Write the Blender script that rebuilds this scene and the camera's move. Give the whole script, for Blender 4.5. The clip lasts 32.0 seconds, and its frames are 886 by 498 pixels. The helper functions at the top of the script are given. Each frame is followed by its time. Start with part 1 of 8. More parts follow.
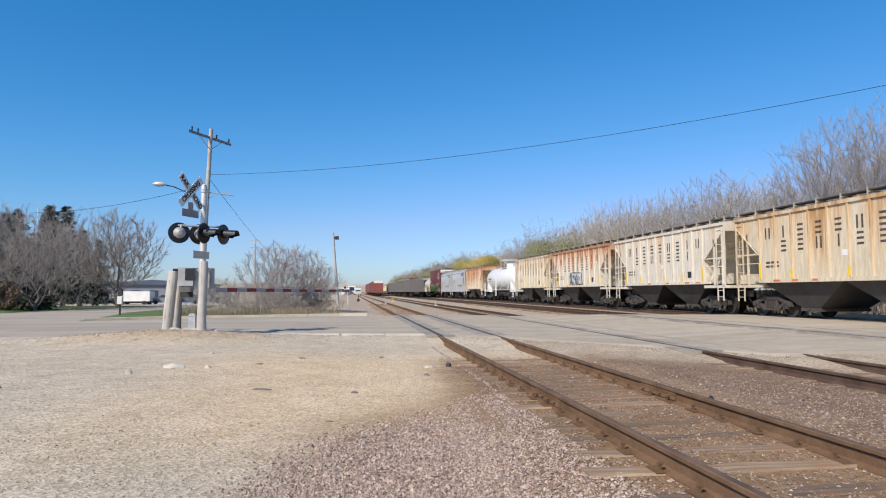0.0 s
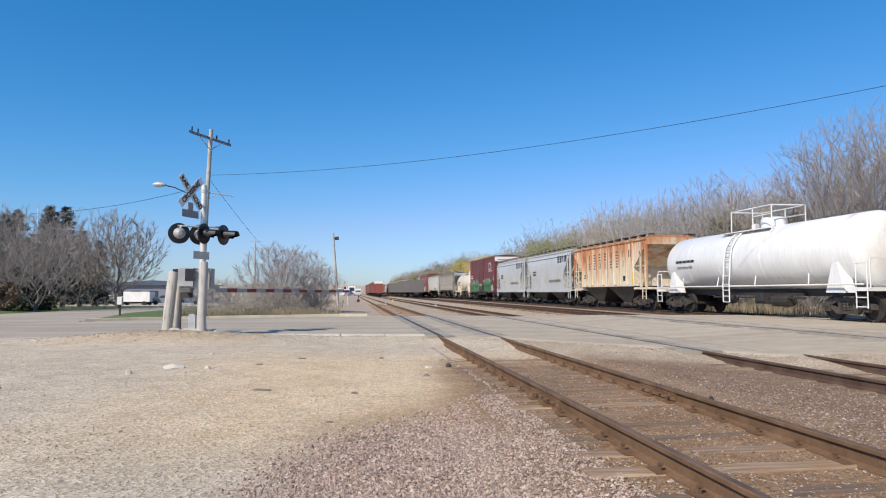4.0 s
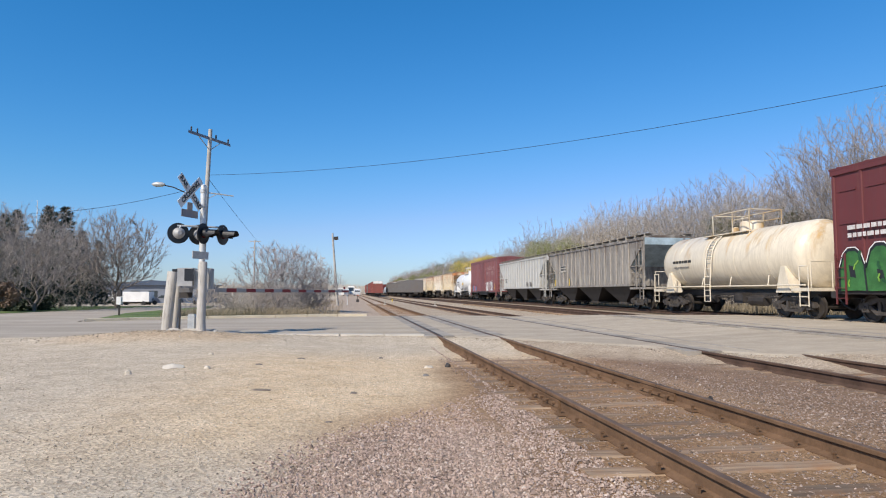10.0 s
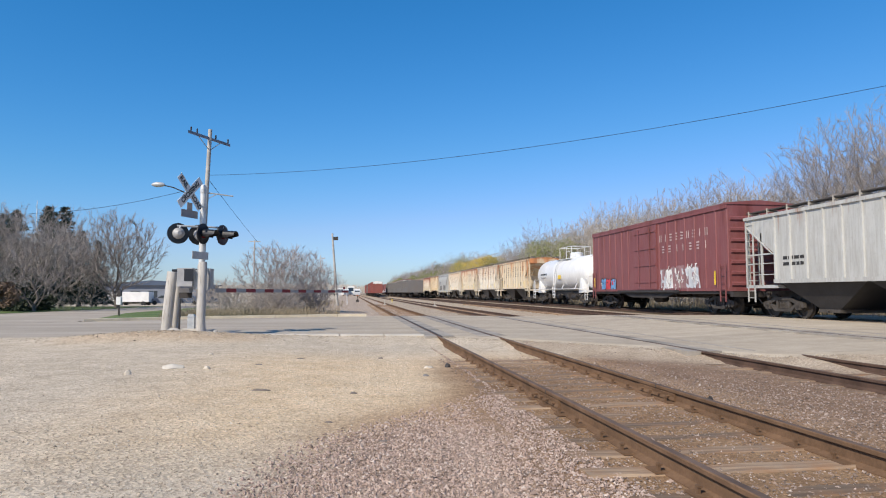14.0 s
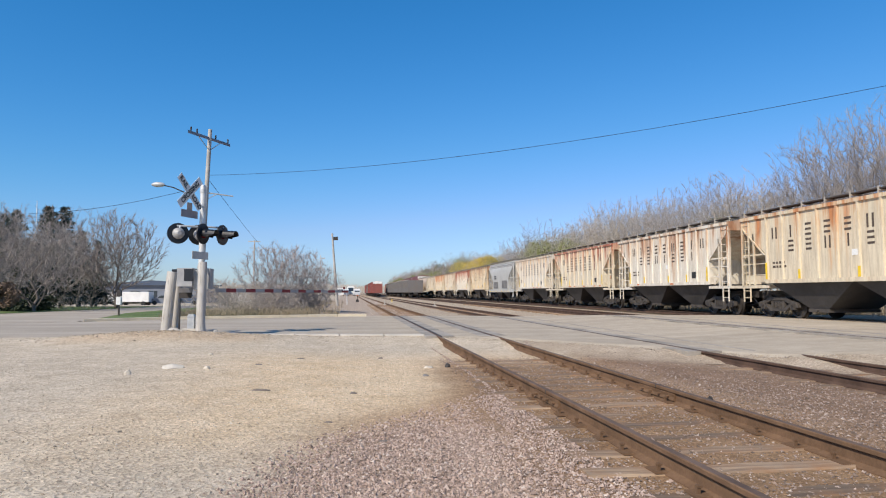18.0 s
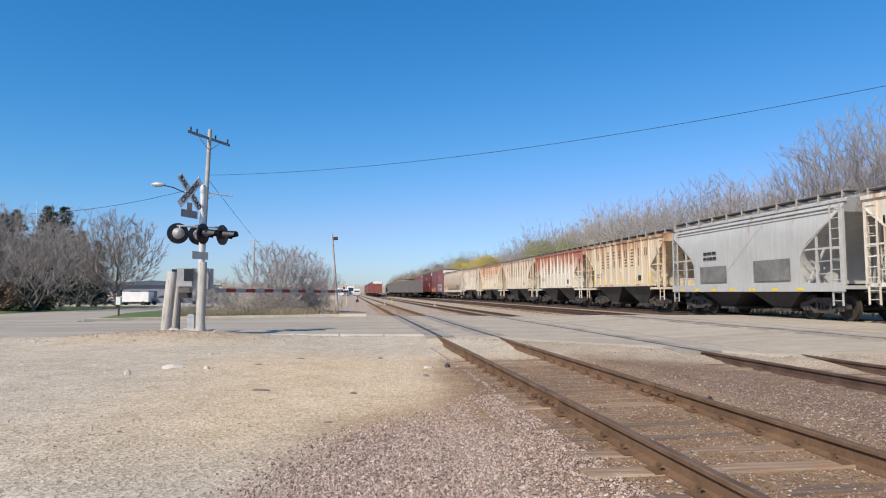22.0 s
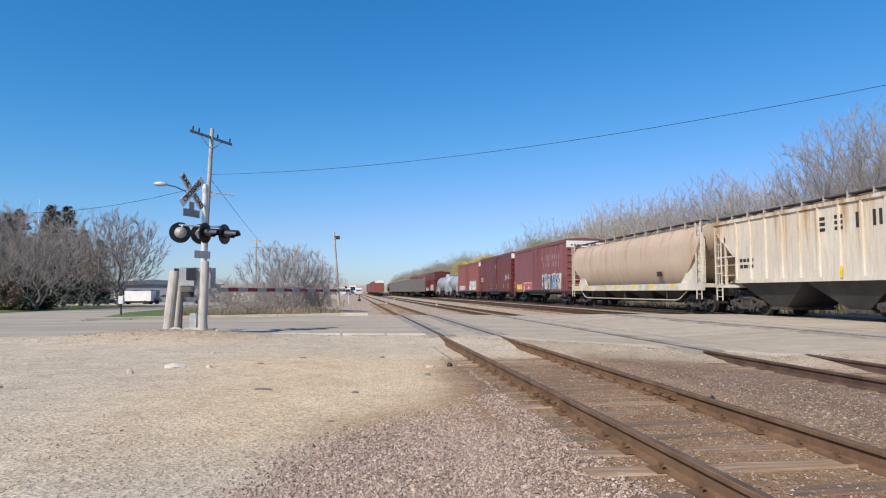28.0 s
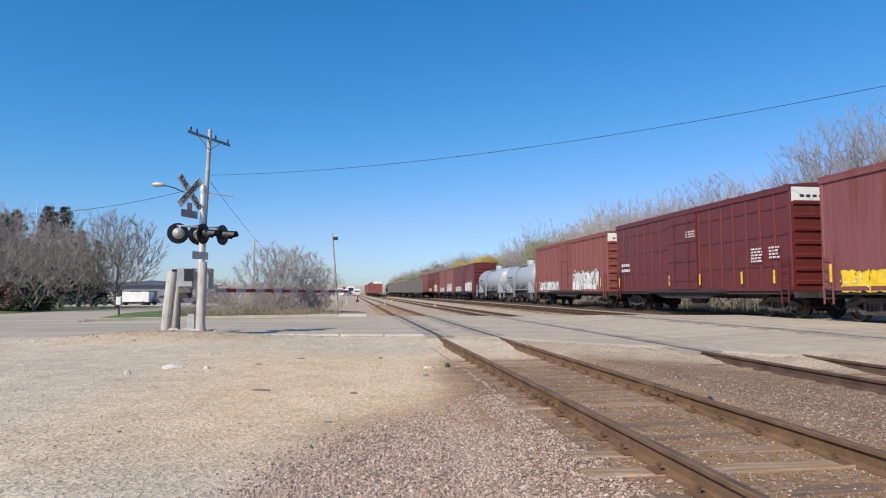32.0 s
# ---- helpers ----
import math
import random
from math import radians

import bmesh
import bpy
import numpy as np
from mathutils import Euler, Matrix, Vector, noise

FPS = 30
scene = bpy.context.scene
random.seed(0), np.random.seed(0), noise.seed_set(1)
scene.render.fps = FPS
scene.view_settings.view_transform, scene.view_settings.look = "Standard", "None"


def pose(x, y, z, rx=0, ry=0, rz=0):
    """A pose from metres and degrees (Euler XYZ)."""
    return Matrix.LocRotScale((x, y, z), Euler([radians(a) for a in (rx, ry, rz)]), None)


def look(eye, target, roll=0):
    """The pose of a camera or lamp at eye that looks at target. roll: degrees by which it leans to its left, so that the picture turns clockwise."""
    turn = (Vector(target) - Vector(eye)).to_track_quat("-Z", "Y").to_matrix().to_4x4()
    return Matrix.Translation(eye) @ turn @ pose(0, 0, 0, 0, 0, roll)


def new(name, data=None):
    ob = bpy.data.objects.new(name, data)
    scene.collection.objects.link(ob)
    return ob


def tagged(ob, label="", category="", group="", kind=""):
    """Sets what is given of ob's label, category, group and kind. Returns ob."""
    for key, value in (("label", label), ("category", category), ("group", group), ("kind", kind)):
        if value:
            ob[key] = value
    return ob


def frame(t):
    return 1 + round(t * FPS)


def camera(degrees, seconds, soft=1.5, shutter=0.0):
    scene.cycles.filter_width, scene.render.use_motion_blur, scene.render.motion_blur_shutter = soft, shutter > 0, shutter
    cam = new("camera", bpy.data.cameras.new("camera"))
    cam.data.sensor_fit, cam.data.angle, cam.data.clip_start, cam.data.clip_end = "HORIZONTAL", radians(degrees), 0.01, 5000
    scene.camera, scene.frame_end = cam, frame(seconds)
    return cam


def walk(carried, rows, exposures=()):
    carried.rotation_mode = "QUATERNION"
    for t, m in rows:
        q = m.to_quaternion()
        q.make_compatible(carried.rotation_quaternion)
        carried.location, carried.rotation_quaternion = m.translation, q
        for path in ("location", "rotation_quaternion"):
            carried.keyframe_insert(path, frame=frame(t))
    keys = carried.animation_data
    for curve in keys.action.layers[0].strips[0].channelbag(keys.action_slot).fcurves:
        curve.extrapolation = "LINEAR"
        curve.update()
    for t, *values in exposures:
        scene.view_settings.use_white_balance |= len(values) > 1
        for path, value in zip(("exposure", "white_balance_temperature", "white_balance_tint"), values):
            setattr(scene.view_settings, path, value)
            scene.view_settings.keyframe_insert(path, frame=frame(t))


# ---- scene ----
# camera: hand-held on one spot beside the near track, looking along the yard
H_EYE = 1.15
YAW0, PITCH0, ROLL0 = 8.33, 3.93, 0.0


def aim(dx=0.0, dy=0.0, droll=0.0):
    """The eye's pose, swayed by dx degrees to the left and dy degrees upwards."""
    return pose(0, 0, H_EYE) @ pose(0, 0, 0, 0, 0, -(YAW0 - dx)) @ pose(0, 0, 0, 90 + PITCH0 + dy, 0, 0) @ pose(0, 0, 0, 0, 0, ROLL0 + droll)


cam = camera(70.0, 32.0, soft=1.1)
walk(cam, [
    (0.0, aim(0.079, -0.054)),
    (0.5, aim(0.079, -0.062)),
    (1.0, aim(0.079, -0.062)),
    (1.5, aim(0.079, -0.054)),
    (2.0, aim(0.079, -0.047)),
    (2.5, aim(0.079, -0.008)),
    (3.0, aim(0.079, -0.008)),
    (3.5, aim(0.079, -0.008)),
    (5.5, aim(0.063, -0.031)),
    (6.0, aim(0.024, -0.015)),
    (6.5, aim(0.008, -0.023)),
    (7.0, aim(0.031, -0.015)),
    (7.5, aim(0.016, 0.000)),
    (8.0, aim(-0.046, -0.008)),
    (8.5, aim(-0.101, 0.024)),
    (9.0, aim(-0.054, -0.008)),
    (9.5, aim(0.024, -0.008)),
    (10.0, aim(0.024, -0.015)),
    (10.5, aim(0.024, -0.015)),
    (11.0, aim(0.032, -0.047)),
    (11.5, aim(0.032, -0.047)),
    (12.0, aim(0.032, -0.054)),
    (12.5, aim(0.032, -0.054)),
    (13.0, aim(0.032, -0.047)),
    (13.5, aim(0.063, -0.024)),
    (14.0, aim(0.008, 0.000)),
    (14.5, aim(0.024, 0.000)),
    (16.5, aim(-0.038, 0.000)),
    (17.0, aim(0.000, 0.000)),
    (17.5, aim(0.000, 0.000)),
    (18.0, aim(0.000, 0.000)),
    (18.5, aim(0.000, 0.000)),
    (19.0, aim(0.000, 0.000)),
    (19.5, aim(-0.077, 0.000)),
    (20.0, aim(-0.070, 0.078)),
    (20.5, aim(-0.101, 0.055)),
    (21.0, aim(-0.093, 0.078)),
    (21.5, aim(-0.015, 0.015)),
    (22.0, aim(-0.008, 0.000)),
    (22.5, aim(0.048, 0.000)),
    (23.0, aim(-0.015, 0.000)),
    (23.5, aim(0.000, 0.000)),
    (24.0, aim(0.000, 0.000)),
    (24.5, aim(0.000, 0.000)),
    (25.0, aim(-0.024, 0.016)),
    (25.5, aim(0.000, 0.008)),
    (27.5, aim(0.157, -0.077)),
    (28.0, aim(0.165, -0.077)),
    (28.5, aim(0.157, -0.077)),
    (29.0, aim(0.110, -0.070)),
    (29.5, aim(0.087, -0.031)),
    (30.0, aim(0.079, 0.000)),
    (30.5, aim(0.072, 0.000)),
    (31.0, aim(0.047, 0.000)),
    (31.5, aim(0.032, 0.000)),
    (32.0, aim(0.000, 0.000)),
])

# ---- light ----
world = bpy.data.worlds.new("sky")
scene.world = world
world.use_nodes = True
SUN_AZ, SUN_EL = 226.0, 40.0   # compass from +Y towards +X
sky = world.node_tree.nodes.new("ShaderNodeTexSky")
sky.sky_type, sky.sun_disc = "NISHITA", False
sky.sun_elevation, sky.sun_rotation = radians(SUN_EL), radians(SUN_AZ)
sky.air_density, sky.dust_density, sky.ozone_density = 1.0, 0.6, 3.0
sky.altitude = 400
grey = world.node_tree.nodes.new("ShaderNodeRGBToBW")   # white balance: deep blue overhead, milky towards the bright horizon
level = world.node_tree.nodes.new("ShaderNodeMapRange")
level.inputs["From Min"].default_value, level.inputs["From Max"].default_value = 1.7, 5.2
hue = world.node_tree.nodes.new("ShaderNodeValToRGB")
hue.color_ramp.elements.new(0.5)
for stop, (place, colour) in zip(hue.color_ramp.elements, ((0.0, (0.27, 1.12, 1.64, 1)), (0.5, (0.565, 1.10, 1.46, 1)), (1.0, (0.86, 1.03, 1.38, 1)))):
    stop.position, stop.color = place, colour
tint = world.node_tree.nodes.new("ShaderNodeMix")
tint.data_type, tint.blend_type = "RGBA", "MULTIPLY"
tint.inputs[0].default_value = 1.0
world.node_tree.links.new(sky.outputs[0], grey.inputs[0])
world.node_tree.links.new(grey.outputs[0], level.inputs[0])
world.node_tree.links.new(level.outputs[0], hue.inputs[0])
world.node_tree.links.new(sky.outputs[0], tint.inputs[6])
world.node_tree.links.new(hue.outputs[0], tint.inputs[7])
world.node_tree.links.new(tint.outputs[2], world.node_tree.nodes["Background"].inputs[0])
world.node_tree.nodes["Background"].inputs[1].default_value = 0.066
sun = new("sun", bpy.data.lights.new("sun", "SUN"))
sun.data.energy, sun.data.angle, sun.data.color = 3.5, radians(0.53), (1.0, 0.90, 0.76)
sun_dir = Vector((math.sin(radians(SUN_AZ)) * math.cos(radians(SUN_EL)), math.cos(radians(SUN_AZ)) * math.cos(radians(SUN_EL)), math.sin(radians(SUN_EL))))
sun.matrix_world = look(sun_dir * 100, (0, 0, 0))
scene.view_settings.exposure = 0.62


# ---- materials ----
def nodes_of(name):
    m = bpy.data.materials.new(name)
    m.use_nodes = True
    nt = m.node_tree
    return m, nt, nt.nodes["Principled BSDF"]


def noise_node(nt, scale, detail=4.0, rough=0.6, coord="Object", stretch=None):
    tc = nt.nodes.new("ShaderNodeTexCoord")
    src = tc.outputs[coord]
    if stretch:
        mp = nt.nodes.new("ShaderNodeMapping")
        mp.inputs["Scale"].default_value = stretch
        nt.links.new(src, mp.inputs["Vector"])
        src = mp.outputs[0]
    n = nt.nodes.new("ShaderNodeTexNoise")
    n.inputs["Scale"].default_value, n.inputs["Detail"].default_value, n.inputs["Roughness"].default_value = scale, detail, rough
    nt.links.new(src, n.inputs["Vector"])
    return n.outputs[0]


def ramp(nt, fac, stops):
    r = nt.nodes.new("ShaderNodeValToRGB")
    els = r.color_ramp.elements
    while len(els) < len(stops):
        els.new(0.5)
    for e, (p, c) in zip(els, stops):
        e.position, e.color = p, (*c, 1) if len(c) == 3 else c
    nt.links.new(fac, r.inputs[0])
    return r.outputs[0]


def mix(nt, fac, a, b, blend="MIX"):
    n = nt.nodes.new("ShaderNodeMix")
    n.data_type, n.blend_type = "RGBA", blend
    for sock, val in ((n.inputs[0], fac), (n.inputs[6], a), (n.inputs[7], b)):
        if isinstance(val, (int, float)):
            sock.default_value = val
        elif isinstance(val, tuple):
            sock.default_value = (*val, 1)
        else:
            nt.links.new(val, sock)
    return n.outputs[2]


def bump(nt, bsdf, height, strength=0.3, dist=0.02):
    b = nt.nodes.new("ShaderNodeBump")
    b.inputs["Strength"].default_value, b.inputs["Distance"].default_value = strength, dist
    nt.links.new(height, b.inputs["Height"])
    nt.links.new(b.outputs[0], bsdf.inputs["Normal"])


def plain(name, col, rough=0.6, metal=0.0, vary=0.25, scale=3.0, grain=30.0, bumpy=0.15, coord="Object"):
    """One colour, broken by soft blotches and a fine grain."""
    m, nt, b = nodes_of(name)
    big = noise_node(nt, scale, 5, 0.6, coord)
    fine = noise_node(nt, grain, 3, 0.6, coord)
    lo, hi = tuple(c * (1 - vary) for c in col), tuple(min(1, c * (1 + vary)) for c in col)
    c1 = ramp(nt, big, [(0.3, lo), (0.7, hi)])
    c2 = ramp(nt, fine, [(0.3, (0.78,) * 3), (0.7, (1.0,) * 3)])
    nt.links.new(mix(nt, 0.8, c1, c2, "MULTIPLY"), b.inputs["Base Color"])
    b.inputs["Roughness"].default_value, b.inputs["Metallic"].default_value = rough, metal
    if bumpy:
        bump(nt, b, fine, bumpy, 0.01)
    return m


def car_paint(name, col, rust=0.4, rustcol=(0.25, 0.095, 0.038), dirt=(0.16, 0.12, 0.085), dirty=0.4, rough=0.55, top=4.1, drip=1.0, piece=0.0, stain=None, seed=0):
    """Weathered freight-car paint: stains and vertical rust streaks that start at the roof, blotches, grime."""
    m, nt, b = nodes_of(name)
    tc = nt.nodes.new("ShaderNodeTexCoord")
    info = nt.nodes.new("ShaderNodeObjectInfo")

    def cloud(stretch, detail, rough_):
        mp = nt.nodes.new("ShaderNodeMapping")
        mp.inputs["Scale"].default_value = stretch
        mp.inputs["Location"].default_value = (seed * 7.31, seed * 13.7, seed * 3.9)
        n = nt.nodes.new("ShaderNodeTexNoise")
        n.inputs["Scale"].default_value, n.inputs["Detail"].default_value, n.inputs["Roughness"].default_value = 1.0, detail, rough_
        nt.links.new(tc.outputs["Object"], mp.inputs["Vector"])
        nt.links.new(mp.outputs[0], n.inputs["Vector"])
        return n.outputs[0]

    def calc(op, p, q=0.0, r=0.0):
        n = nt.nodes.new("ShaderNodeMath")
        n.operation = op
        for sock, val in zip(n.inputs, (p, q, r)):
            if isinstance(val, (int, float)):
                sock.default_value = val
            else:
                nt.links.new(val, sock)
        return n.outputs[0]

    streak = cloud((1.0, 2.6, 0.22), 5, 0.65)
    fine = cloud((3.0, 9.0, 0.8), 4, 0.7)
    speck = cloud((14.0, 14.0, 9.0), 3, 0.65)
    blot = cloud((0.55, 0.55, 0.55), 6, 0.7)
    base = mix(nt, ramp(nt, blot, [(0.3, (0, 0, 0)), (0.75, (1, 1, 1))]), col, tuple(min(1, c * 0.80) for c in col))
    base = mix(nt, ramp(nt, fine, [(0.40, (0, 0, 0)), (0.64, (dirty,) * 3)]), base, dirt)
    base = mix(nt, ramp(nt, speck, [(0.58, (0, 0, 0)), (0.72, (dirty * 0.8,) * 3)]), base, dirt)
    sep = nt.nodes.new("ShaderNodeSeparateXYZ")
    nt.links.new(tc.outputs["Object"], sep.inputs[0])
    h = nt.nodes.new("ShaderNodeMapRange")
    h.inputs["From Min"].default_value, h.inputs["From Max"].default_value = 1.2, top
    h.inputs["To Min"].default_value, h.inputs["To Max"].default_value = -0.14 * drip, 0.10 * drip
    nt.links.new(sep.outputs[2], h.inputs[0])
    level = calc("ADD", streak, h.outputs[0])
    level = calc("MULTIPLY_ADD", fine, 0.30 if piece else 0.1, level)
    level = calc("SUBTRACT", level, 0.15 if piece else 0.05)
    if piece:   # each side panel has rusted in its own way
        own = nt.nodes.new("ShaderNodeMapRange")
        own.inputs["To Min"].default_value, own.inputs["To Max"].default_value = -piece, piece
        nt.links.new(info.outputs["Random"], own.inputs[0])
        level = calc("ADD", level, own.outputs[0])
    lo = 0.665 - 0.29 * rust
    if stain:
        base = mix(nt, ramp(nt, level, [(lo - 0.12, (0, 0, 0)), (lo + 0.06, (0.8,) * 3)]), base, stain)
    rf = ramp(nt, level, [(lo, (0, 0, 0)), (lo + 0.16, (0.92,) * 3)])
    tone = ramp(nt, fine, [(0.3, tuple(c * 0.5 for c in rustcol)), (0.7, tuple(min(1, c * 1.5) for c in rustcol))])
    nt.links.new(mix(nt, rf, base, tone), b.inputs["Base Color"])
    b.inputs["Roughness"].default_value = rough
    bump(nt, b, fine, 0.12, 0.01)
    return m


def twiggy(name, col, spread=0.38):
    """Bark of thin twigs, each lighter or darker at random, painting lit and unlit speckle."""
    m, nt, b = nodes_of(name)
    geo = nt.nodes.new("ShaderNodeNewGeometry")
    lo, hi = tuple(c * (1 - spread) for c in col), tuple(min(1, c * (1 + spread)) for c in col)
    c1 = ramp(nt, geo.outputs["Random Per Island"], [(0.0, lo), (1.0, hi)])
    c2 = ramp(nt, noise_node(nt, 0.8, 3, 0.6), [(0.3, (0.8, 0.79, 0.78)), (0.7, (1.0, 1.0, 1.0))])
    nt.links.new(mix(nt, 1.0, c1, c2, "MULTIPLY"), b.inputs["Base Color"])
    b.inputs["Roughness"].default_value = 0.9
    return m


MAT = {}
MAT["steel_dark"] = plain("steel_dark", (0.035, 0.03, 0.028), 0.7, 0.0, 0.4, 2.0, 18)
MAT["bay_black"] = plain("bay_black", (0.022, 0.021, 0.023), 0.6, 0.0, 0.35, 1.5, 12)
# bay_dark and truck are set darker to carry the shade under the cars
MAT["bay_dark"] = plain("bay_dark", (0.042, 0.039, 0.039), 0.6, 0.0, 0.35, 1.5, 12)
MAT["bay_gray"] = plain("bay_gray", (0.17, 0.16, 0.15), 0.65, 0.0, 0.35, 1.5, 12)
MAT["truck"] = plain("truck", (0.062, 0.053, 0.046), 0.75, 0.0, 0.4, 4.0, 22)
MAT["wheel"] = plain("wheel", (0.05, 0.042, 0.036), 0.6, 0.2, 0.4, 4.0, 25)
MAT["walkway"] = plain("walkway", (0.085, 0.072, 0.062), 0.7, 0.3, 0.3)
MAT["white"] = plain("white", (0.78, 0.77, 0.74), 0.5, 0.0, 0.1, 1.0)
MAT["black_letter"] = plain("black_letter", (0.03, 0.027, 0.025), 0.6, 0, 0.4, 5.0)
MAT["white_letter"] = plain("white_letter", (0.62, 0.58, 0.55), 0.6, 0, 0.25, 5.0)
MAT["yellow"] = plain("yellow", (0.80, 0.55, 0.03), 0.45, 0, 0.2, 4.0)
MAT["orange"] = plain("orange", (0.62, 0.17, 0.05), 0.5, 0, 0.3, 4.0)
MAT["green_paint"] = plain("green_paint", (0.045, 0.155, 0.04), 0.45, 0, 0.35, 2.0)
MAT["green_deep"] = plain("green_deep", (0.02, 0.085, 0.03), 0.45, 0, 0.35, 2.0)
MAT["lime_paint"] = plain("lime_paint", (0.22, 0.42, 0.06), 0.45, 0, 0.3, 2.0)
MAT["black_paint"] = plain("black_paint", (0.02, 0.02, 0.022), 0.45, 0, 0.3, 2.0)
MAT["silver_paint"] = plain("silver_paint", (0.55, 0.57, 0.6), 0.45, 0, 0.2, 2.0)
MAT["red_paint"] = plain("red_paint", (0.55, 0.05, 0.06), 0.45, 0, 0.25, 2.0)
MAT["blue_paint"] = plain("blue_paint", (0.12, 0.28, 0.5), 0.45, 0, 0.25, 2.0)
MAT["galv"] = plain("galv", (0.52, 0.53, 0.53), 0.5, 0.35, 0.18, 5.0, 40)
MAT["aluminium"] = plain("aluminium", (0.66, 0.66, 0.64), 0.45, 0.3, 0.15, 4.0, 30)
MAT["signal_black"] = plain("signal_black", (0.015, 0.016, 0.02), 0.35, 0, 0.3, 6.0)
MAT["wood_pole"] = plain("wood_pole", (0.42, 0.395, 0.36), 0.85, 0, 0.25, 2.0, 25, 0.4)
MAT["bark"] = plain("bark", (0.17, 0.145, 0.125), 0.9, 0, 0.25, 3.0, 20, 0.3)
MAT["twig"] = twiggy("twig", (0.35, 0.315, 0.29))
MAT["twig_pale"] = twiggy("twig_pale", (0.45, 0.395, 0.33))
MAT["twig_dark"] = twiggy("twig_dark", (0.29, 0.255, 0.235))
MAT["twig_shrub"] = twiggy("twig_shrub", (0.42, 0.37, 0.35))
MAT["needles"] = plain("needles", (0.065, 0.085, 0.065), 0.85, 0, 0.4, 0.8, 6, 0)
MAT["hedge"] = plain("hedge", (0.045, 0.058, 0.035), 0.9, 0, 0.4, 0.8, 6, 0)
MAT["budding"] = plain("budding", (0.27, 0.28, 0.10), 0.8, 0, 0.3, 0.5, 6, 0)
MAT["catkin"] = plain("catkin", (0.60, 0.45, 0.10), 0.8, 0, 0.3, 0.5, 6, 0)
MAT["dry_grass"] = plain("dry_grass", (0.26, 0.215, 0.145), 0.9, 0, 0.3, 0.6, 8, 0)
MAT["rail_side"] = plain("rail_side", (0.165, 0.10, 0.06), 0.8, 0.0, 0.3, 2.5, 40, 0.3)
MAT["rail_dark"] = plain("rail_dark", (0.10, 0.064, 0.048), 0.75, 0.0, 0.3, 2.5, 40, 0.3)
MAT["rail_top"] = plain("rail_top", (0.135, 0.095, 0.075), 0.75, 0.0, 0.3, 2.0, 60, 0.1)
for k in ("rail_side", "rail_dark", "rail_top"):
    MAT[k].node_tree.nodes["Principled BSDF"].inputs["Specular IOR Level"].default_value = 0.12
MAT["concrete"] = plain("concrete", (0.52, 0.48, 0.42), 0.85, 0, 0.15, 1.2, 40, 0.3)
MAT["glass_dark"] = plain("glass_dark", (0.04, 0.05, 0.06), 0.1, 0, 0.1)
MAT["navy_roof"] = plain("navy_roof", (0.075, 0.10, 0.15), 0.45, 0, 0.15, 0.3)
MAT["wall_gray"] = plain("wall_gray", (0.19, 0.21, 0.25), 0.6, 0, 0.12, 0.3)
MAT["cable"] = plain("cable", (0.012, 0.012, 0.013), 1.0, 0, 0.1)
MAT["olive"] = plain("olive", (0.17, 0.175, 0.09), 0.85, 0, 0.4, 0.8, 6, 0)
MAT["tyre"] = plain("tyre", (0.03, 0.03, 0.03), 0.85, 0, 0.2)


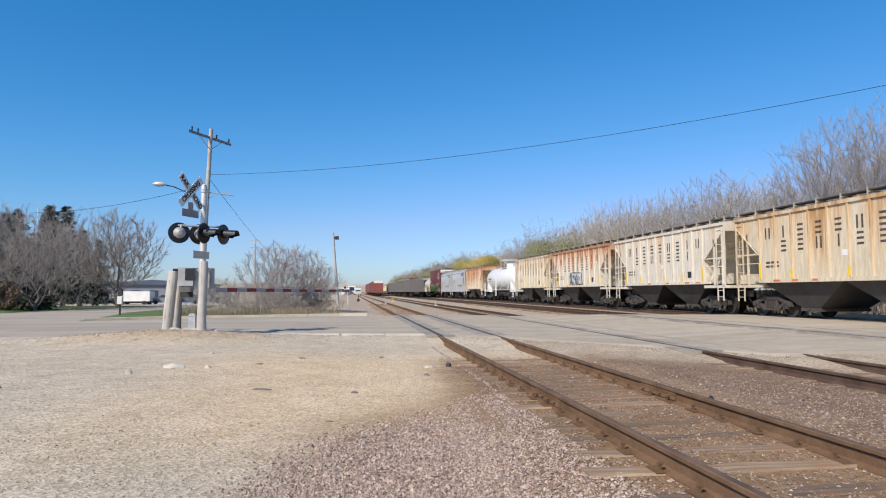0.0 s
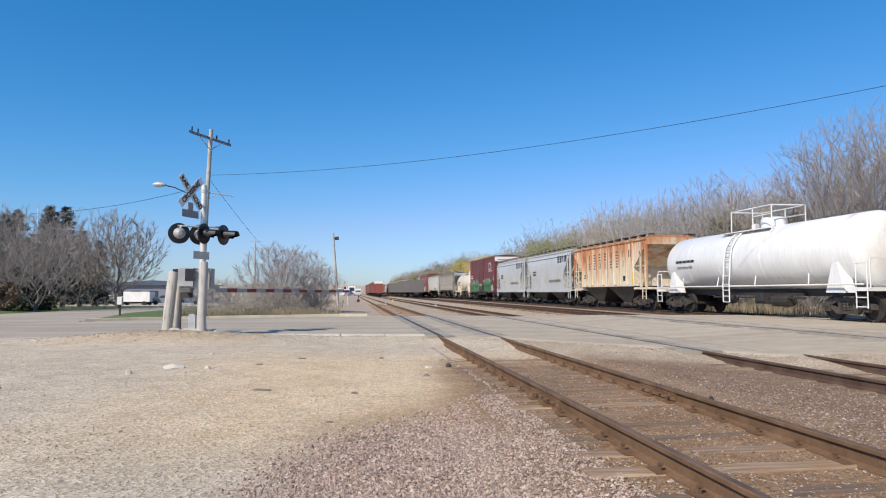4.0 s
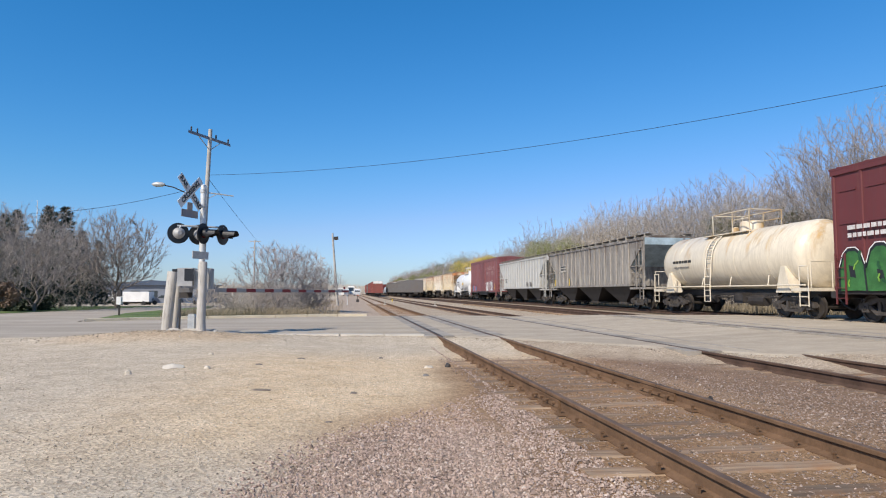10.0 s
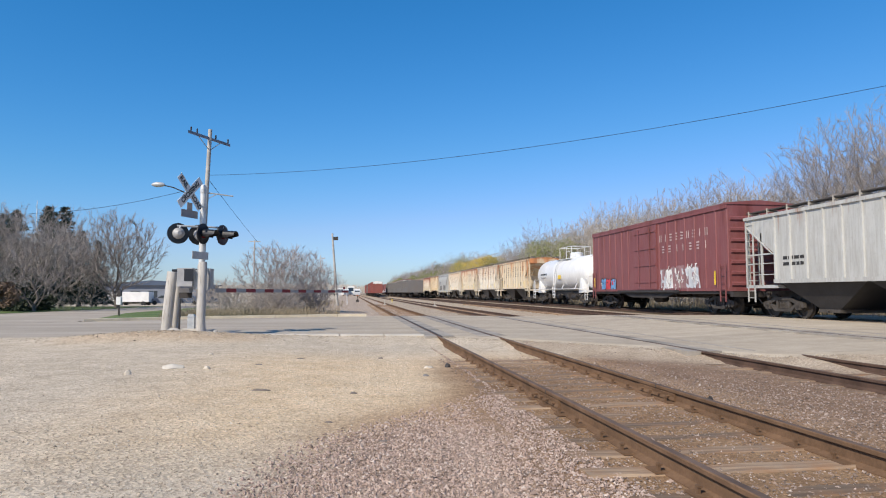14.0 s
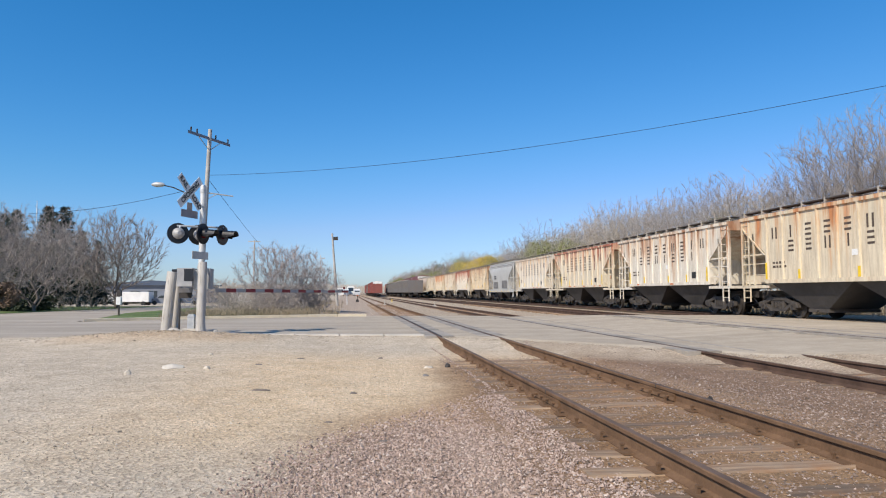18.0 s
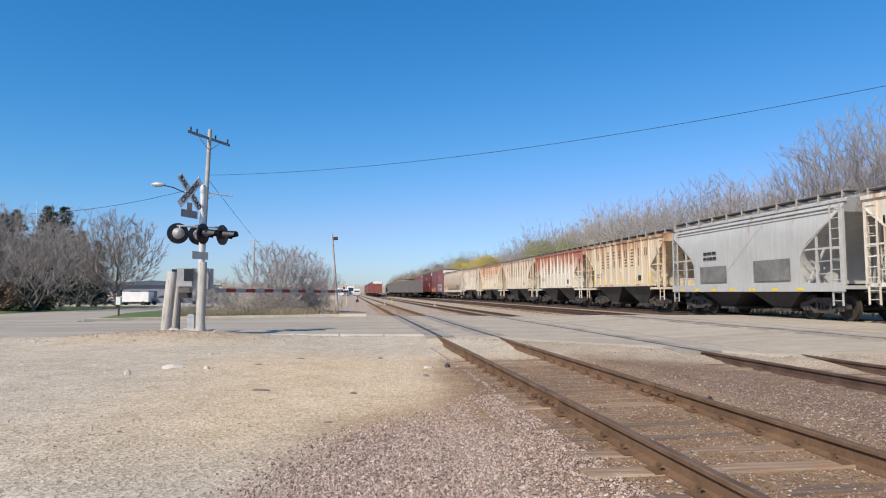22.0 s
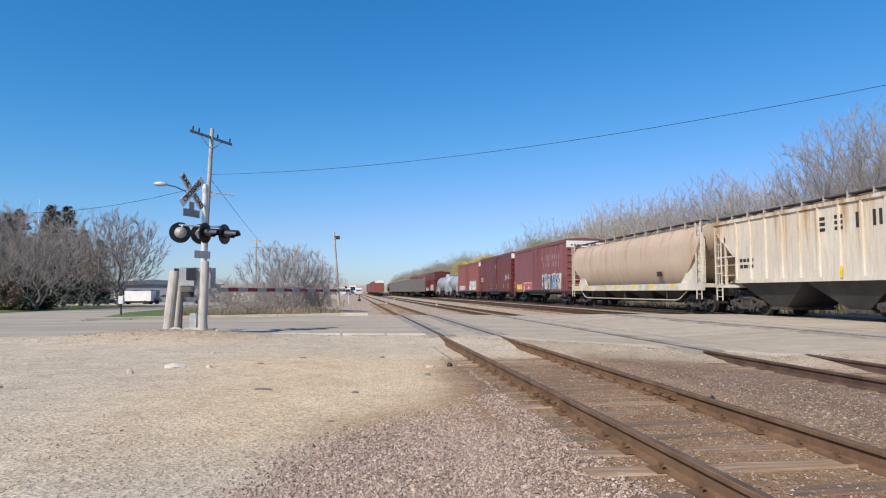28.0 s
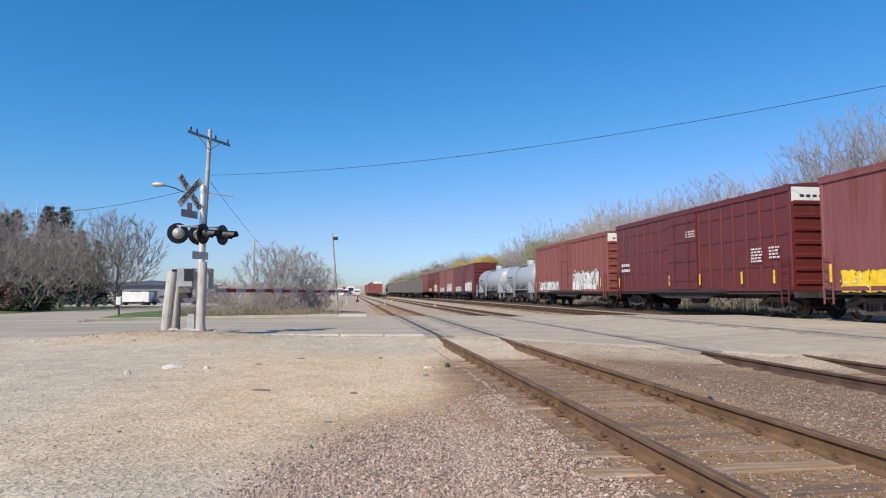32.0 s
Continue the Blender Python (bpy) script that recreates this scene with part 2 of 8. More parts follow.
# ---- mesh building ----
class Shape:
    """Vertices and faces gathered for one mesh."""

    def __init__(self):
        self.v, self.f = [], []

    def add(self, verts, faces):
        o = len(self.v)
        self.v += [tuple(p) for p in verts]
        self.f += [tuple(i + o for i in f) for f in faces]
        return self

    def box(self, x0, x1, y0, y1, z0, z1):
        return self.add([(x0, y0, z0), (x1, y0, z0), (x1, y1, z0), (x0, y1, z0), (x0, y0, z1), (x1, y0, z1), (x1, y1, z1), (x0, y1, z1)],
                        [(3, 2, 1, 0), (4, 5, 6, 7), (0, 1, 5, 4), (1, 2, 6, 5), (2, 3, 7, 6), (3, 0, 4, 7)])

    def rod(self, p, q, r, n=6, r2=None):
        p, q = Vector(p), Vector(q)
        d = (q - p).normalized()
        u = d.orthogonal().normalized()
        w = d.cross(u)
        r2 = r if r2 is None else r2
        ring = [(u * math.cos(2 * math.pi * i / n) + w * math.sin(2 * math.pi * i / n)) for i in range(n)]
        return self.add([p + k * r for k in ring] + [q + k * r2 for k in ring],
                        [(i, (i + 1) % n, n + (i + 1) % n, n + i) for i in range(n)] + [tuple(range(n - 1, -1, -1)), tuple(range(n, 2 * n))])

    def prism(self, poly, a, b, axis="x"):
        """A polygon pushed from a to b: poly in (y, z) along x, in (x, z) along y, in (x, y) along z."""
        n = len(poly)
        put = {"x": lambda p, k: (k, p[0], p[1]), "y": lambda p, k: (p[0], k, p[1]), "z": lambda p, k: (p[0], p[1], k)}[axis]
        return self.add([put(p, a) for p in poly] + [put(p, b) for p in poly],
                        [tuple(range(n)), tuple(range(2 * n - 1, n - 1, -1))] + [(i, i + n, (i + 1) % n + n, (i + 1) % n) for i in range(n)])

    def lathe(self, prof, centre=(0, 0, 0), axis="z", n=16):
        """A profile of (radius, height) turned round an axis."""
        vs, fs = [], []
        for r, h in prof:
            for i in range(n):
                c, s = r * math.cos(2 * math.pi * i / n), r * math.sin(2 * math.pi * i / n)
                p = {"z": (c, s, h), "y": (s, h, c), "x": (h, c, s)}[axis]
                vs.append((p[0] + centre[0], p[1] + centre[1], p[2] + centre[2]))
        for k in range(len(prof) - 1):
            for i in range(n):
                j = (i + 1) % n
                fs.append((k * n + i, k * n + j, k * n + n + j, k * n + n + i))
        fs += [tuple(range(n - 1, -1, -1)), tuple((len(prof) - 1) * n + i for i in range(n))]
        return self.add(vs, fs)

    def tube(self, pts, r, n=5):
        """One joined tube along a line of points."""
        pts = [Vector(p) for p in pts]
        vs, fs = [], []
        for k, p in enumerate(pts):
            d = (pts[min(k + 1, len(pts) - 1)] - pts[max(k - 1, 0)]).normalized()
            u = d.cross(Vector((0.31, 0.2, 0.93))).normalized()
            w = d.cross(u)
            vs += [p + (u * math.cos(2 * math.pi * i / n) + w * math.sin(2 * math.pi * i / n)) * r for i in range(n)]
        for k in range(len(pts) - 1):
            fs += [(k * n + i, k * n + (i + 1) % n, k * n + n + (i + 1) % n, k * n + n + i) for i in range(n)]
        fs += [tuple(range(n - 1, -1, -1)), tuple((len(pts) - 1) * n + i for i in range(n))]
        return self.add(vs, fs)

    def mesh(self, name, mat, smooth=False):
        me = bpy.data.meshes.new(name)
        me.from_pydata(self.v, [], self.f)
        bm = bmesh.new()
        bm.from_mesh(me)
        bmesh.ops.recalc_face_normals(bm, faces=bm.faces)
        bm.to_mesh(me)
        bm.free()
        me.materials.append(MAT[mat] if isinstance(mat, str) else mat)
        if smooth:
            me.shade_smooth()
            me.set_sharp_from_angle(angle=radians(40))
        return me


def part(name, shape, mat, parent=None, label="", smooth=False, at=None):
    """Links a shape, or a mesh made before, as one object under its thing."""
    me = shape if isinstance(shape, bpy.types.Mesh) else shape.mesh(name, mat, smooth)
    ob = new(name, me)
    if parent:
        ob.parent = parent
    if at is not None:
        ob.matrix_basis = at if isinstance(at, Matrix) else Matrix.Translation(at)
    if label:
        ob["label"] = label
    return ob


def thing(name, m, label, category, group="", kind=""):
    ob = new(name)
    ob.matrix_basis = m
    ob.empty_display_size = 0.3
    return tagged(ob, label, category, group, kind)


def lerp_table(x, xs, ys):
    return float(np.interp(x, xs, ys))


# ---- ground ----
def base_z(x):
    """Height of the rail heads across the yard."""
    return lerp_table(x, (-200, -6, 2, 5, 8, 11.6, 13.1, 16, 40, 200), (0, 0, 0, 0, -0.05, 0.13, 0.16, 0.19, 0.19, 0.19))


ROAD_NEAR = ((-200, -3, 2, 4, 6.4, 8.4, 10, 200), (18.4, 18.3, 17.4, 15.9, 13.6, 11.4, 10.9, 10.9))
ROAD_FAR = ((-200, -40, -10.4, -7.9, -0.6, 7, 10, 13, 18, 200), (26.9, 26.9, 26.9, 28.5, 31.0, 31.8, 29.5, 26.5, 24.5, 24.5))


def on_road(x, y, soft=1.0):
    n, f = lerp_table(x, *ROAD_NEAR), lerp_table(x, *ROAD_FAR)
    k = min(1, max(0, (y - n + soft) / soft)) * min(1, max(0, (f + soft - y) / soft))
    return k * k * (3 - 2 * k)


def ground_z(x, y):
    z = base_z(x) - 0.03
    drop = 0.145 * min(1, max(0, (x + 2.0) / 3.0)) * (1 - on_road(x, y, 2.0))
    z -= drop
    if x < -1 and 13.0 < y < 18.6:   # the low bank of dirt round the signal
        z += 0.24 * math.exp(-((x + 4.5) / 2.6) ** 2 - ((y - 16.5) / 1.15) ** 2)
    if abs(x - 3.08) < 1.6:   # dirt packed between the ties
        z += (0.010 + 0.012 * noise.noise((x * 1.7, y * 1.7, 8.0))) * min(1, (1.6 - abs(x - 3.08)) / 0.3) * (1 - on_road(x, y, 2.0))
    if x < -12 and y > 45:
        z -= min(0.6, (y - 45) * 0.012) * min(1, (-12 - x) / 6)
    if x < 1.5:
        z += 0.02 * noise.noise((x * 0.5, y * 0.5, 3.0)) * (1 - on_road(x, y, 0.5))
    return z - 0.02 * on_road(x, y, 0.3)

# ---- ground, roads and tracks ----
def ground_material():
    """Pale gravel lot, sandy dirt patch, pinkish ballast by the rails; laid out by place."""
    m, nt, b = nodes_of("gravel_ground")
    tc = nt.nodes.new("ShaderNodeTexCoord")
    sep = nt.nodes.new("ShaderNodeSeparateXYZ")
    nt.links.new(tc.outputs["Object"], sep.inputs[0])
    big = noise_node(nt, 0.5, 5, 0.6)
    mid = noise_node(nt, 2.2, 5, 0.65)
    fine = noise_node(nt, 45, 4, 0.75)
    vor = nt.nodes.new("ShaderNodeTexVoronoi")
    vor.inputs["Scale"].default_value = 28
    nt.links.new(tc.outputs["Object"], vor.inputs["Vector"])
    stones = ramp(nt, vor.outputs["Color"], [(0.1, (0.55, 0.5, 0.47)), (0.5, (0.95, 0.93, 0.9)), (0.95, (1.3, 1.26, 1.22))])
    vor2 = nt.nodes.new("ShaderNodeTexVoronoi")
    vor2.inputs["Scale"].default_value = 75
    nt.links.new(tc.outputs["Object"], vor2.inputs["Vector"])
    grit = ramp(nt, vor2.outputs["Color"], [(0.1, (0.6, 0.56, 0.52)), (0.5, (0.97, 0.95, 0.93)), (0.95, (1.25, 1.22, 1.2))])
    worn = ramp(nt, noise_node(nt, 0.9, 6, 0.75), [(0.32, (0.78, 0.76, 0.73)), (0.62, (1.04, 1.03, 1.02))])
    gravel = ramp(nt, mid, [(0.3, (0.52, 0.45, 0.355)), (0.7, (0.655, 0.58, 0.47))])
    sand = ramp(nt, mid, [(0.3, (0.66, 0.51, 0.335)), (0.7, (0.76, 0.625, 0.45))])
    ballast = ramp(nt, mid, [(0.3, (0.37, 0.285, 0.225)), (0.7, (0.50, 0.40, 0.325))])

    def band(lo, hi, src, wob=1.2):
        a = nt.nodes.new("ShaderNodeMath")
        a.operation, a.inputs[2].default_value = "MULTIPLY_ADD", 0.0
        a.inputs[1].default_value = wob
        nt.links.new(big, a.inputs[0])
        s = nt.nodes.new("ShaderNodeMath")
        s.operation = "ADD"
        nt.links.new(src, s.inputs[0]), nt.links.new(a.outputs[0], s.inputs[1])
        r = nt.nodes.new("ShaderNodeMapRange")
        r.interpolation_type = "SMOOTHSTEP"
        r.inputs["From Min"].default_value, r.inputs["From Max"].default_value = lo + wob / 2, hi + wob / 2
        nt.links.new(s.outputs[0], r.inputs[0])
        return r.outputs[0]

    def times(a, c):
        n = nt.nodes.new("ShaderNodeMath")
        n.operation = "MULTIPLY"
        nt.links.new(a, n.inputs[0]), nt.links.new(c, n.inputs[1])
        return n.outputs[0]

    slant = nt.nodes.new("ShaderNodeMath")   # the ballast's edge runs a little across the track's line
    slant.operation, slant.inputs[1].default_value = "MULTIPLY_ADD", -0.30
    nt.links.new(sep.outputs[1], slant.inputs[0]), nt.links.new(sep.outputs[0], slant.inputs[2])
    veer = nt.nodes.new("ShaderNodeMapRange")   # and veers in towards the ties further on
    veer.inputs["From Min"].default_value, veer.inputs["From Max"].default_value = 5.6, 25.6
    veer.inputs["To Min"].default_value, veer.inputs["To Max"].default_value = 0.0, -9.0
    nt.links.new(sep.outputs[1], veer.inputs[0])
    bent = nt.nodes.new("ShaderNodeMath")
    nt.links.new(slant.outputs[0], bent.inputs[0]), nt.links.new(veer.outputs[0], bent.inputs[1])
    slant = bent
    sandy = times(band(-3.6, -0.8, sep.outputs[0]), times(band(3.8, 6.4, sep.outputs[1]), band(15.0, 11.0, sep.outputs[1])))
    stony = band(-2.55, -1.25, slant.outputs[0], 1.0)
    col = mix(nt, sandy, gravel, sand)
    col = mix(nt, stony, col, ballast)
    bank = times(times(band(-7.4, -6.0, sep.outputs[0]), band(-1.4, -2.6, sep.outputs[0])), times(band(14.8, 15.8, sep.outputs[1], 0.6), band(18.4, 17.7, sep.outputs[1], 0.4)))
    col = mix(nt, bank, col, ramp(nt, mid, [(0.3, (0.50, 0.40, 0.285)), (0.7, (0.62, 0.51, 0.385))]))
    yard = times(band(30.5, 33.5, sep.outputs[1], 1.0), band(-3.6, -2.4, sep.outputs[0], 0.8))
    col = mix(nt, yard, col, ramp(nt, mid, [(0.3, (0.40, 0.325, 0.26)), (0.7, (0.54, 0.45, 0.37))]))
    seam = times(times(band(-3.0, -2.0, slant.outputs[0], 1.0), band(-0.6, -1.5, slant.outputs[0], 1.0)), times(band(4.8, 7.0, sep.outputs[1]), band(13.0, 11.0, sep.outputs[1])))
    col = mix(nt, times(seam, mid), col, (0.40, 0.245, 0.13))
    off = nt.nodes.new("ShaderNodeMath")   # rusty dirt packed along the near track
    off.operation, off.inputs[1].default_value = "SUBTRACT", 3.08
    nt.links.new(sep.outputs[0], off.inputs[0])
    ab = nt.nodes.new("ShaderNodeMath")
    ab.operation = "ABSOLUTE"
    nt.links.new(off.outputs[0], ab.inputs[0])
    rusty = ramp(nt, mid, [(0.3, (0.25, 0.155, 0.09)), (0.7, (0.37, 0.255, 0.155))])
    dark_stone = band(4.2, 5.2, sep.outputs[0], 0.8)   # stone of a darker tone between the sidings
    col = mix(nt, times(dark_stone, band(31.0, 28.0, sep.outputs[1], 1.0)), col, mix(nt, 1.0, col, (0.62, 0.54, 0.47), "MULTIPLY"))
    diag = nt.nodes.new("ShaderNodeMath")   # pale dust carried off the road's edge
    diag.operation, diag.inputs[1].default_value = "MULTIPLY_ADD", 1.05
    nt.links.new(sep.outputs[0], diag.inputs[0]), nt.links.new(sep.outputs[1], diag.inputs[2])
    dusty = times(band(16.5, 19.3, diag.outputs[0], 2.0), band(3.5, 4.3, sep.outputs[0], 0.5))
    col = mix(nt, dusty, col, ramp(nt, mid, [(0.3, (0.41, 0.34, 0.26)), (0.7, (0.52, 0.44, 0.345))]))
    litter_shade = band(15.2, 16.2, sep.outputs[0], 0.8)   # leaf litter by the wood; shade under the train painted in with it
    col = mix(nt, litter_shade, col, ramp(nt, mid, [(0.3, (0.07, 0.056, 0.042)), (0.7, (0.13, 0.105, 0.075))]))
    rd = times(band(2.3, 1.15, ab.outputs[0], 0.7), band(13.5, 10.5, sep.outputs[1], 0.8))
    col = mix(nt, rd, col, rusty)
    col = mix(nt, 0.55, col, stones, "MULTIPLY")
    col = mix(nt, 0.6, col, grit, "MULTIPLY")
    col = mix(nt, 0.7, col, worn, "MULTIPLY")
    col = mix(nt, 0.5, col, ramp(nt, fine, [(0.3, (0.6,) * 3), (0.7, (1.2,) * 3)]), "MULTIPLY")
    nt.links.new(col, b.inputs["Base Color"])
    b.inputs["Roughness"].default_value = 0.95
    b.inputs["Specular IOR Level"].default_value = 0.15
    h = nt.nodes.new("ShaderNodeMath")
    h.operation = "ADD"
    nt.links.new(vor.outputs["Distance"], h.inputs[0]), nt.links.new(fine, h.inputs[1])
    bump(nt, b, h.outputs[0], 0.55, 0.02)
    return m


def asphalt_material():
    m, nt, b = nodes_of("worn_asphalt")
    big = noise_node(nt, 0.25, 5, 0.6)
    lane = noise_node(nt, 1.0, 4, 0.6, "Object", (0.05, 0.8, 1))
    fine = noise_node(nt, 55, 3, 0.7)
    c = ramp(nt, big, [(0.3, (0.375, 0.325, 0.265)), (0.7, (0.475, 0.415, 0.345))])
    tc = nt.nodes.new("ShaderNodeTexCoord")   # the crossing itself is dusted pale by gravel
    sep = nt.nodes.new("ShaderNodeSeparateXYZ")
    nt.links.new(tc.outputs["Object"], sep.inputs[0])
    add = nt.nodes.new("ShaderNodeMath")
    add.operation, add.inputs[1].default_value = "MULTIPLY_ADD", 5.0
    nt.links.new(big, add.inputs[0]), nt.links.new(sep.outputs[0], add.inputs[2])
    mr = nt.nodes.new("ShaderNodeMapRange")
    mr.interpolation_type = "SMOOTHSTEP"
    mr.inputs["From Min"].default_value, mr.inputs["From Max"].default_value = -1.0, 5.0
    nt.links.new(add.outputs[0], mr.inputs[0])
    dust = ramp(nt, noise_node(nt, 1.6, 6, 0.7), [(0.3, (0.41, 0.345, 0.265)), (0.7, (0.52, 0.445, 0.35))])
    c = mix(nt, mr.outputs[0], c, dust)
    c = mix(nt, 0.7, c, ramp(nt, lane, [(0.35, (0.72,) * 3), (0.65, (1.0,) * 3)]), "MULTIPLY")
    c = mix(nt, 0.6, c, ramp(nt, fine, [(0.3, (0.7,) * 3), (0.7, (1.1,) * 3)]), "MULTIPLY")
    nt.links.new(c, b.inputs["Base Color"])
    b.inputs["Roughness"].default_value = 0.9
    b.inputs["Specular IOR Level"].default_value = 0.12
    bump(nt, b, fine, 0.3, 0.01)
    return m


def grass_material():
    m, nt, b = nodes_of("spring_grass")
    a = noise_node(nt, 0.5, 5, 0.6)
    f = noise_node(nt, 14, 4, 0.7)
    c = ramp(nt, a, [(0.35, (0.075, 0.13, 0.025)), (0.7, (0.15, 0.19, 0.06))])
    c = mix(nt, 0.7, c, ramp(nt, f, [(0.3, (0.55,) * 3), (0.7, (1.15,) * 3)]), "MULTIPLY")
    nt.links.new(c, b.inputs["Base Color"])
    b.inputs["Roughness"].default_value = 0.95
    bump(nt, b, f, 0.5, 0.05)
    return m


def tie_material():
    m, nt, b = nodes_of("weathered_tie")
    g = noise_node(nt, 1.0, 5, 0.65, "Object", (1.2, 22, 22))
    s = noise_node(nt, 3.0, 4, 0.6)
    info = nt.nodes.new("ShaderNodeObjectInfo")
    tone = ramp(nt, info.outputs["Random"], [(0.0, (0.17, 0.125, 0.085)), (0.5, (0.265, 0.19, 0.125)), (1.0, (0.37, 0.275, 0.185))])
    c = mix(nt, 0.85, tone, ramp(nt, g, [(0.3, (0.35, 0.3, 0.27)), (0.65, (1.15, 1.1, 1.05))]), "MULTIPLY")
    c = mix(nt, ramp(nt, s, [(0.45, (0, 0, 0)), (0.75, (0.8,) * 3)]), c, (0.27, 0.14, 0.065))
    nt.links.new(c, b.inputs["Base Color"])
    b.inputs["Roughness"].default_value = 0.9
    bump(nt, b, g, 0.6, 0.015)
    return m


def stone_material(name, stops):
    m, nt, b = nodes_of(name)
    geo = nt.nodes.new("ShaderNodeNewGeometry")
    c = ramp(nt, geo.outputs["Random Per Island"], stops)
    f = noise_node(nt, 60, 3, 0.6)
    c = mix(nt, 0.5, c, ramp(nt, f, [(0.3, (0.65,) * 3), (0.7, (1.15,) * 3)]), "MULTIPLY")
    nt.links.new(c, b.inputs["Base Color"])
    b.inputs["Roughness"].default_value = 0.9
    return m


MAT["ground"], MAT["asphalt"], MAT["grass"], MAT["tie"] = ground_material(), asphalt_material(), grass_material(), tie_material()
MAT["ballast"] = stone_material("ballast_stone", [(0.0, (0.14, 0.10, 0.08)), (0.25, (0.27, 0.195, 0.155)), (0.6, (0.40, 0.295, 0.24)), (0.9, (0.46, 0.36, 0.30)), (1.0, (0.54, 0.45, 0.385))])
MAT["ballast_dark"] = stone_material("dark_ballast_stone", [(0.0, (0.10, 0.074, 0.058)), (0.3, (0.20, 0.148, 0.117)), (0.65, (0.29, 0.218, 0.177)), (0.92, (0.35, 0.275, 0.23)), (1.0, (0.45, 0.385, 0.335))])
MAT["pebble"] = stone_material("lot_pebble", [(0.0, (0.18, 0.145, 0.11)), (0.5, (0.40, 0.335, 0.25)), (1.0, (0.55, 0.49, 0.41))])


def sheet(name, xs, ys, zf, mat):
    nx, ny = len(xs), len(ys)
    v = [(x, y, zf(x, y)) for y in ys for x in xs]
    f = [(j * nx + i, j * nx + i + 1, (j + 1) * nx + i + 1, (j + 1) * nx + i) for j in range(ny - 1) for i in range(nx - 1)]
    me = bpy.data.meshes.new(name)
    me.from_pydata(v, [], f)
    me.materials.append(MAT[mat])
    me.shade_smooth()
    return new(name, me)


def steps(*runs):
    out = []
    for a, b, d in runs:
        n = max(1, round((b - a) / d))
        out += [a + (b - a) * i / n for i in range(n)]
    return out + [runs[-1][1]]


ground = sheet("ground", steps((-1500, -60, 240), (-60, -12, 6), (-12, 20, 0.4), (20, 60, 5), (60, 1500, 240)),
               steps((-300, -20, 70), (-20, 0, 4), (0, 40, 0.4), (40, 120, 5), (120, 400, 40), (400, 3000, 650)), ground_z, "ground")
tagged(ground, "pale gravel lot with sandy dirt and pinkish ballast", "ground", kind="structure")


def strip(name, xs, near, far, rows, lift, mat, label):
    v, f = [], []
    for x in xs:
        n, k = near(x), far(x)
        v.append((x, n - 0.45, ground_z(x, n - 0.45) - 0.03))
        for j in range(rows + 1):
            y = n + (k - n) * j / rows
            v.append((x, y, base_z(x) + lift))
    for i in range(len(xs) - 1):
        for j in range(rows + 1):
            a = i * (rows + 2) + j
            f.append((a, a + rows + 2, a + rows + 3, a + 1))
    me = bpy.data.meshes.new(name)
    me.from_pydata(v, [], f)
    me.materials.append(MAT[mat])
    ob = new(name, me)
    return tagged(ob, label, "road", kind="structure")


strip("road", steps((-120, -12, 6), (-12, 20, 0.12), (20, 80, 5)), lambda x: lerp_table(x, *ROAD_NEAR) + 0.35 * noise.noise((x * 0.9, 0, 7)) + 0.18 * noise.noise((x * 3.1, 0, 9)), lambda x: lerp_table(x, *ROAD_FAR) + 0.2 * noise.noise((x * 1.4, 0, 3)), 8, -0.008, "asphalt",
      "worn pale grey asphalt road over the level crossing")

RAIL = [(-0.07, -0.17), (0.07, -0.17), (0.07, -0.155), (0.012, -0.13), (0.010, -0.045), (0.036, -0.035), (0.036, -0.006), (0.028, 0.0), (-0.028, 0.0), (-0.036, -0.006), (-0.036, -0.035), (-0.010, -0.045), (-0.012, -0.13), (-0.07, -0.155)]
HEAD = [(0.0355, -0.008), (0.027, 0.001), (-0.027, 0.001), (-0.0355, -0.008)]
TRACKS = []


def track(name, xc, z, y0, y1, label, tie_step=0.0, side="rail_dark", tie_range=None):
    t = thing(name, pose(xc, 0, z), label, "railway track", kind="structure")
    TRACKS.append(t)
    for sx in (-0.752, 0.752):
        part("rail", Shape().prism([(x + sx, h) for x, h in RAIL], y0, y1, "y"), side, t)
        part("rail_head", Shape().prism([(x + sx, h) for x, h in HEAD], y0, y1, "y"), "rail_top", t, "worn dark shiny running surface")
    return t


near_track = track("near_track", 3.08, 0.0, -40, 420, "rusty rails on weathered wooden ties, nearest siding", side="rail_side")
second_track = track("second_track", 7.87, -0.04, -40, 420, "dark rusty rails of the second siding")
third_track = track("third_track", 12.35, 0.15, -40, 420, "dark rusty rails of the third siding")
TRAIN_X, TRAIN_Z = 17.4, 0.19
main_track = track("train_track", TRAIN_X, TRAIN_Z, -60, 600, "rails under the moving freight train")

# ---- rolling stock ----
CACHE = {}
MAT["bracket_pale"] = plain("bracket_pale", (0.45, 0.41, 0.35), 0.6, 0, 0.2)


def cached(key, make, mat, smooth=False):
    if key not in CACHE:
        CACHE[key] = make().mesh(key if isinstance(key, str) else key[0], mat, smooth)
    return CACHE[key]


WHEEL_R = 0.44
SPINNERS = []


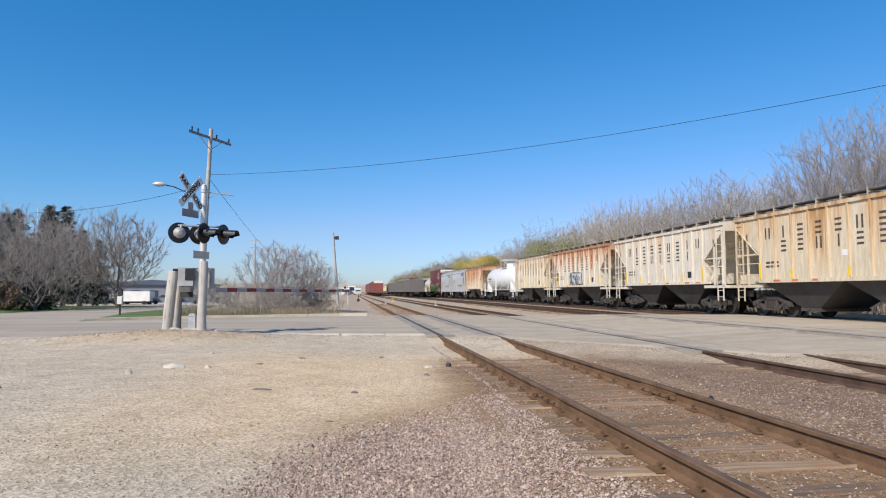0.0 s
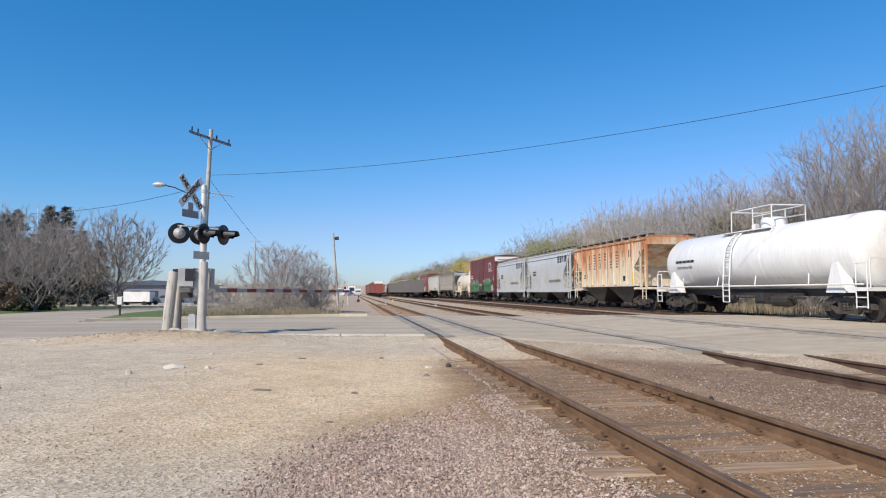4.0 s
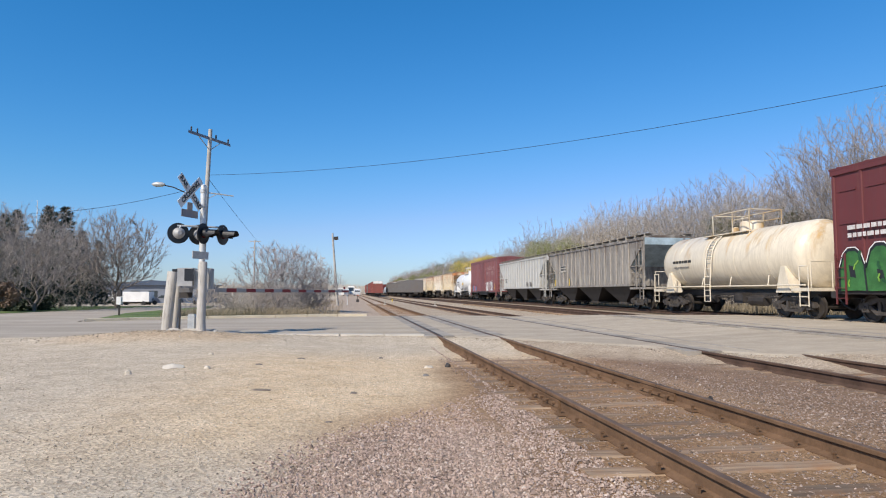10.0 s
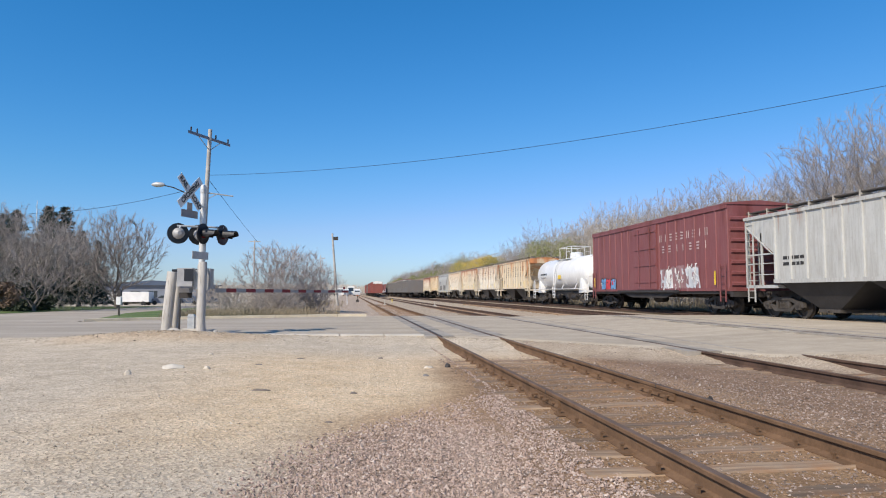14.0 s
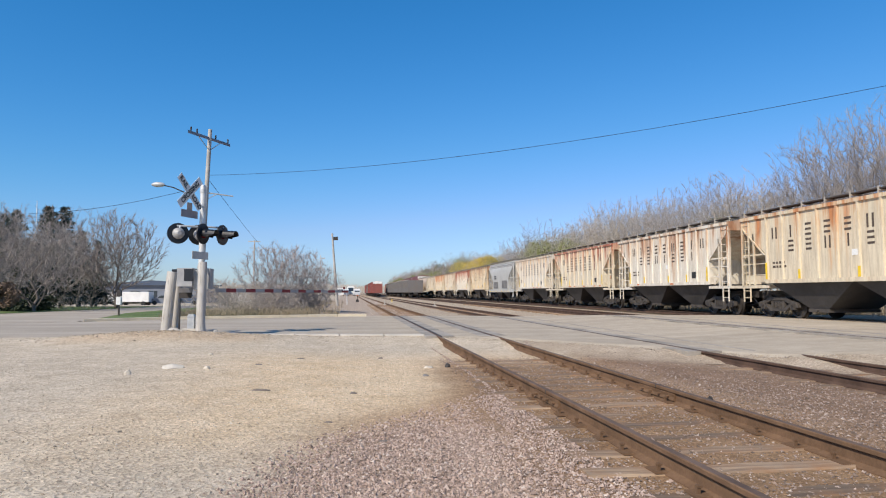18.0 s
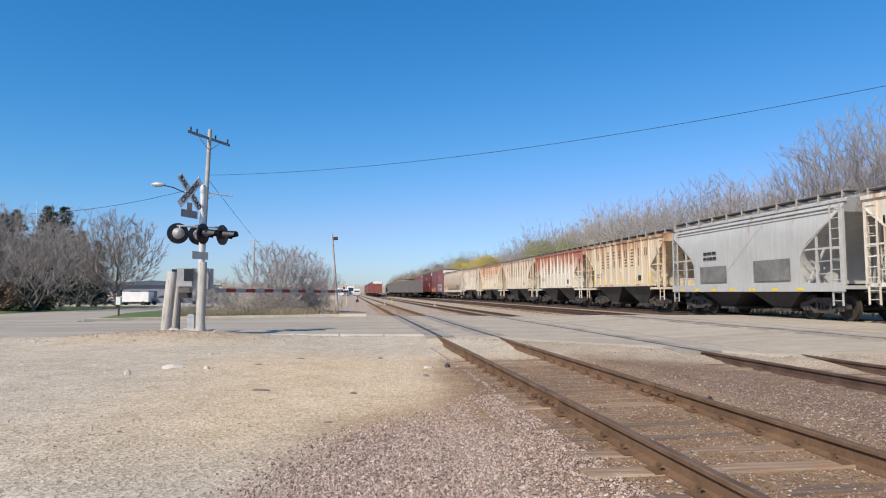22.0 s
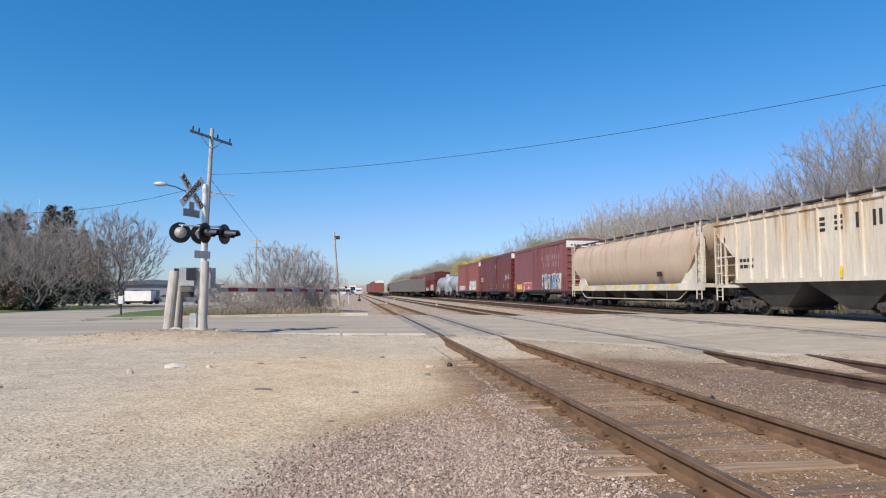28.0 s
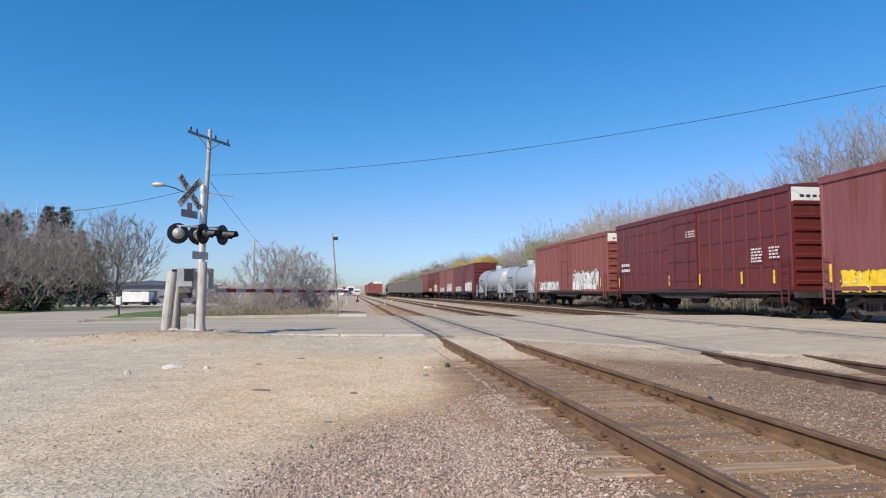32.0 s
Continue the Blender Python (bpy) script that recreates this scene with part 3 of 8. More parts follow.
def wheelset_shape():
    s = Shape()
    for sx in (-1, 1):
        s.lathe([(0.02, sx * 0.70), (WHEEL_R - 0.09, sx * 0.705), (WHEEL_R - 0.07, sx * 0.69), (WHEEL_R + 0.025, sx * 0.69), (WHEEL_R + 0.025, sx * 0.72), (WHEEL_R, sx * 0.73), (WHEEL_R, sx * 0.82),
                 (WHEEL_R - 0.07, sx * 0.82), (WHEEL_R - 0.09, sx * 0.775), (0.15, sx * 0.77), (0.12, sx * 0.83), (0.02, sx * 0.83)], axis="x", n=20)
        for k in range(3):
            a = k * 2 * math.pi / 3
            s.rod((sx * 1.09, 0.05 * math.cos(a), 0.05 * math.sin(a)), (sx * 1.12, 0.05 * math.cos(a), 0.05 * math.sin(a)), 0.015, 5)
    s.rod((-1.1, 0, 0), (1.1, 0, 0), 0.075, 10)
    return s


def sideframe_shape():
    s = Shape()
    top = [(-1.12, 0.40), (-1.12, 0.58), (-0.72, 0.66), (-0.45, 0.78), (0.45, 0.78), (0.72, 0.66), (1.12, 0.58), (1.12, 0.40), (0.98, 0.40), (0.66, 0.54), (0.36, 0.66), (-0.36, 0.66), (-0.66, 0.54), (-0.98, 0.40)]
    low = [(-0.78, 0.50), (-0.45, 0.24), (0.45, 0.24), (0.78, 0.50), (0.70, 0.56), (0.38, 0.35), (-0.38, 0.35), (-0.70, 0.56)]
    s.prism(top, -0.07, 0.07).prism(low, -0.07, 0.07)
    s.box(-0.06, 0.06, -0.38, -0.27, 0.3, 0.7).box(-0.06, 0.06, 0.27, 0.38, 0.3, 0.7)
    for y in (-0.85, 0.85):
        s.box(-0.09, 0.1, y - 0.13, y + 0.13, 0.32, 0.56)
    return s


def springs_shape():
    s = Shape()
    for y in (-0.16, 0.0, 0.16):
        coil = []
        for k in range(5):
            coil += [(0.055, 0.36 + k * 0.045), (0.075, 0.38 + k * 0.045)]
        s.lathe(coil + [(0.055, 0.585)], (0, y, 0), "z", 8)
    return s.box(-0.05, 0.05, -0.26, 0.26, 0.58, 0.66)


def truck(car, y, far_spin=False):
    """A two-axle truck: frame part with the wheelsets under it."""
    frame_ob = part("truck", cached("bolster", lambda: Shape().box(-1.0, 1.0, -0.17, 0.17, 0.52, 0.74).box(-0.5, 0.5, -0.3, 0.3, 0.7, 0.86), "truck"), None, car, "dirty cast steel four-wheel truck", at=(0, y, 0))
    side = cached("sideframe", sideframe_shape, "truck")
    spr = cached("springs", springs_shape, "truck")
    for sx in (-1, 1):
        part("sideframe", side, None, frame_ob, at=(sx * 1.0, 0, 0))
        part("spring_pack", spr, None, frame_ob, at=(sx * 0.98, 0, 0))
    ws = cached("wheelset", wheelset_shape, "wheel", True)
    for dy in (-0.85, 0.85):
        w = part("wheelset", ws, None, frame_ob, at=(0, dy, WHEEL_R))
        SPINNERS.append((w, dy))
    return frame_ob


def coupler(car, y):
    sy = 1 if y > 0 else -1
    s = Shape().box(-0.09, 0.09, min(y - sy * 0.62, y - sy * 0.2), max(y - sy * 0.62, y - sy * 0.2), 0.78, 0.96)
    s.prism([(-0.14, y - sy * 0.24), (0.14, y - sy * 0.24), (0.16, y - sy * 0.04), (0.03, y + sy * 0.02), (-0.05, y - sy * 0.08), (-0.13, y - sy * 0.06)], 0.74, 1.0, "z")
    part("coupler", s, "truck", car)
    h = Shape()
    pts = [(-0.35, y - sy * 0.5, 0.72), (-0.32, y - sy * 0.3, 0.5), (-0.25, y - sy * 0.1, 0.38), (-0.2, y, 0.34)]
    for a, b in zip(pts, pts[1:]):
        h.rod(a, b, 0.025, 5)
    part("brake_hose", h, "black_paint", car)


def ladder_shape(width, z0, z1, n):
    """Rungs between two stiles, in the plane y-z, facing -x."""
    s = Shape()
    for y in (-width / 2, width / 2):
        s.box(-0.02, 0.02, y - 0.025, y + 0.025, z0, z1)
    for k in range(n):
        z = z0 + (k + 0.6) * (z1 - z0) / n
        s.rod((0, -width / 2, z), (0, width / 2, z), 0.016, 5)
    return s


def end_ladder_shape(width, z0, z1, n):
    s = Shape()
    for x in (-width / 2, width / 2):
        s.box(x - 0.025, x + 0.025, -0.02, 0.02, z0, z1)
    for k in range(n):
        z = z0 + (k + 0.6) * (z1 - z0) / n
        s.rod((-width / 2, 0, z), (width / 2, 0, z), 0.016, 5)
    return s


def ribbon(pts, w, x):
    """A flat band of width w through points (y, z) on the side that faces -x."""
    s = Shape()
    lft, rgt = [], []
    for k, p in enumerate(pts):
        a, b = Vector(pts[max(k - 1, 0)]), Vector(pts[min(k + 1, len(pts) - 1)])
        d = (b - a).normalized() * (w / 2)
        lft.append((p[0] - d.y, p[1] + d.x)), rgt.append((p[0] + d.y, p[1] - d.x))
    n = len(pts)
    v = [(x - 0.003, *p) for p in lft] + [(x - 0.003, *p) for p in rgt] + [(x, *p) for p in lft] + [(x, *p) for p in rgt]
    f = []
    for k in range(n - 1):
        f += [(k, k + 1, n + k + 1, n + k), (2 * n + k, 2 * n + k + 1, k + 1, k), (n + k, n + k + 1, 3 * n + k + 1, 3 * n + k)]
    return s.add(v, f)


def blocks(car, x, y0, y1, z0, z1, plan, mat, name="lettering_bar", weight=0.09):
    """A row of plain marks of a painted name's size and colour on the side that faces -x: r three level bars, d two uprights, i one upright."""
    pitch = (y1 - y0) / len(plan)
    h = z1 - z0
    w, k = h * 0.24, h * weight
    for i, kind in enumerate(plan):
        yc = y1 - (i + 0.5) * pitch
        s = Shape()
        if kind == "i":
            s.box(x - 0.003, x, yc - k, yc + k, z0, z1)
        elif kind == "d":
            s.box(x - 0.003, x, yc - w - k, yc - w + k, z0, z1).box(x - 0.003, x, yc + w - k, yc + w + k, z0, z1)
        else:
            for z in (z0, (z0 + z1) / 2 - k, z1 - 2 * k):
                s.box(x - 0.003, x, yc - w - k, yc + w + k, z, z + 2 * k)
        part(name, s, mat, car)


def stencil(car, x, y0, y1, z0, z1, rows, mat, seed, name="data_stencil"):
    """Small unreadable lines of writing as plain bars."""
    rnd = random.Random(seed)
    s = Shape()
    for r in range(rows):
        za = z1 - (z1 - z0) * r / rows
        zb = za - (z1 - z0) / rows * 0.55
        y = y1
        while y > y0 + 0.05:
            w = rnd.uniform(0.12, 0.34) * min(1.0, (y1 - y0))
            if name == "number_bars":
                part("number_bar", Shape().box(x - 0.003, x, max(y0, y - w), y, zb, za), mat, car)
            else:
                s.box(x - 0.003, x, max(y0, y - w), y, zb, za)
            y -= w + 0.05
    if s.v:
        part(name, s, mat, car)


def strips(car, x, ys, z0, z1, mat="yellow"):
    for y in ys:
        part("reflector", Shape().box(x - 0.005, x, y - 0.055, y + 0.055, z0, z1), mat, car)


def car_root(name, q, label, category):
    return thing(name, pose(TRAIN_X, q, TRAIN_Z), label, category, "cars of the freight train")


def roof_walk(car, y0, y1, z, n_br, mat="walkway", side_mat=None):
    """Running board along the roof's middle and the rail of brackets that carries it, and the hatch covers."""
    part("running_board", Shape().box(-1.36, -0.98, y0, y1, z + 0.15, z + 0.185).box(0.98, 1.36, y0, y1, z + 0.15, z + 0.185), mat, car, "dark grated roof walkway")
    br = cached(("walkway_bracket", mat, z), lambda: Shape().box(-1.38, -0.9, -0.035, 0.035, z + 0.09, z + 0.138).box(-1.40, -1.36, -0.016, 0.016, z - 0.10, z + 0.235), "bracket_pale")
    hat = cached(("roof_hatch", mat, z), lambda: Shape().lathe([(0.3, z + 0.04), (0.33, z + 0.1), (0.31, z + 0.17), (0.1, z + 0.2)], (0, 0, 0), "z", 12), mat)
    for i in range(n_br):
        for turn in (0, 180):
            part("walkway_bracket", br, None, car, at=pose(0, y0 + 0.2 + (y1 - y0 - 0.4) * i / (n_br - 1), 0, 0, 0, turn))
    n = max(3, round((y1 - y0) / 2.2))
    for i in range(n):
        part("roof_hatch", hat, None, car, at=(0, y0 + (y1 - y0) * (i + 0.5) / n, 0))


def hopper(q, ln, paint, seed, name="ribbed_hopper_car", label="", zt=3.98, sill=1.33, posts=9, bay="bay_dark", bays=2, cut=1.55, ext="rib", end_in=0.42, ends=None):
    """Covered hopper with sloped ends, outside posts or a smooth side, bays below the sill and open end platforms."""
    car = car_root("hopper_car", q, label, "hopper car")
    a, b, w = ln / 2 - end_in, ln / 2 - end_in - cut, 1.50
    knee = sill + 0.42 * (zt - sill)
    prof = [(-a, zt), (-a, zt - 0.38), (-b, knee), (-b, sill), (b, sill), (b, knee), (a, zt - 0.38), (a, zt)]
    body = Shape()
    if ext == "rib":
        body.prism(prof, -w, w)
    else:   # sides that bow outwards
        n = 6
        rows = []
        for k in range(n + 1):
            t = k / n
            z = sill + (zt - sill) * t
            rows.append((w + 0.06 - 0.30 * max(0, (t - 0.72) / 0.28) ** 2 - 0.05 * (1 - t) ** 2, z))
        def reach(z):
            if z <= knee:
                return b
            return b + (a - b) * min(1, (z - knee) / (zt - 0.38 - knee))
        v, f = [], []
        for x, z in rows:
            r = reach(z)
            v += [(-x, -r, z), (-x, r, z), (x, r, z), (x, -r, z)]
        for k in range(n):
            for i in range(4):
                j = (i + 1) % 4
                f.append((4 * k + i, 4 * k + j, 4 * k + 4 + j, 4 * k + 4 + i))
        f += [(0, 1, 2, 3), tuple(4 * n + i for i in range(4))]
        body.add(v, f)
    part("body", body, paint, car, smooth=ext != "rib")
    part("roof", Shape().prism([(-w + 0.02, zt + 0.002), (-0.7, zt + 0.13), (0.7, zt + 0.13), (w - 0.02, zt + 0.002)], -a, a, "y") if ext == "rib" else
         Shape().prism([(-w + 0.26, zt - 0.01), (-0.7, zt + 0.12), (0.7, zt + 0.12), (w - 0.26, zt - 0.01)], -a, a, "y"), paint, car)
    for sx in (-1, 1):
        if ext == "rib":
            part("top_chord", Shape().box(sx * w, sx * (w + 0.07), -a, a, zt - 0.13, zt - 0.005), paint, car)
            part("side_sill", Shape().box(sx * w, sx * (w + 0.06), -b, b, sill - 0.02, sill + 0.12), paint, car)
            rib = cached(("side_post", round(sill, 2), round(zt, 2), paint.name), lambda: Shape().prism([(-0.052, 0.0), (-0.034, 0.062), (0.034, 0.062), (0.052, 0.0)], sill + 0.12, zt - 0.13, "z"), paint)
            for i in range(posts):
                y = -b + 0.09 + (2 * b - 0.18) * i / (posts - 1)
                part("side_post", rib, None, car, at=Matrix.Translation((sx * w, y, 0)) @ pose(0, 0, 0, 0, 0, -90 * sx))
                if i:
                    part("side_panel", Shape().box(sx * w, sx * (w + 0.006), y - (2 * b - 0.18) / (posts - 1) + 0.053, y - 0.053, sill + 0.121, zt - 0.131), paint, car)
        else:
            part("side_sill", Shape().box(sx * (w - 0.06), sx * (w + 0.05), -ln / 2 + 0.45, ln / 2 - 0.45, sill - 0.28, sill + 0.02), paint, car)
            part("roof_rail", Shape().box(sx * (w - 0.18), sx * (w - 0.10), -a, a, zt - 0.14, zt - 0.06), paint, car)
    for i in range(bays):
        y0, y1 = -b + 2 * b * i / bays, -b + 2 * b * (i + 1) / bays
        ym, hw, zb = (y0 + y1) / 2, 0.42, 0.36
        zt2 = sill - (0.0 if ext == "rib" else 0.1)
        v = [(-1.36, y0 + 0.02, zt2), (1.36, y0 + 0.02, zt2), (1.36, y1 - 0.02, zt2), (-1.36, y1 - 0.02, zt2), (-0.95, ym - hw, zb), (0.95, ym - hw, zb), (0.95, ym + hw, zb), (-0.95, ym + hw, zb)]
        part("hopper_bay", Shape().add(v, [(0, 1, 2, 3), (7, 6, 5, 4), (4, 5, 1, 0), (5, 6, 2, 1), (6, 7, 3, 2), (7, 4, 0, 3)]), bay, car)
        part("outlet_gate", Shape().box(-1.0, 1.0, ym - 0.5, ym + 0.5, zb - 0.1, zb + 0.02).rod((-1.1, ym, zb - 0.03), (1.1, ym, zb - 0.03), 0.03), "truck", car)
    for sy in (-1, 1):
        ye = ln / 2 - end_in
        def at(y0, y1):
            return (min(sy * y0, sy * y1), max(sy * y0, sy * y1))
        part("end_platform", Shape().box(-1.48, 1.48, *at(b - 0.1, ye + 0.03), sill - 0.20, sill - 0.08), paint, car)
        part("centre_sill", Shape().box(-0.25, 0.25, *at(b - 0.6, ye + 0.1), sill - 0.58, sill - 0.30), "truck", car)
        for sx in (-1, 1):
            part("corner_post", Shape().box(sx * 1.42, sx * 1.5, *at(ye - 0.08, ye), sill - 0.08, zt - 0.38), paint, car)
            part("inner_post", Shape().box(sx * 1.44, sx * 1.5, *at(b + 0.72, b + 0.80), sill - 0.08, knee + 0.55 * (zt - knee)), paint, car)
            key = ("step", round(sill, 2), paint.name)
            part("step", cached(key, lambda: ladder_shape(0.42, sill - 0.75, sill - 0.2, 2), paint), None, car, at=(sx * 1.49, sy * (ye - 0.32), 0))
            key = ("ladder", round(sill, 2), round(zt, 2), paint.name)
            part("ladder", cached(key, lambda: ladder_shape(0.42, sill - 0.1, zt - 0.2, 8), paint), None, car, at=(sx * 1.52, sy * (ye - 0.32), 0))
        part("end_ladder", cached(("end_ladder", round(sill, 2), round(zt, 2), paint.name), lambda: end_ladder_shape(0.42, sill - 0.1, zt, 8), paint), None, car, at=(-1.1 * sy, sy * (ye + 0.03), 0))
        for sx in (-1, 1):
            part("handrail", Shape().rod((sx * 1.46, sy * (b + 0.05), sill + 0.75), (sx * 1.46, sy * ye, sill + 0.75), 0.018, 5).rod((sx * 1.46, sy * (b + 0.05), sill + 0.32), (sx * 1.46, sy * (ye - 0.5), sill + 0.32), 0.018, 5), paint, car)
            part("edge_brace", Shape().prism([(sy * (b + 0.02), knee - 0.03), (sy * (b + 0.10), knee - 0.03), (sy * (a - 0.04), zt - 0.40), (sy * (a - 0.12), zt - 0.40)], sx * (w + 0.001), sx * (w + 0.03)), paint, car)
            part("crossbar", Shape().box(sx * 1.44, sx * 1.485, *at(b + 0.05, ye - 0.08), knee - 0.03, knee + 0.03), paint, car)
            part("slope_brace", Shape().rod((sx * 1.3, sy * (b + 0.1), sill), (sx * 0.9, sy * (b + 0.75), knee + 0.5), 0.05), paint, car)
        coupler(car, sy * ln / 2)
        truck(car, sy * (ln / 2 - 1.95))
    part("brake_wheel", Shape().lathe([(0.22, -0.02), (0.28, 0.0), (0.22, 0.02), (0.05, 0.03)], (0.5, -(ln / 2 - end_in + 0.1), sill + 1.0), "y", 14), "steel_dark", car)
    part("brake_cylinder", Shape().rod((-0.6, b + 0.3, sill + 0.2), (0.2, b + 0.3, sill + 0.2), 0.17, 12), "steel_dark", car)
    roof_walk(car, -a - 0.1, a + 0.1, zt + 0.02, 11 if ln < 14 else 15)
    return car, a, b, w


def round_hopper(q, ln, paint, label, zt=4.08, sill=1.36):
    """Long covered hopper with a bulging tank-like body, a deep side sill and a pipe slung below."""
    car = car_root("hopper_car", q, label, "hopper car")
    a, b, ye = ln / 2 - 0.75, ln / 2 - 2.75, ln / 2 - 0.55
    z0 = sill + 0.02
    v, f, n = [], [], 10
    for k in range(n + 1):
        t = k / n
        z = z0 + (zt - z0) * t
        x = 1.56 - 0.42 * max(0, 1 - t / 0.45) ** 2 - 0.40 * max(0, (t - 0.68) / 0.32) ** 2
        r = b + (a - b) * math.sin(math.pi / 2 * min(1, t / 0.8))
        v += [(-x, -r, z), (-x, -r * 0.4, z), (-x, r * 0.4, z), (-x, r, z), (x, r, z), (x, r * 0.4, z), (x, -r * 0.4, z), (x, -r, z)]
    for k in range(n):
        for i in range(8):
            j = (i + 1) % 8
            f.append((8 * k + i, 8 * k + j, 8 * k + 8 + j, 8 * k + 8 + i))
    f += [tuple(range(8)), tuple(8 * n + i for i in range(8))]
    part("body", Shape().add(v, f), paint, car, smooth=True)
    part("roof", Shape().prism([(-1.14, zt + 0.002), (-0.6, zt + 0.1), (0.6, zt + 0.1), (1.14, zt + 0.002)], -a, a, "y"), paint, car)
    for sx in (-1, 1):
        part("side_sill", Shape().box(sx * 1.42, sx * 1.54, -ye, ye, sill - 0.34, sill + 0.0), "sill_cream", car, "deep cream side sill")
        part("gusset", Shape().prism([(-b - 0.02, sill + 0.003), (-ye, sill + 0.003), (-ye, zt - 0.75), (-a - 0.02, zt - 0.4), (-a + 0.1, zt - 0.75)], sx * 1.36, sx * 1.40), "sill_cream", car, "cream end gusset plate")
        part("gusset", Shape().prism([(b - 0.6, sill + 0.003), (b + 1.2, sill + 0.003), (b + 1.0, sill + 0.25), (b + 0.25, sill + 0.75)], sx * 1.36, sx * 1.40), "sill_cream", car, "cream end gusset plate")
        part("brake_pipe", Shape().tube([(sx * 1.4, -b - 0.6, sill - 0.36), (sx * 1.4, -b + 0.1, sill - 0.75), (sx * 1.4, -b + 0.5, sill - 0.82), (sx * 1.4, b - 0.5, sill - 0.82), (sx * 1.4, b - 0.1, sill - 0.75), (sx * 1.4, b + 0.6, sill - 0.36)], 0.035, 6), "bracket_pale", car)
        for y in (-b + 1.4, 0, b - 1.4):
            part("pipe_hanger", Shape().box(sx * 1.38, sx * 1.42, y - 0.03, y + 0.03, sill - 0.84, sill - 0.34), "truck", car)
    part("floor_frame", Shape().box(-1.40, 1.40, -b, b, sill - 0.30, sill + 0.01), "bay_dark", car)
    for i in range(4):
        y0, y1 = -b + 2 * b * i / 4, -b + 2 * b * (i + 1) / 4
        ym, zb = (y0 + y1) / 2, 0.4
        vv = [(-1.3, y0 + 0.02, sill - 0.3), (1.3, y0 + 0.02, sill - 0.3), (1.3, y1 - 0.02, sill - 0.3), (-1.3, y1 - 0.02, sill - 0.3), (-0.6, ym - 0.35, zb), (0.6, ym - 0.35, zb), (0.6, ym + 0.35, zb), (-0.6, ym + 0.35, zb)]
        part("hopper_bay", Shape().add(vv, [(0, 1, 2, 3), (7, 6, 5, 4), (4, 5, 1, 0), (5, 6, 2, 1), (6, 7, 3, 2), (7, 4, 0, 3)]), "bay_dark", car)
    for sy in (-1, 1):
        lo, hi = sorted((sy * (b - 0.1), sy * ye))
        part("end_platform", Shape().box(-1.41, 1.41, lo, hi, sill - 0.2, sill - 0.02), "sill_cream", car)
        part("centre_sill", Shape().box(-0.25, 0.25, lo, hi, sill - 0.58, sill - 0.2), "truck", car)
        for sx in (-1, 1):
            part("corner_post", Shape().box(sx * 1.42, sx * 1.5, *sorted((sy * (ye - 0.08), sy * ye)), sill, zt - 0.38), "sill_cream", car)
            part("ladder", cached(("round_ladder", sill, zt), lambda: ladder_shape(0.42, sill - 0.75, zt + 0.1, 9), "sill_cream"), None, car, at=(sx * 1.53, sy * (ye - 0.3), 0))
        part("end_ladder", cached(("round_end_ladder", sill, zt), lambda: end_ladder_shape(0.42, sill - 0.1, zt + 0.1, 8), "sill_cream"), None, car, at=(-1.1 * sy, sy * (ye + 0.03), 0))
        coupler(car, sy * ln / 2)
        truck(car, sy * (ln / 2 - 1.95))
    roof_walk(car, -a - 0.1, a + 0.1, zt + 0.02, 13)
    return car, a, b, 1.5


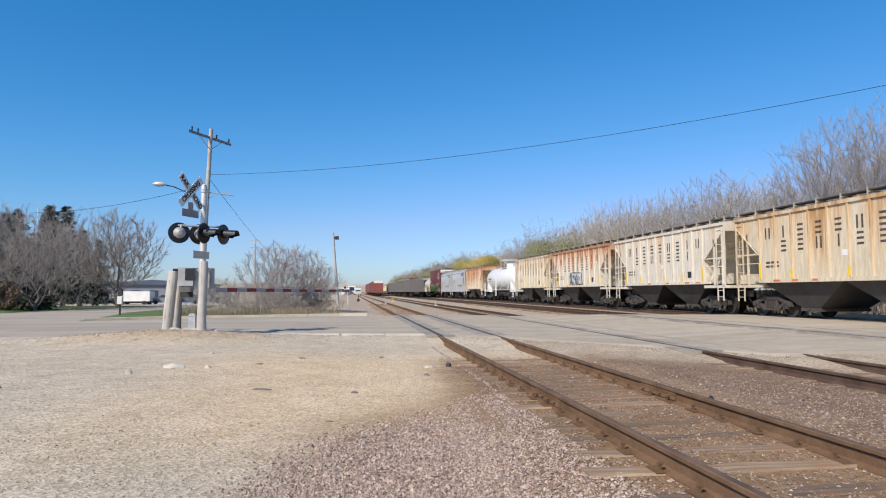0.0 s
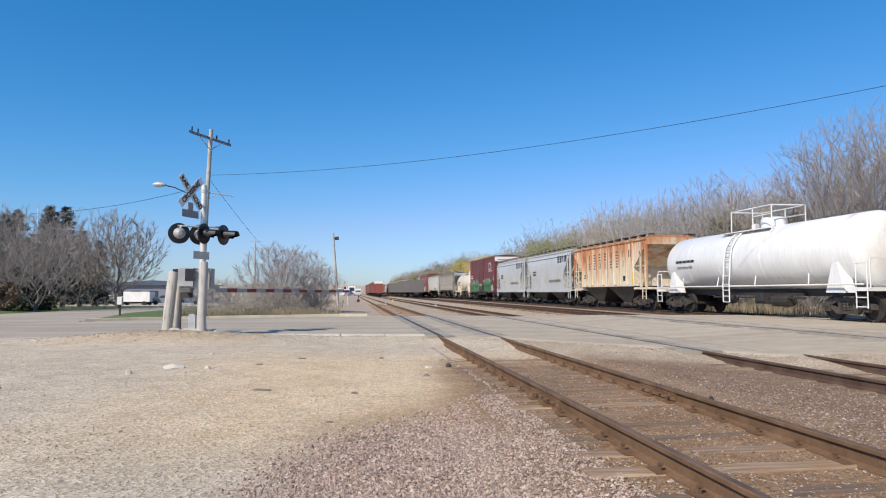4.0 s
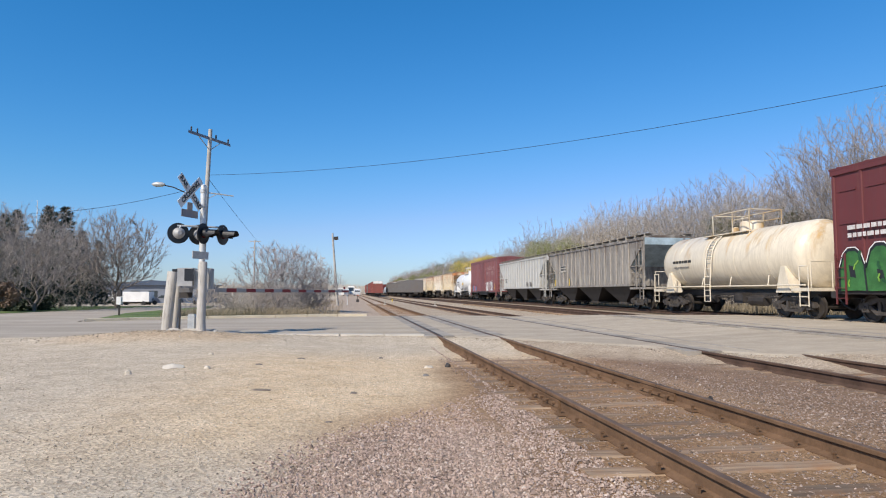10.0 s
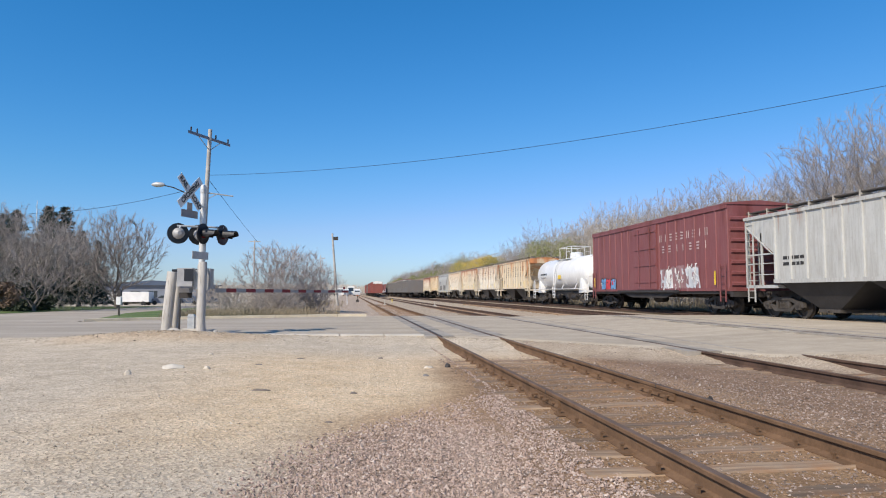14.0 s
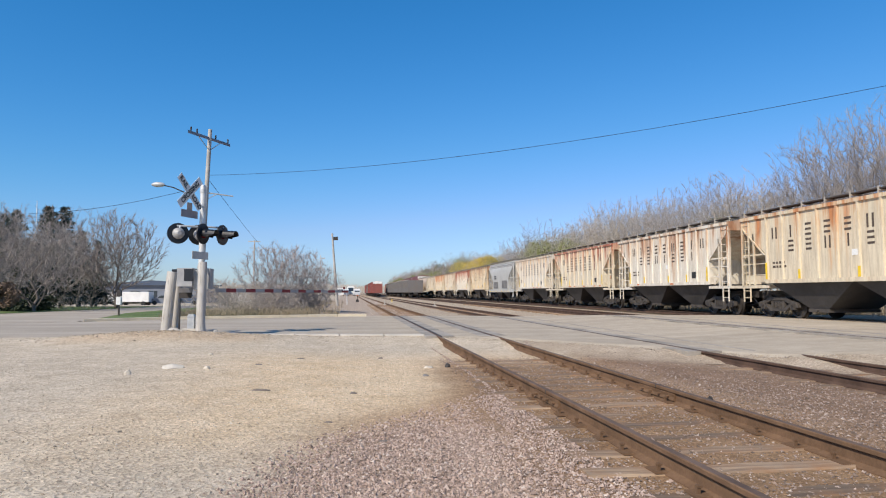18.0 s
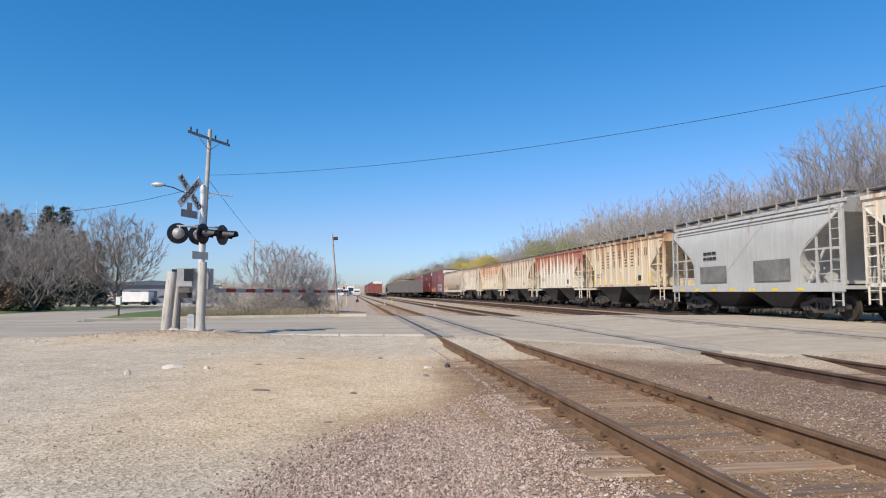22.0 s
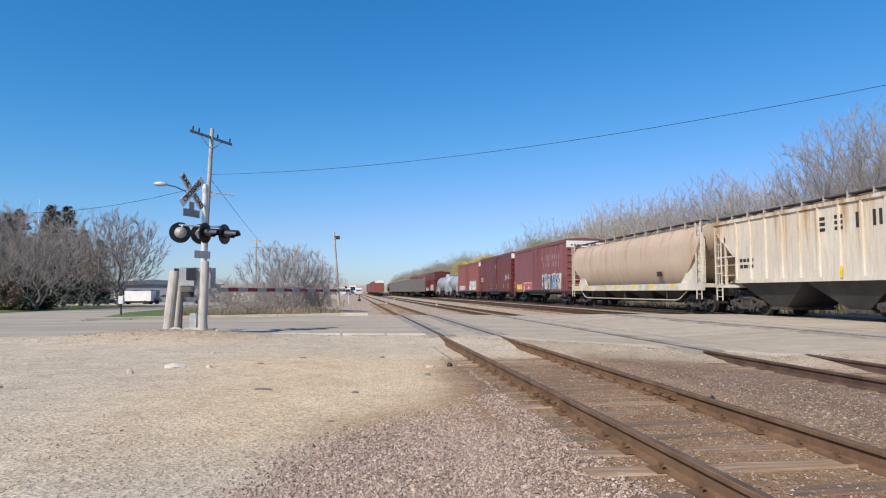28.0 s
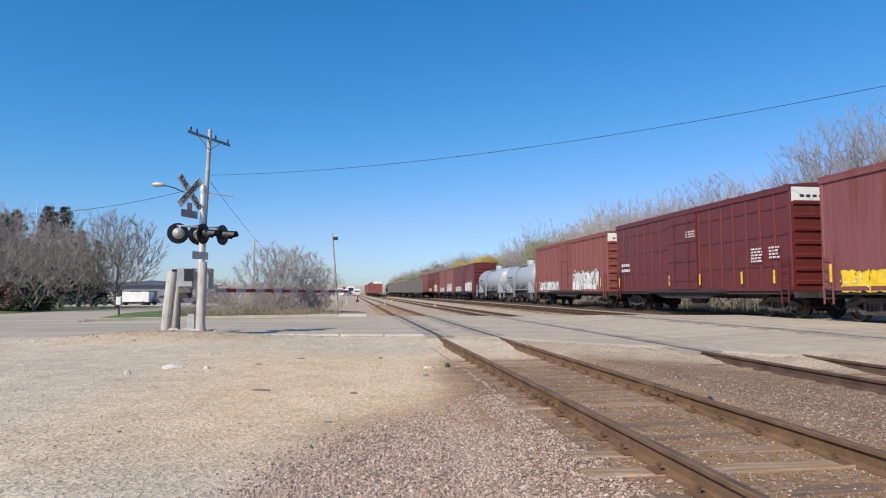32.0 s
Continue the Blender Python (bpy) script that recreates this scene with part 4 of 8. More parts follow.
def boxcar(q, ln, paint, seed, label, zt=4.38, sill=1.02, ribs=14, door=2.6, sheet_white=True, fat=False, bare_half=False):
    car = car_root("boxcar", q, label, "boxcar")
    a, w = ln / 2 - 0.72, 1.50
    part("body", Shape().box(-w, w, -a, a, sill, zt), paint, car)
    part("roof", Shape().prism([(-w - 0.06, zt + 0.003), (-w - 0.06, zt + 0.07), (0, zt + 0.20), (w + 0.06, zt + 0.07), (w + 0.06, zt + 0.003)], -a - 0.04, a + 0.04, "y"), paint, car)
    rr = cached(("roof_rib", paint.name, zt), lambda: Shape().prism([(-w - 0.02, zt + 0.075), (-w - 0.02, zt + 0.11), (0, zt + 0.24), (w + 0.02, zt + 0.11), (w + 0.02, zt + 0.075), (0, zt + 0.205)], -0.04, 0.04, "y"), paint)
    for i in range(13):
        part("roof_rib", rr, None, car, at=(0, -a + 0.3 + (2 * a - 0.6) * i / 12, 0))
    hd = door / 2
    for sx in (-1, 1):
        part("side_sill", Shape().prism([(-a, sill), (-a, sill - 0.12), (-hd - 1.6, sill - 0.14), (-hd - 0.6, sill - 0.34), (hd + 0.6, sill - 0.34), (hd + 1.6, sill - 0.14), (a, sill - 0.12), (a, sill)], sx * (w - 0.08), sx * (w - 0.01)), "steel_dark", car, "dark side sill")
        part("eave", Shape().box(sx * w, sx * (w + 0.06), -a, a, zt - 0.16, zt - 0.004), paint, car)
        part("side_rail", Shape().box(sx * w, sx * (w + 0.05), -a, a, sill + 0.002, sill + 0.14), paint, car)
        rib = cached(("side_post", paint.name, zt, fat), lambda: Shape().prism([(-0.06, 0.0), (-0.04, 0.04), (0.04, 0.04), (0.06, 0.0)] if fat else [(-0.06, 0.0), (-0.04, 0.035), (0.04, 0.035), (0.06, 0.0)], sill + 0.14, zt - 0.16, "z"), paint)
        n = ribs // 2
        for side in (-1, 1):
            for i in range(n):
                if bare_half and side * sx < 0 and 0 < i < n - 1:
                    continue
                y = side * (hd + 0.12 + (a - hd - 0.2) * i / (n - 1))
                part("side_post", rib, None, car, at=Matrix.Translation((sx * w, y, 0)) @ pose(0, 0, 0, 0, 0, -90 * sx))
        if fat:   # broken horizontal ridges along the panels
            for z in (sill + 0.25 * (zt - sill), sill + 0.55 * (zt - sill), sill + 0.82 * (zt - sill)):
                for side in (-1, 1):
                    for i in range(n - 1):
                        y = side * (hd + 0.12 + (a - hd - 0.2) * (i + 0.5) / (n - 1))
                        part("panel_ridge", cached(("panel_ridge", paint.name, n, ln), lambda: Shape().box(-0.02, 0.045, -(a - hd) / n * 0.36, (a - hd) / n * 0.36, -0.03, 0.03), paint), None, car, at=(sx * (w + 0.01), y, z))
        d = part("door", Shape().box(sx * w, sx * (w + 0.09), -hd, hd, sill + 0.1, zt - 0.2), paint, car)
        for z in (0.14, 0.38, 0.62, 0.86):
            part("door_ridge", Shape().box(sx * (w + 0.09), sx * (w + 0.13), -hd + 0.1, hd - 0.1, sill + z * (zt - sill) - 0.05, sill + z * (zt - sill) + 0.05), paint, d)
        for y in (-hd * 0.5, hd * 0.5):
            part("lock_bar", Shape().rod((sx * (w + 0.15), y, sill + 0.2), (sx * (w + 0.15), y, zt - 0.3), 0.022, 6), paint, d)
        part("door_track", Shape().box(sx * (w + 0.03), sx * (w + 0.14), -hd - 2.2, hd + 2.2, sill - 0.06, sill + 0.06), "steel_dark", car)
    for sy in (-1, 1):
        er = cached(("end_ridge", paint.name), lambda: Shape().prism([(0.0, -0.10), (0.07, -0.05), (0.07, 0.05), (0.0, 0.10)], -w + 0.08, w - 0.08), paint)
        n = 7
        for i in range(n):
            z = sill + 0.3 + (zt - sill - 0.9) * i / (n - 1)
            part("end_ridge", er, None, car, at=Matrix.Translation((0, sy * a, z)) @ pose(0, 0, 0, 0, 0, 0 if sy > 0 else 180))
        if sheet_white:
            part("end_panel", Shape().box(-w + 0.02, w - 0.02, min(sy * a, sy * (a + 0.02)), max(sy * a, sy * (a + 0.02)), zt - 0.55, zt - 0.02), "white", car, "white painted band across the top of the end")
            stencil_end = Shape()
            for k in range(9):
                stencil_end.box(-w + 0.35 + k * 0.26, -w + 0.52 + k * 0.26, min(sy * (a + 0.02), sy * (a + 0.024)), max(sy * (a + 0.02), sy * (a + 0.024)), zt - 0.4, zt - 0.3)
            part("end_stencil", stencil_end, "black_letter", car)
        part("end_sill", Shape().box(-w, w, min(sy * a, sy * (a + 0.22)), max(sy * a, sy * (a + 0.22)), sill - 0.25, sill - 0.02), "steel_dark", car)
        for sx in (-1, 1):
            part("ladder", cached(("box_ladder", paint.name), lambda: ladder_shape(0.4, sill - 0.45, sill + 1.2, 5), paint), None, car, at=(sx * (w + 0.1), sy * (a - 0.35), 0))
        part("end_ladder", cached(("box_end_ladder", paint.name), lambda: end_ladder_shape(0.42, sill - 0.3, sill + 1.3, 5), paint), None, car, at=(-1.15 * sy, sy * (a + 0.12), 0))
        coupler(car, sy * ln / 2)
        truck(car, sy * (a - 1.55))
    part("underframe", Shape().box(-0.35, 0.35, -a + 0.4, a - 0.4, sill - 0.3, sill - 0.001).box(-1.2, 1.2, -2.6, -2.4, sill - 0.25, sill - 0.001).box(-1.2, 1.2, 2.4, 2.6, sill - 0.25, sill - 0.001), "steel_dark", car)
    part("air_reservoir", Shape().rod((-0.7, -0.5, sill - 0.38), (-0.7, 0.5, sill - 0.38), 0.2, 10), "steel_dark", car)
    return car, a, a, w


def tank_car(q, ln, paint, seed, label, r=1.36, zc=2.38, belly="bay_dark", platform=True):
    car = car_root("tank_car", q, label, "tank car")
    a = ln / 2 - 0.95
    prof = [(0.02, -a)]
    for k in range(1, 6):
        t = k / 5 * math.pi / 2
        prof.append((r * math.sin(t), -a + 0.62 * (1 - math.cos(t))))
    prof = prof + [(p, -h) for p, h in reversed(prof)]
    part("tank", Shape().lathe(prof, (0, 0, zc), "y", 36), paint, car, smooth=True)
    for y in (-a * 0.62, -a * 0.22, a * 0.22, a * 0.62):
        part("weld_band", Shape().lathe([(r - 0.01, y - 0.02), (r + 0.008, y - 0.012), (r + 0.008, y + 0.012), (r - 0.01, y + 0.02)], (0, 0, zc), "y", 36), paint, car, smooth=True)
    part("centre_sill", Shape().box(-0.3, 0.3, -ln / 2 + 0.5, ln / 2 - 0.5, 0.82, 1.1), belly, car)
    for sx in (-1, 1):
        part("handrail", Shape().rod((sx * 1.46, -ln / 2 + 0.75, 1.22), (sx * 1.46, ln / 2 - 0.75, 1.22), 0.03, 6), paint, car)
        for y in (-a * 0.66, -a * 0.2, a * 0.2, a * 0.66):
            part("rail_bracket", Shape().rod((sx * 1.46, y, 1.22), (sx * 1.15, y + 0.35, 1.62), 0.025, 5), paint, car)
        for y in (-a + 1.15, a - 1.15):
            part("saddle", Shape().prism([(y - 0.42, 0.95), (y + 0.42, 0.95), (y + 0.1, 1.95), (y - 0.1, 1.95)], sx * 0.9, sx * 1.33), paint, car)
    for sy in (-1, 1):
        ye = ln / 2 - 0.6
        part("end_platform", Shape().box(-1.45, 1.45, min(sy * (ye - 0.9), sy * ye), max(sy * (ye - 0.9), sy * ye), 1.0, 1.12), paint, car)
        rail = Shape()
        for x in (-1.35, -0.5, 0.5, 1.35):
            rail.rod((x, sy * ye, 1.1), (x, sy * ye, 2.05), 0.022, 5)
        rail.rod((-1.35, sy * ye, 2.05), (1.35, sy * ye, 2.05), 0.022, 5)
        for x in (-1.42, 1.42):
            rail.rod((x, sy * (ye - 0.05), 0.45), (x, sy * (ye - 0.05), 1.9), 0.022, 5).rod((x, sy * (ye - 0.5), 0.45), (x, sy * (ye - 0.5), 1.9), 0.022, 5)
            for z in (0.5, 0.8):
                rail.rod((x, sy * (ye - 0.05), z), (x, sy * (ye - 0.5), z), 0.02, 5)
            rail.rod((x, sy * (ye - 0.05), 1.9), (x, sy * (ye - 0.5), 1.9), 0.022, 5)
        part("end_railing", rail, paint, car)
        coupler(car, sy * ln / 2)
        truck(car, sy * (ln / 2 - 1.95))
    top = zc + r
    part("dome", Shape().lathe([(0.5, top - 0.12), (0.5, top + 0.28), (0.44, top + 0.36), (0.1, top + 0.38)], (0, -0.6, 0), "z", 18), paint, car, smooth=True)
    part("valve", Shape().lathe([(0.16, top - 0.05), (0.16, top + 0.2), (0.05, top + 0.24)], (0.1, 0.75, 0), "z", 12), paint, car)
    if platform:
        g = Shape()
        for y in (-1.5, -0.3, 1.2):
            for x in (-0.75, 0.75):
                g.rod((x, y, top - 0.25), (x, y, top + 0.78), 0.025, 5)
        for x in (-0.75, 0.75):
            g.rod((x, -1.5, top + 0.78), (x, 1.2, top + 0.78), 0.025, 5).rod((x, -1.5, top + 0.42), (x, -0.3, top + 0.42), 0.022, 5)
        g.rod((-0.75, 1.2, top + 0.78), (0.75, 1.2, top + 0.78), 0.025, 5).rod((-0.75, -1.5, top + 0.78), (0.75, -1.5, top + 0.78), 0.025, 5)
        part("safety_railing", g, paint, car)
    part("roof_platform", Shape().box(-0.9, -0.5, -1.5, 1.8, top - 0.16, top - 0.12).box(0.5, 0.9, -1.5, 1.8, top - 0.16, top - 0.12), paint, car)
    for sx in (-1, 1):
        lad = Shape()
        arc = [(sx * 1.5, 0.55), (sx * 1.5, 1.3)] + [(sx * (r + 0.09) * math.cos(t), zc + (r + 0.09) * math.sin(t)) for t in (0.0, 0.35, 0.7, 1.0)]
        for yy in (0.35, 0.8):
            for p, k in zip(arc, arc[1:]):
                lad.rod((p[0], yy, p[1]), (k[0], yy, k[1]), 0.028, 5)
        for p, k in zip(arc, arc[1:]):
            for j in range(3):
                t = j / 3
                lad.rod((p[0] + (k[0] - p[0]) * t, 0.35, p[1] + (k[1] - p[1]) * t), (p[0] + (k[0] - p[0]) * t, 0.8, p[1] + (k[1] - p[1]) * t), 0.02, 5)
        part("ladder", lad, paint, car)
    part("bottom_valve", Shape().lathe([(0.18, 0.55), (0.25, 0.65), (0.25, 1.05)], (0, 0.3, 0), "z", 12), belly, car)
    part("air_reservoir", Shape().rod((-0.6, -2.3, 0.62), (-0.6, -1.3, 0.62), 0.22, 10), "steel_dark", car)
    part("brake_gear", Shape().box(-0.9, -0.5, -1.1, -0.5, 0.5, 0.95).box(-0.5, 0.5, -2.8, 2.6, 0.82, 0.98).rod((-0.7, -3.2, 0.75), (-0.7, 2.8, 0.75), 0.04, 6).rod((-0.8, 1.0, 0.66), (-0.8, 1.6, 0.66), 0.17, 10), "steel_dark", car)
    return car, a, a, r


def graffiti(car, x, y0, y1, z0, z1, n, seed, fills, edge="black_paint", accent="white", wild=False):
    """Spray-painted block shapes with dark outlines, inner lines and highlights; no letters."""
    rnd = random.Random(seed)
    pitch = (y1 - y0) / n
    for i in range(n):
        yc = y1 - (i + 0.5) * pitch
        zc, hw, hh = (z0 + z1) / 2, pitch * rnd.uniform(0.5, 0.62), (z1 - z0) / 2
        lean = rnd.uniform(-0.12, 0.12) * hw * (2.5 if wild else 1)
        top, low = rnd.uniform(0.8, 1.0), rnd.uniform(0.85, 1.0)
        core = [(-1, -low), (-0.35, -low * rnd.uniform(0.9, 1.0)), (rnd.uniform(-0.15, 0.15), -low * rnd.uniform(0.55, 1.0)), (0.35, -low), (1, -low * rnd.uniform(0.85, 1.0)), (rnd.uniform(0.82, 1.1), -0.2), (rnd.uniform(0.7, 1.0), 0.3),
                (0.95, top * rnd.uniform(0.75, 1.0)), (0.4, top), (rnd.uniform(-0.1, 0.2), top * rnd.uniform(0.7, 1.0)), (-0.45, top), (-0.98, top * rnd.uniform(0.8, 1.0)), (-rnd.uniform(0.75, 1.05), 0.2)]
        def shape(k, lift):
            pts = [(yc + hw * k * p[0] + lean * p[1], zc + hh * (k if abs(p[1]) > 0.4 else 1) * p[1]) for p in core]
            return Shape().prism(pts, x - 0.002 - lift, x - lift)
        part("graffiti", shape(1.0, 0.001), edge, car)
        part("graffiti_fill", shape(0.86, 0.004), rnd.choice(fills), car)
        for j in range(3 if wild else 2):
            k = rnd.uniform(0.12, 0.3)
            py, pz = yc + rnd.uniform(-0.5, 0.5) * hw, zc + rnd.uniform(-0.6, 0.6) * hh
            quad = [(py - k * hw, pz - k * hh * rnd.uniform(0.7, 1.6)), (py + k * hw * rnd.uniform(0.6, 1.3), pz - k * hh), (py + k * hw, pz + k * hh * rnd.uniform(0.7, 1.6)), (py - k * hw * rnd.uniform(0.6, 1.3), pz + k * hh)]
            part("graffiti_fill", Shape().prism(quad, x - 0.009 - 0.003 * j, x - 0.007 - 0.003 * j), rnd.choice(list(fills) + [edge]), car)
        for j in range(7 if wild else 4):
            p = (yc + rnd.uniform(-0.9, 0.9) * hw, zc + rnd.uniform(-0.85, 0.85) * hh)
            vert = rnd.random() < 0.6
            pts = [p]
            for _ in range(rnd.choice((1, 2, 3)) if wild else 1):
                pts.append((pts[-1][0] + rnd.uniform(-0.6, 0.6) * hw * (0.35 if vert and not wild else 1), pts[-1][1] + rnd.uniform(-0.9, 0.9) * hh * (1 if vert else 0.3)))
            pts = [(a, min(max(b, z0), z1)) for a, b in pts]
            part("graffiti_stroke", ribbon(pts, rnd.uniform(0.03, 0.07), x - 0.017 - 0.003 * j), rnd.choice((accent, edge, edge) if not wild else (accent, edge, accent)), car)


def graffiti_band(car, x, y0, y1, z0, z1, n, seed, fill, inner, round_tops):
    """One broad sprayed band with a bumpy top, outlined in black and white, split by dark lines; no letters."""
    rnd = random.Random(seed)
    pitch = (y1 - y0) / n
    tops, low = [], []
    for i in range(n):
        a = y1 - i * pitch
        hgt = z1 - (z1 - z0) * rnd.uniform(0.0, 0.16)
        for t in (0.0, 0.15, 0.35, 0.5, 0.65, 0.85, 1.0):
            dip = (1 - math.sin(math.pi * t)) ** 2 * 0.42 if round_tops else (0.22 if t in (0.0, 1.0) else 0.03 * rnd.random())
            tops.append((a - t * pitch * 0.98, hgt - (z1 - z0) * dip))
    low = [(p[0], z0 + 0.04 * rnd.random()) for p in tops[::4]] + [(tops[-1][0], z0)]
    part("graffiti", Shape().prism(tops + low[::-1], x - 0.003, x), fill, car, "broad green sprayed lettering shapes")
    part("graffiti_outline", ribbon(tops, 0.10, x - 0.004), "black_paint", car)
    part("graffiti_outline", ribbon([(p[0], p[1] + 0.075) for p in tops], 0.035, x - 0.008), "white", car)
    part("graffiti_outline", ribbon([(tops[0][0], z0), tops[0]], 0.09, x - 0.009), "black_paint", car)
    part("graffiti_outline", ribbon([(tops[-1][0], z0), tops[-1]], 0.09, x - 0.009), "black_paint", car)
    for i in range(n):
        yc = y1 - (i + 0.5) * pitch
        if i:
            part("graffiti_stroke", ribbon([(yc + pitch / 2, z0), (yc + pitch * rnd.uniform(0.42, 0.58), (z0 + z1) / 2), (yc + pitch / 2, z0 + (z1 - z0) * 0.62)], 0.07, x - 0.012), "black_paint", car)
        zc, hh = z0 + (z1 - z0) * rnd.uniform(0.35, 0.55), (z1 - z0) * rnd.uniform(0.08, 0.16)
        part("graffiti_fill", Shape().prism([(yc - pitch * 0.12, zc - hh), (yc + pitch * 0.1, zc - hh * 0.8), (yc + pitch * 0.14, zc + hh), (yc - pitch * 0.06, zc + hh * 0.7)], x - 0.007, x - 0.004), "black_paint", car)
        for j in range(3):
            p = (yc + rnd.uniform(-0.38, 0.38) * pitch, z0 + (z1 - z0) * rnd.uniform(0.08, 0.7))
            q = (p[0] + rnd.uniform(-0.2, 0.2) * pitch, p[1] + rnd.uniform(0.1, 0.3))
            part("graffiti_stroke", ribbon([p, ((p[0] + q[0]) / 2 + 0.05, (p[1] + q[1]) / 2), q], rnd.uniform(0.04, 0.11), x - 0.015 - 0.003 * j), rnd.choice(inner), car)


def sand_hopper(q, ln, paint, seed, label):
    """The short buff hoppers: two rows of name, number, yellow strips, orange sill marks."""
    car, a, b, w = hopper(q, ln, paint, seed, label=label, posts=10)
    x = -w - 0.008
    letter = "worn_letter"
    pan = (2 * b - 0.18) / 9
    blocks(car, x, -b + 0.09, b - 0.09, 2.98, 3.42, "dirrrdrid", letter)
    blocks(car, x, -b + 0.09 + pan, b - 0.09 - pan, 2.46, 2.88, "rrdirri", letter)
    stencil(car, x, b - 1.15, b - 0.4, 1.82, 2.12, 2, letter, seed + 2, "number_bars")
    strips(car, -w - 0.061, (b - 0.09, -b + 0.09), 1.46, 2.1)
    strips(car, -w - 0.061, (b - 0.09 - 2 * pan, b - 0.09 - 5 * pan, -b + 0.09 + 2 * pan), 1.46, 1.8)
    rnd = random.Random(seed)
    for i in range(8):
        if rnd.random() < 0.4:
            y = -b + 0.3 + (2 * b - 0.6) * i / 8
            part("sill_mark", Shape().box(-w - 0.066, -w - 0.06, y, y + rnd.uniform(0.2, 0.4), 1.35, 1.42), "orange", car)
    part("notice_board", Shape().box(x - 0.004, x, -b + 1.05, -b + 1.45, 1.62, 1.92), "black_letter", car)
    part("card_holder", Shape().box(x - 0.004, x, -0.4, -0.12, 2.15, 2.35), "white", car)
    return car


MAT["sill_cream"] = plain("sill_cream", (0.58, 0.53, 0.44), 0.6, 0, 0.25, 1.2, 12)
MAT["faded_white"] = plain("faded_white", (0.50, 0.40, 0.38), 0.7, 0, 0.3, 5.0)
MAT["worn_letter"] = plain("worn_letter", (0.085, 0.06, 0.045), 0.7, 0, 0.5, 6.0)
P = {
    "gray_new": car_paint("light_gray_paint", (0.50, 0.51, 0.51), -0.35, dirty=0.2, rough=0.4),
    "gray_old": car_paint("old_gray_paint", (0.47, 0.465, 0.44), 0.02, dirty=0.16),
    "gray_rib": car_paint("pale_gray_paint", (0.50, 0.50, 0.475), 0.02, dirty=0.3),
    "gray_dark": car_paint("grimy_gray_paint", (0.36, 0.33, 0.29), 0.42, rustcol=(0.10, 0.075, 0.06), dirt=(0.07, 0.058, 0.05), dirty=0.8),
    "tan_round": car_paint("tan_rusting_paint", (0.55, 0.42, 0.305), 0.46, rustcol=(0.38, 0.21, 0.135), dirt=(0.40, 0.33, 0.26), dirty=0.35, drip=0.25),
    "tank_white": car_paint("tank_white_paint", (0.80, 0.80, 0.79), 0.02, dirty=0.12, rough=0.35),
    "tank_cream": car_paint("tank_cream_paint", (0.74, 0.66, 0.52), 0.42, rustcol=(0.46, 0.29, 0.11), dirty=0.2, rough=0.4),
    "tank_gray": car_paint("tank_bluegray_paint", (0.36, 0.40, 0.44), 0.10, dirty=0.3, rough=0.4),
    "red_bright": car_paint("oxide_red_paint", (0.13, 0.022, 0.02), 0.12, rustcol=(0.12, 0.03, 0.02), dirt=(0.08, 0.03, 0.03), dirty=0.3, rough=0.45),
    "red_wine": car_paint("wine_red_paint", (0.14, 0.03, 0.03), 0.15, rustcol=(0.12, 0.035, 0.03), dirt=(0.09, 0.04, 0.04), dirty=0.35),
    "red_faded": car_paint("faded_red_paint", (0.20, 0.06, 0.06), 0.25, rustcol=(0.15, 0.04, 0.03), dirt=(0.23, 0.105, 0.105), dirty=0.45),
    "red_orange": car_paint("faded_orange_red_paint", (0.25, 0.068, 0.052), 0.25, rustcol=(0.20, 0.05, 0.03), dirt=(0.14, 0.08, 0.07), dirty=0.4),
    "black_car": car_paint("soot_gray_paint", (0.15, 0.145, 0.145), 0.1, rustcol=(0.07, 0.045, 0.035), dirty=0.4),
}

# ---- the train, car by car: joints in metres along it ----
JOINTS = (12.6, 24.8, 37.0, 49.1, 60.7, 75.7, 87.8, 100.2, 112.2, 128.1, 140.8, 158.4, 175.4, 192.0, 206.0, 218.2, 230.2, 242.1, 254.1, 266.0, 277.7, 289.6, 301.4, 313.5,
          325.2, 343.7, 360.3, 377.0, 394.0, 406.0, 420.3, 437.0, 453.7, 470.4, 487.1)
TRAIN = []


def slot(i):
    """Middle and length of the i-th car."""
    return (JOINTS[i - 1] + JOINTS[i]) / 2, JOINTS[i] - JOINTS[i - 1]


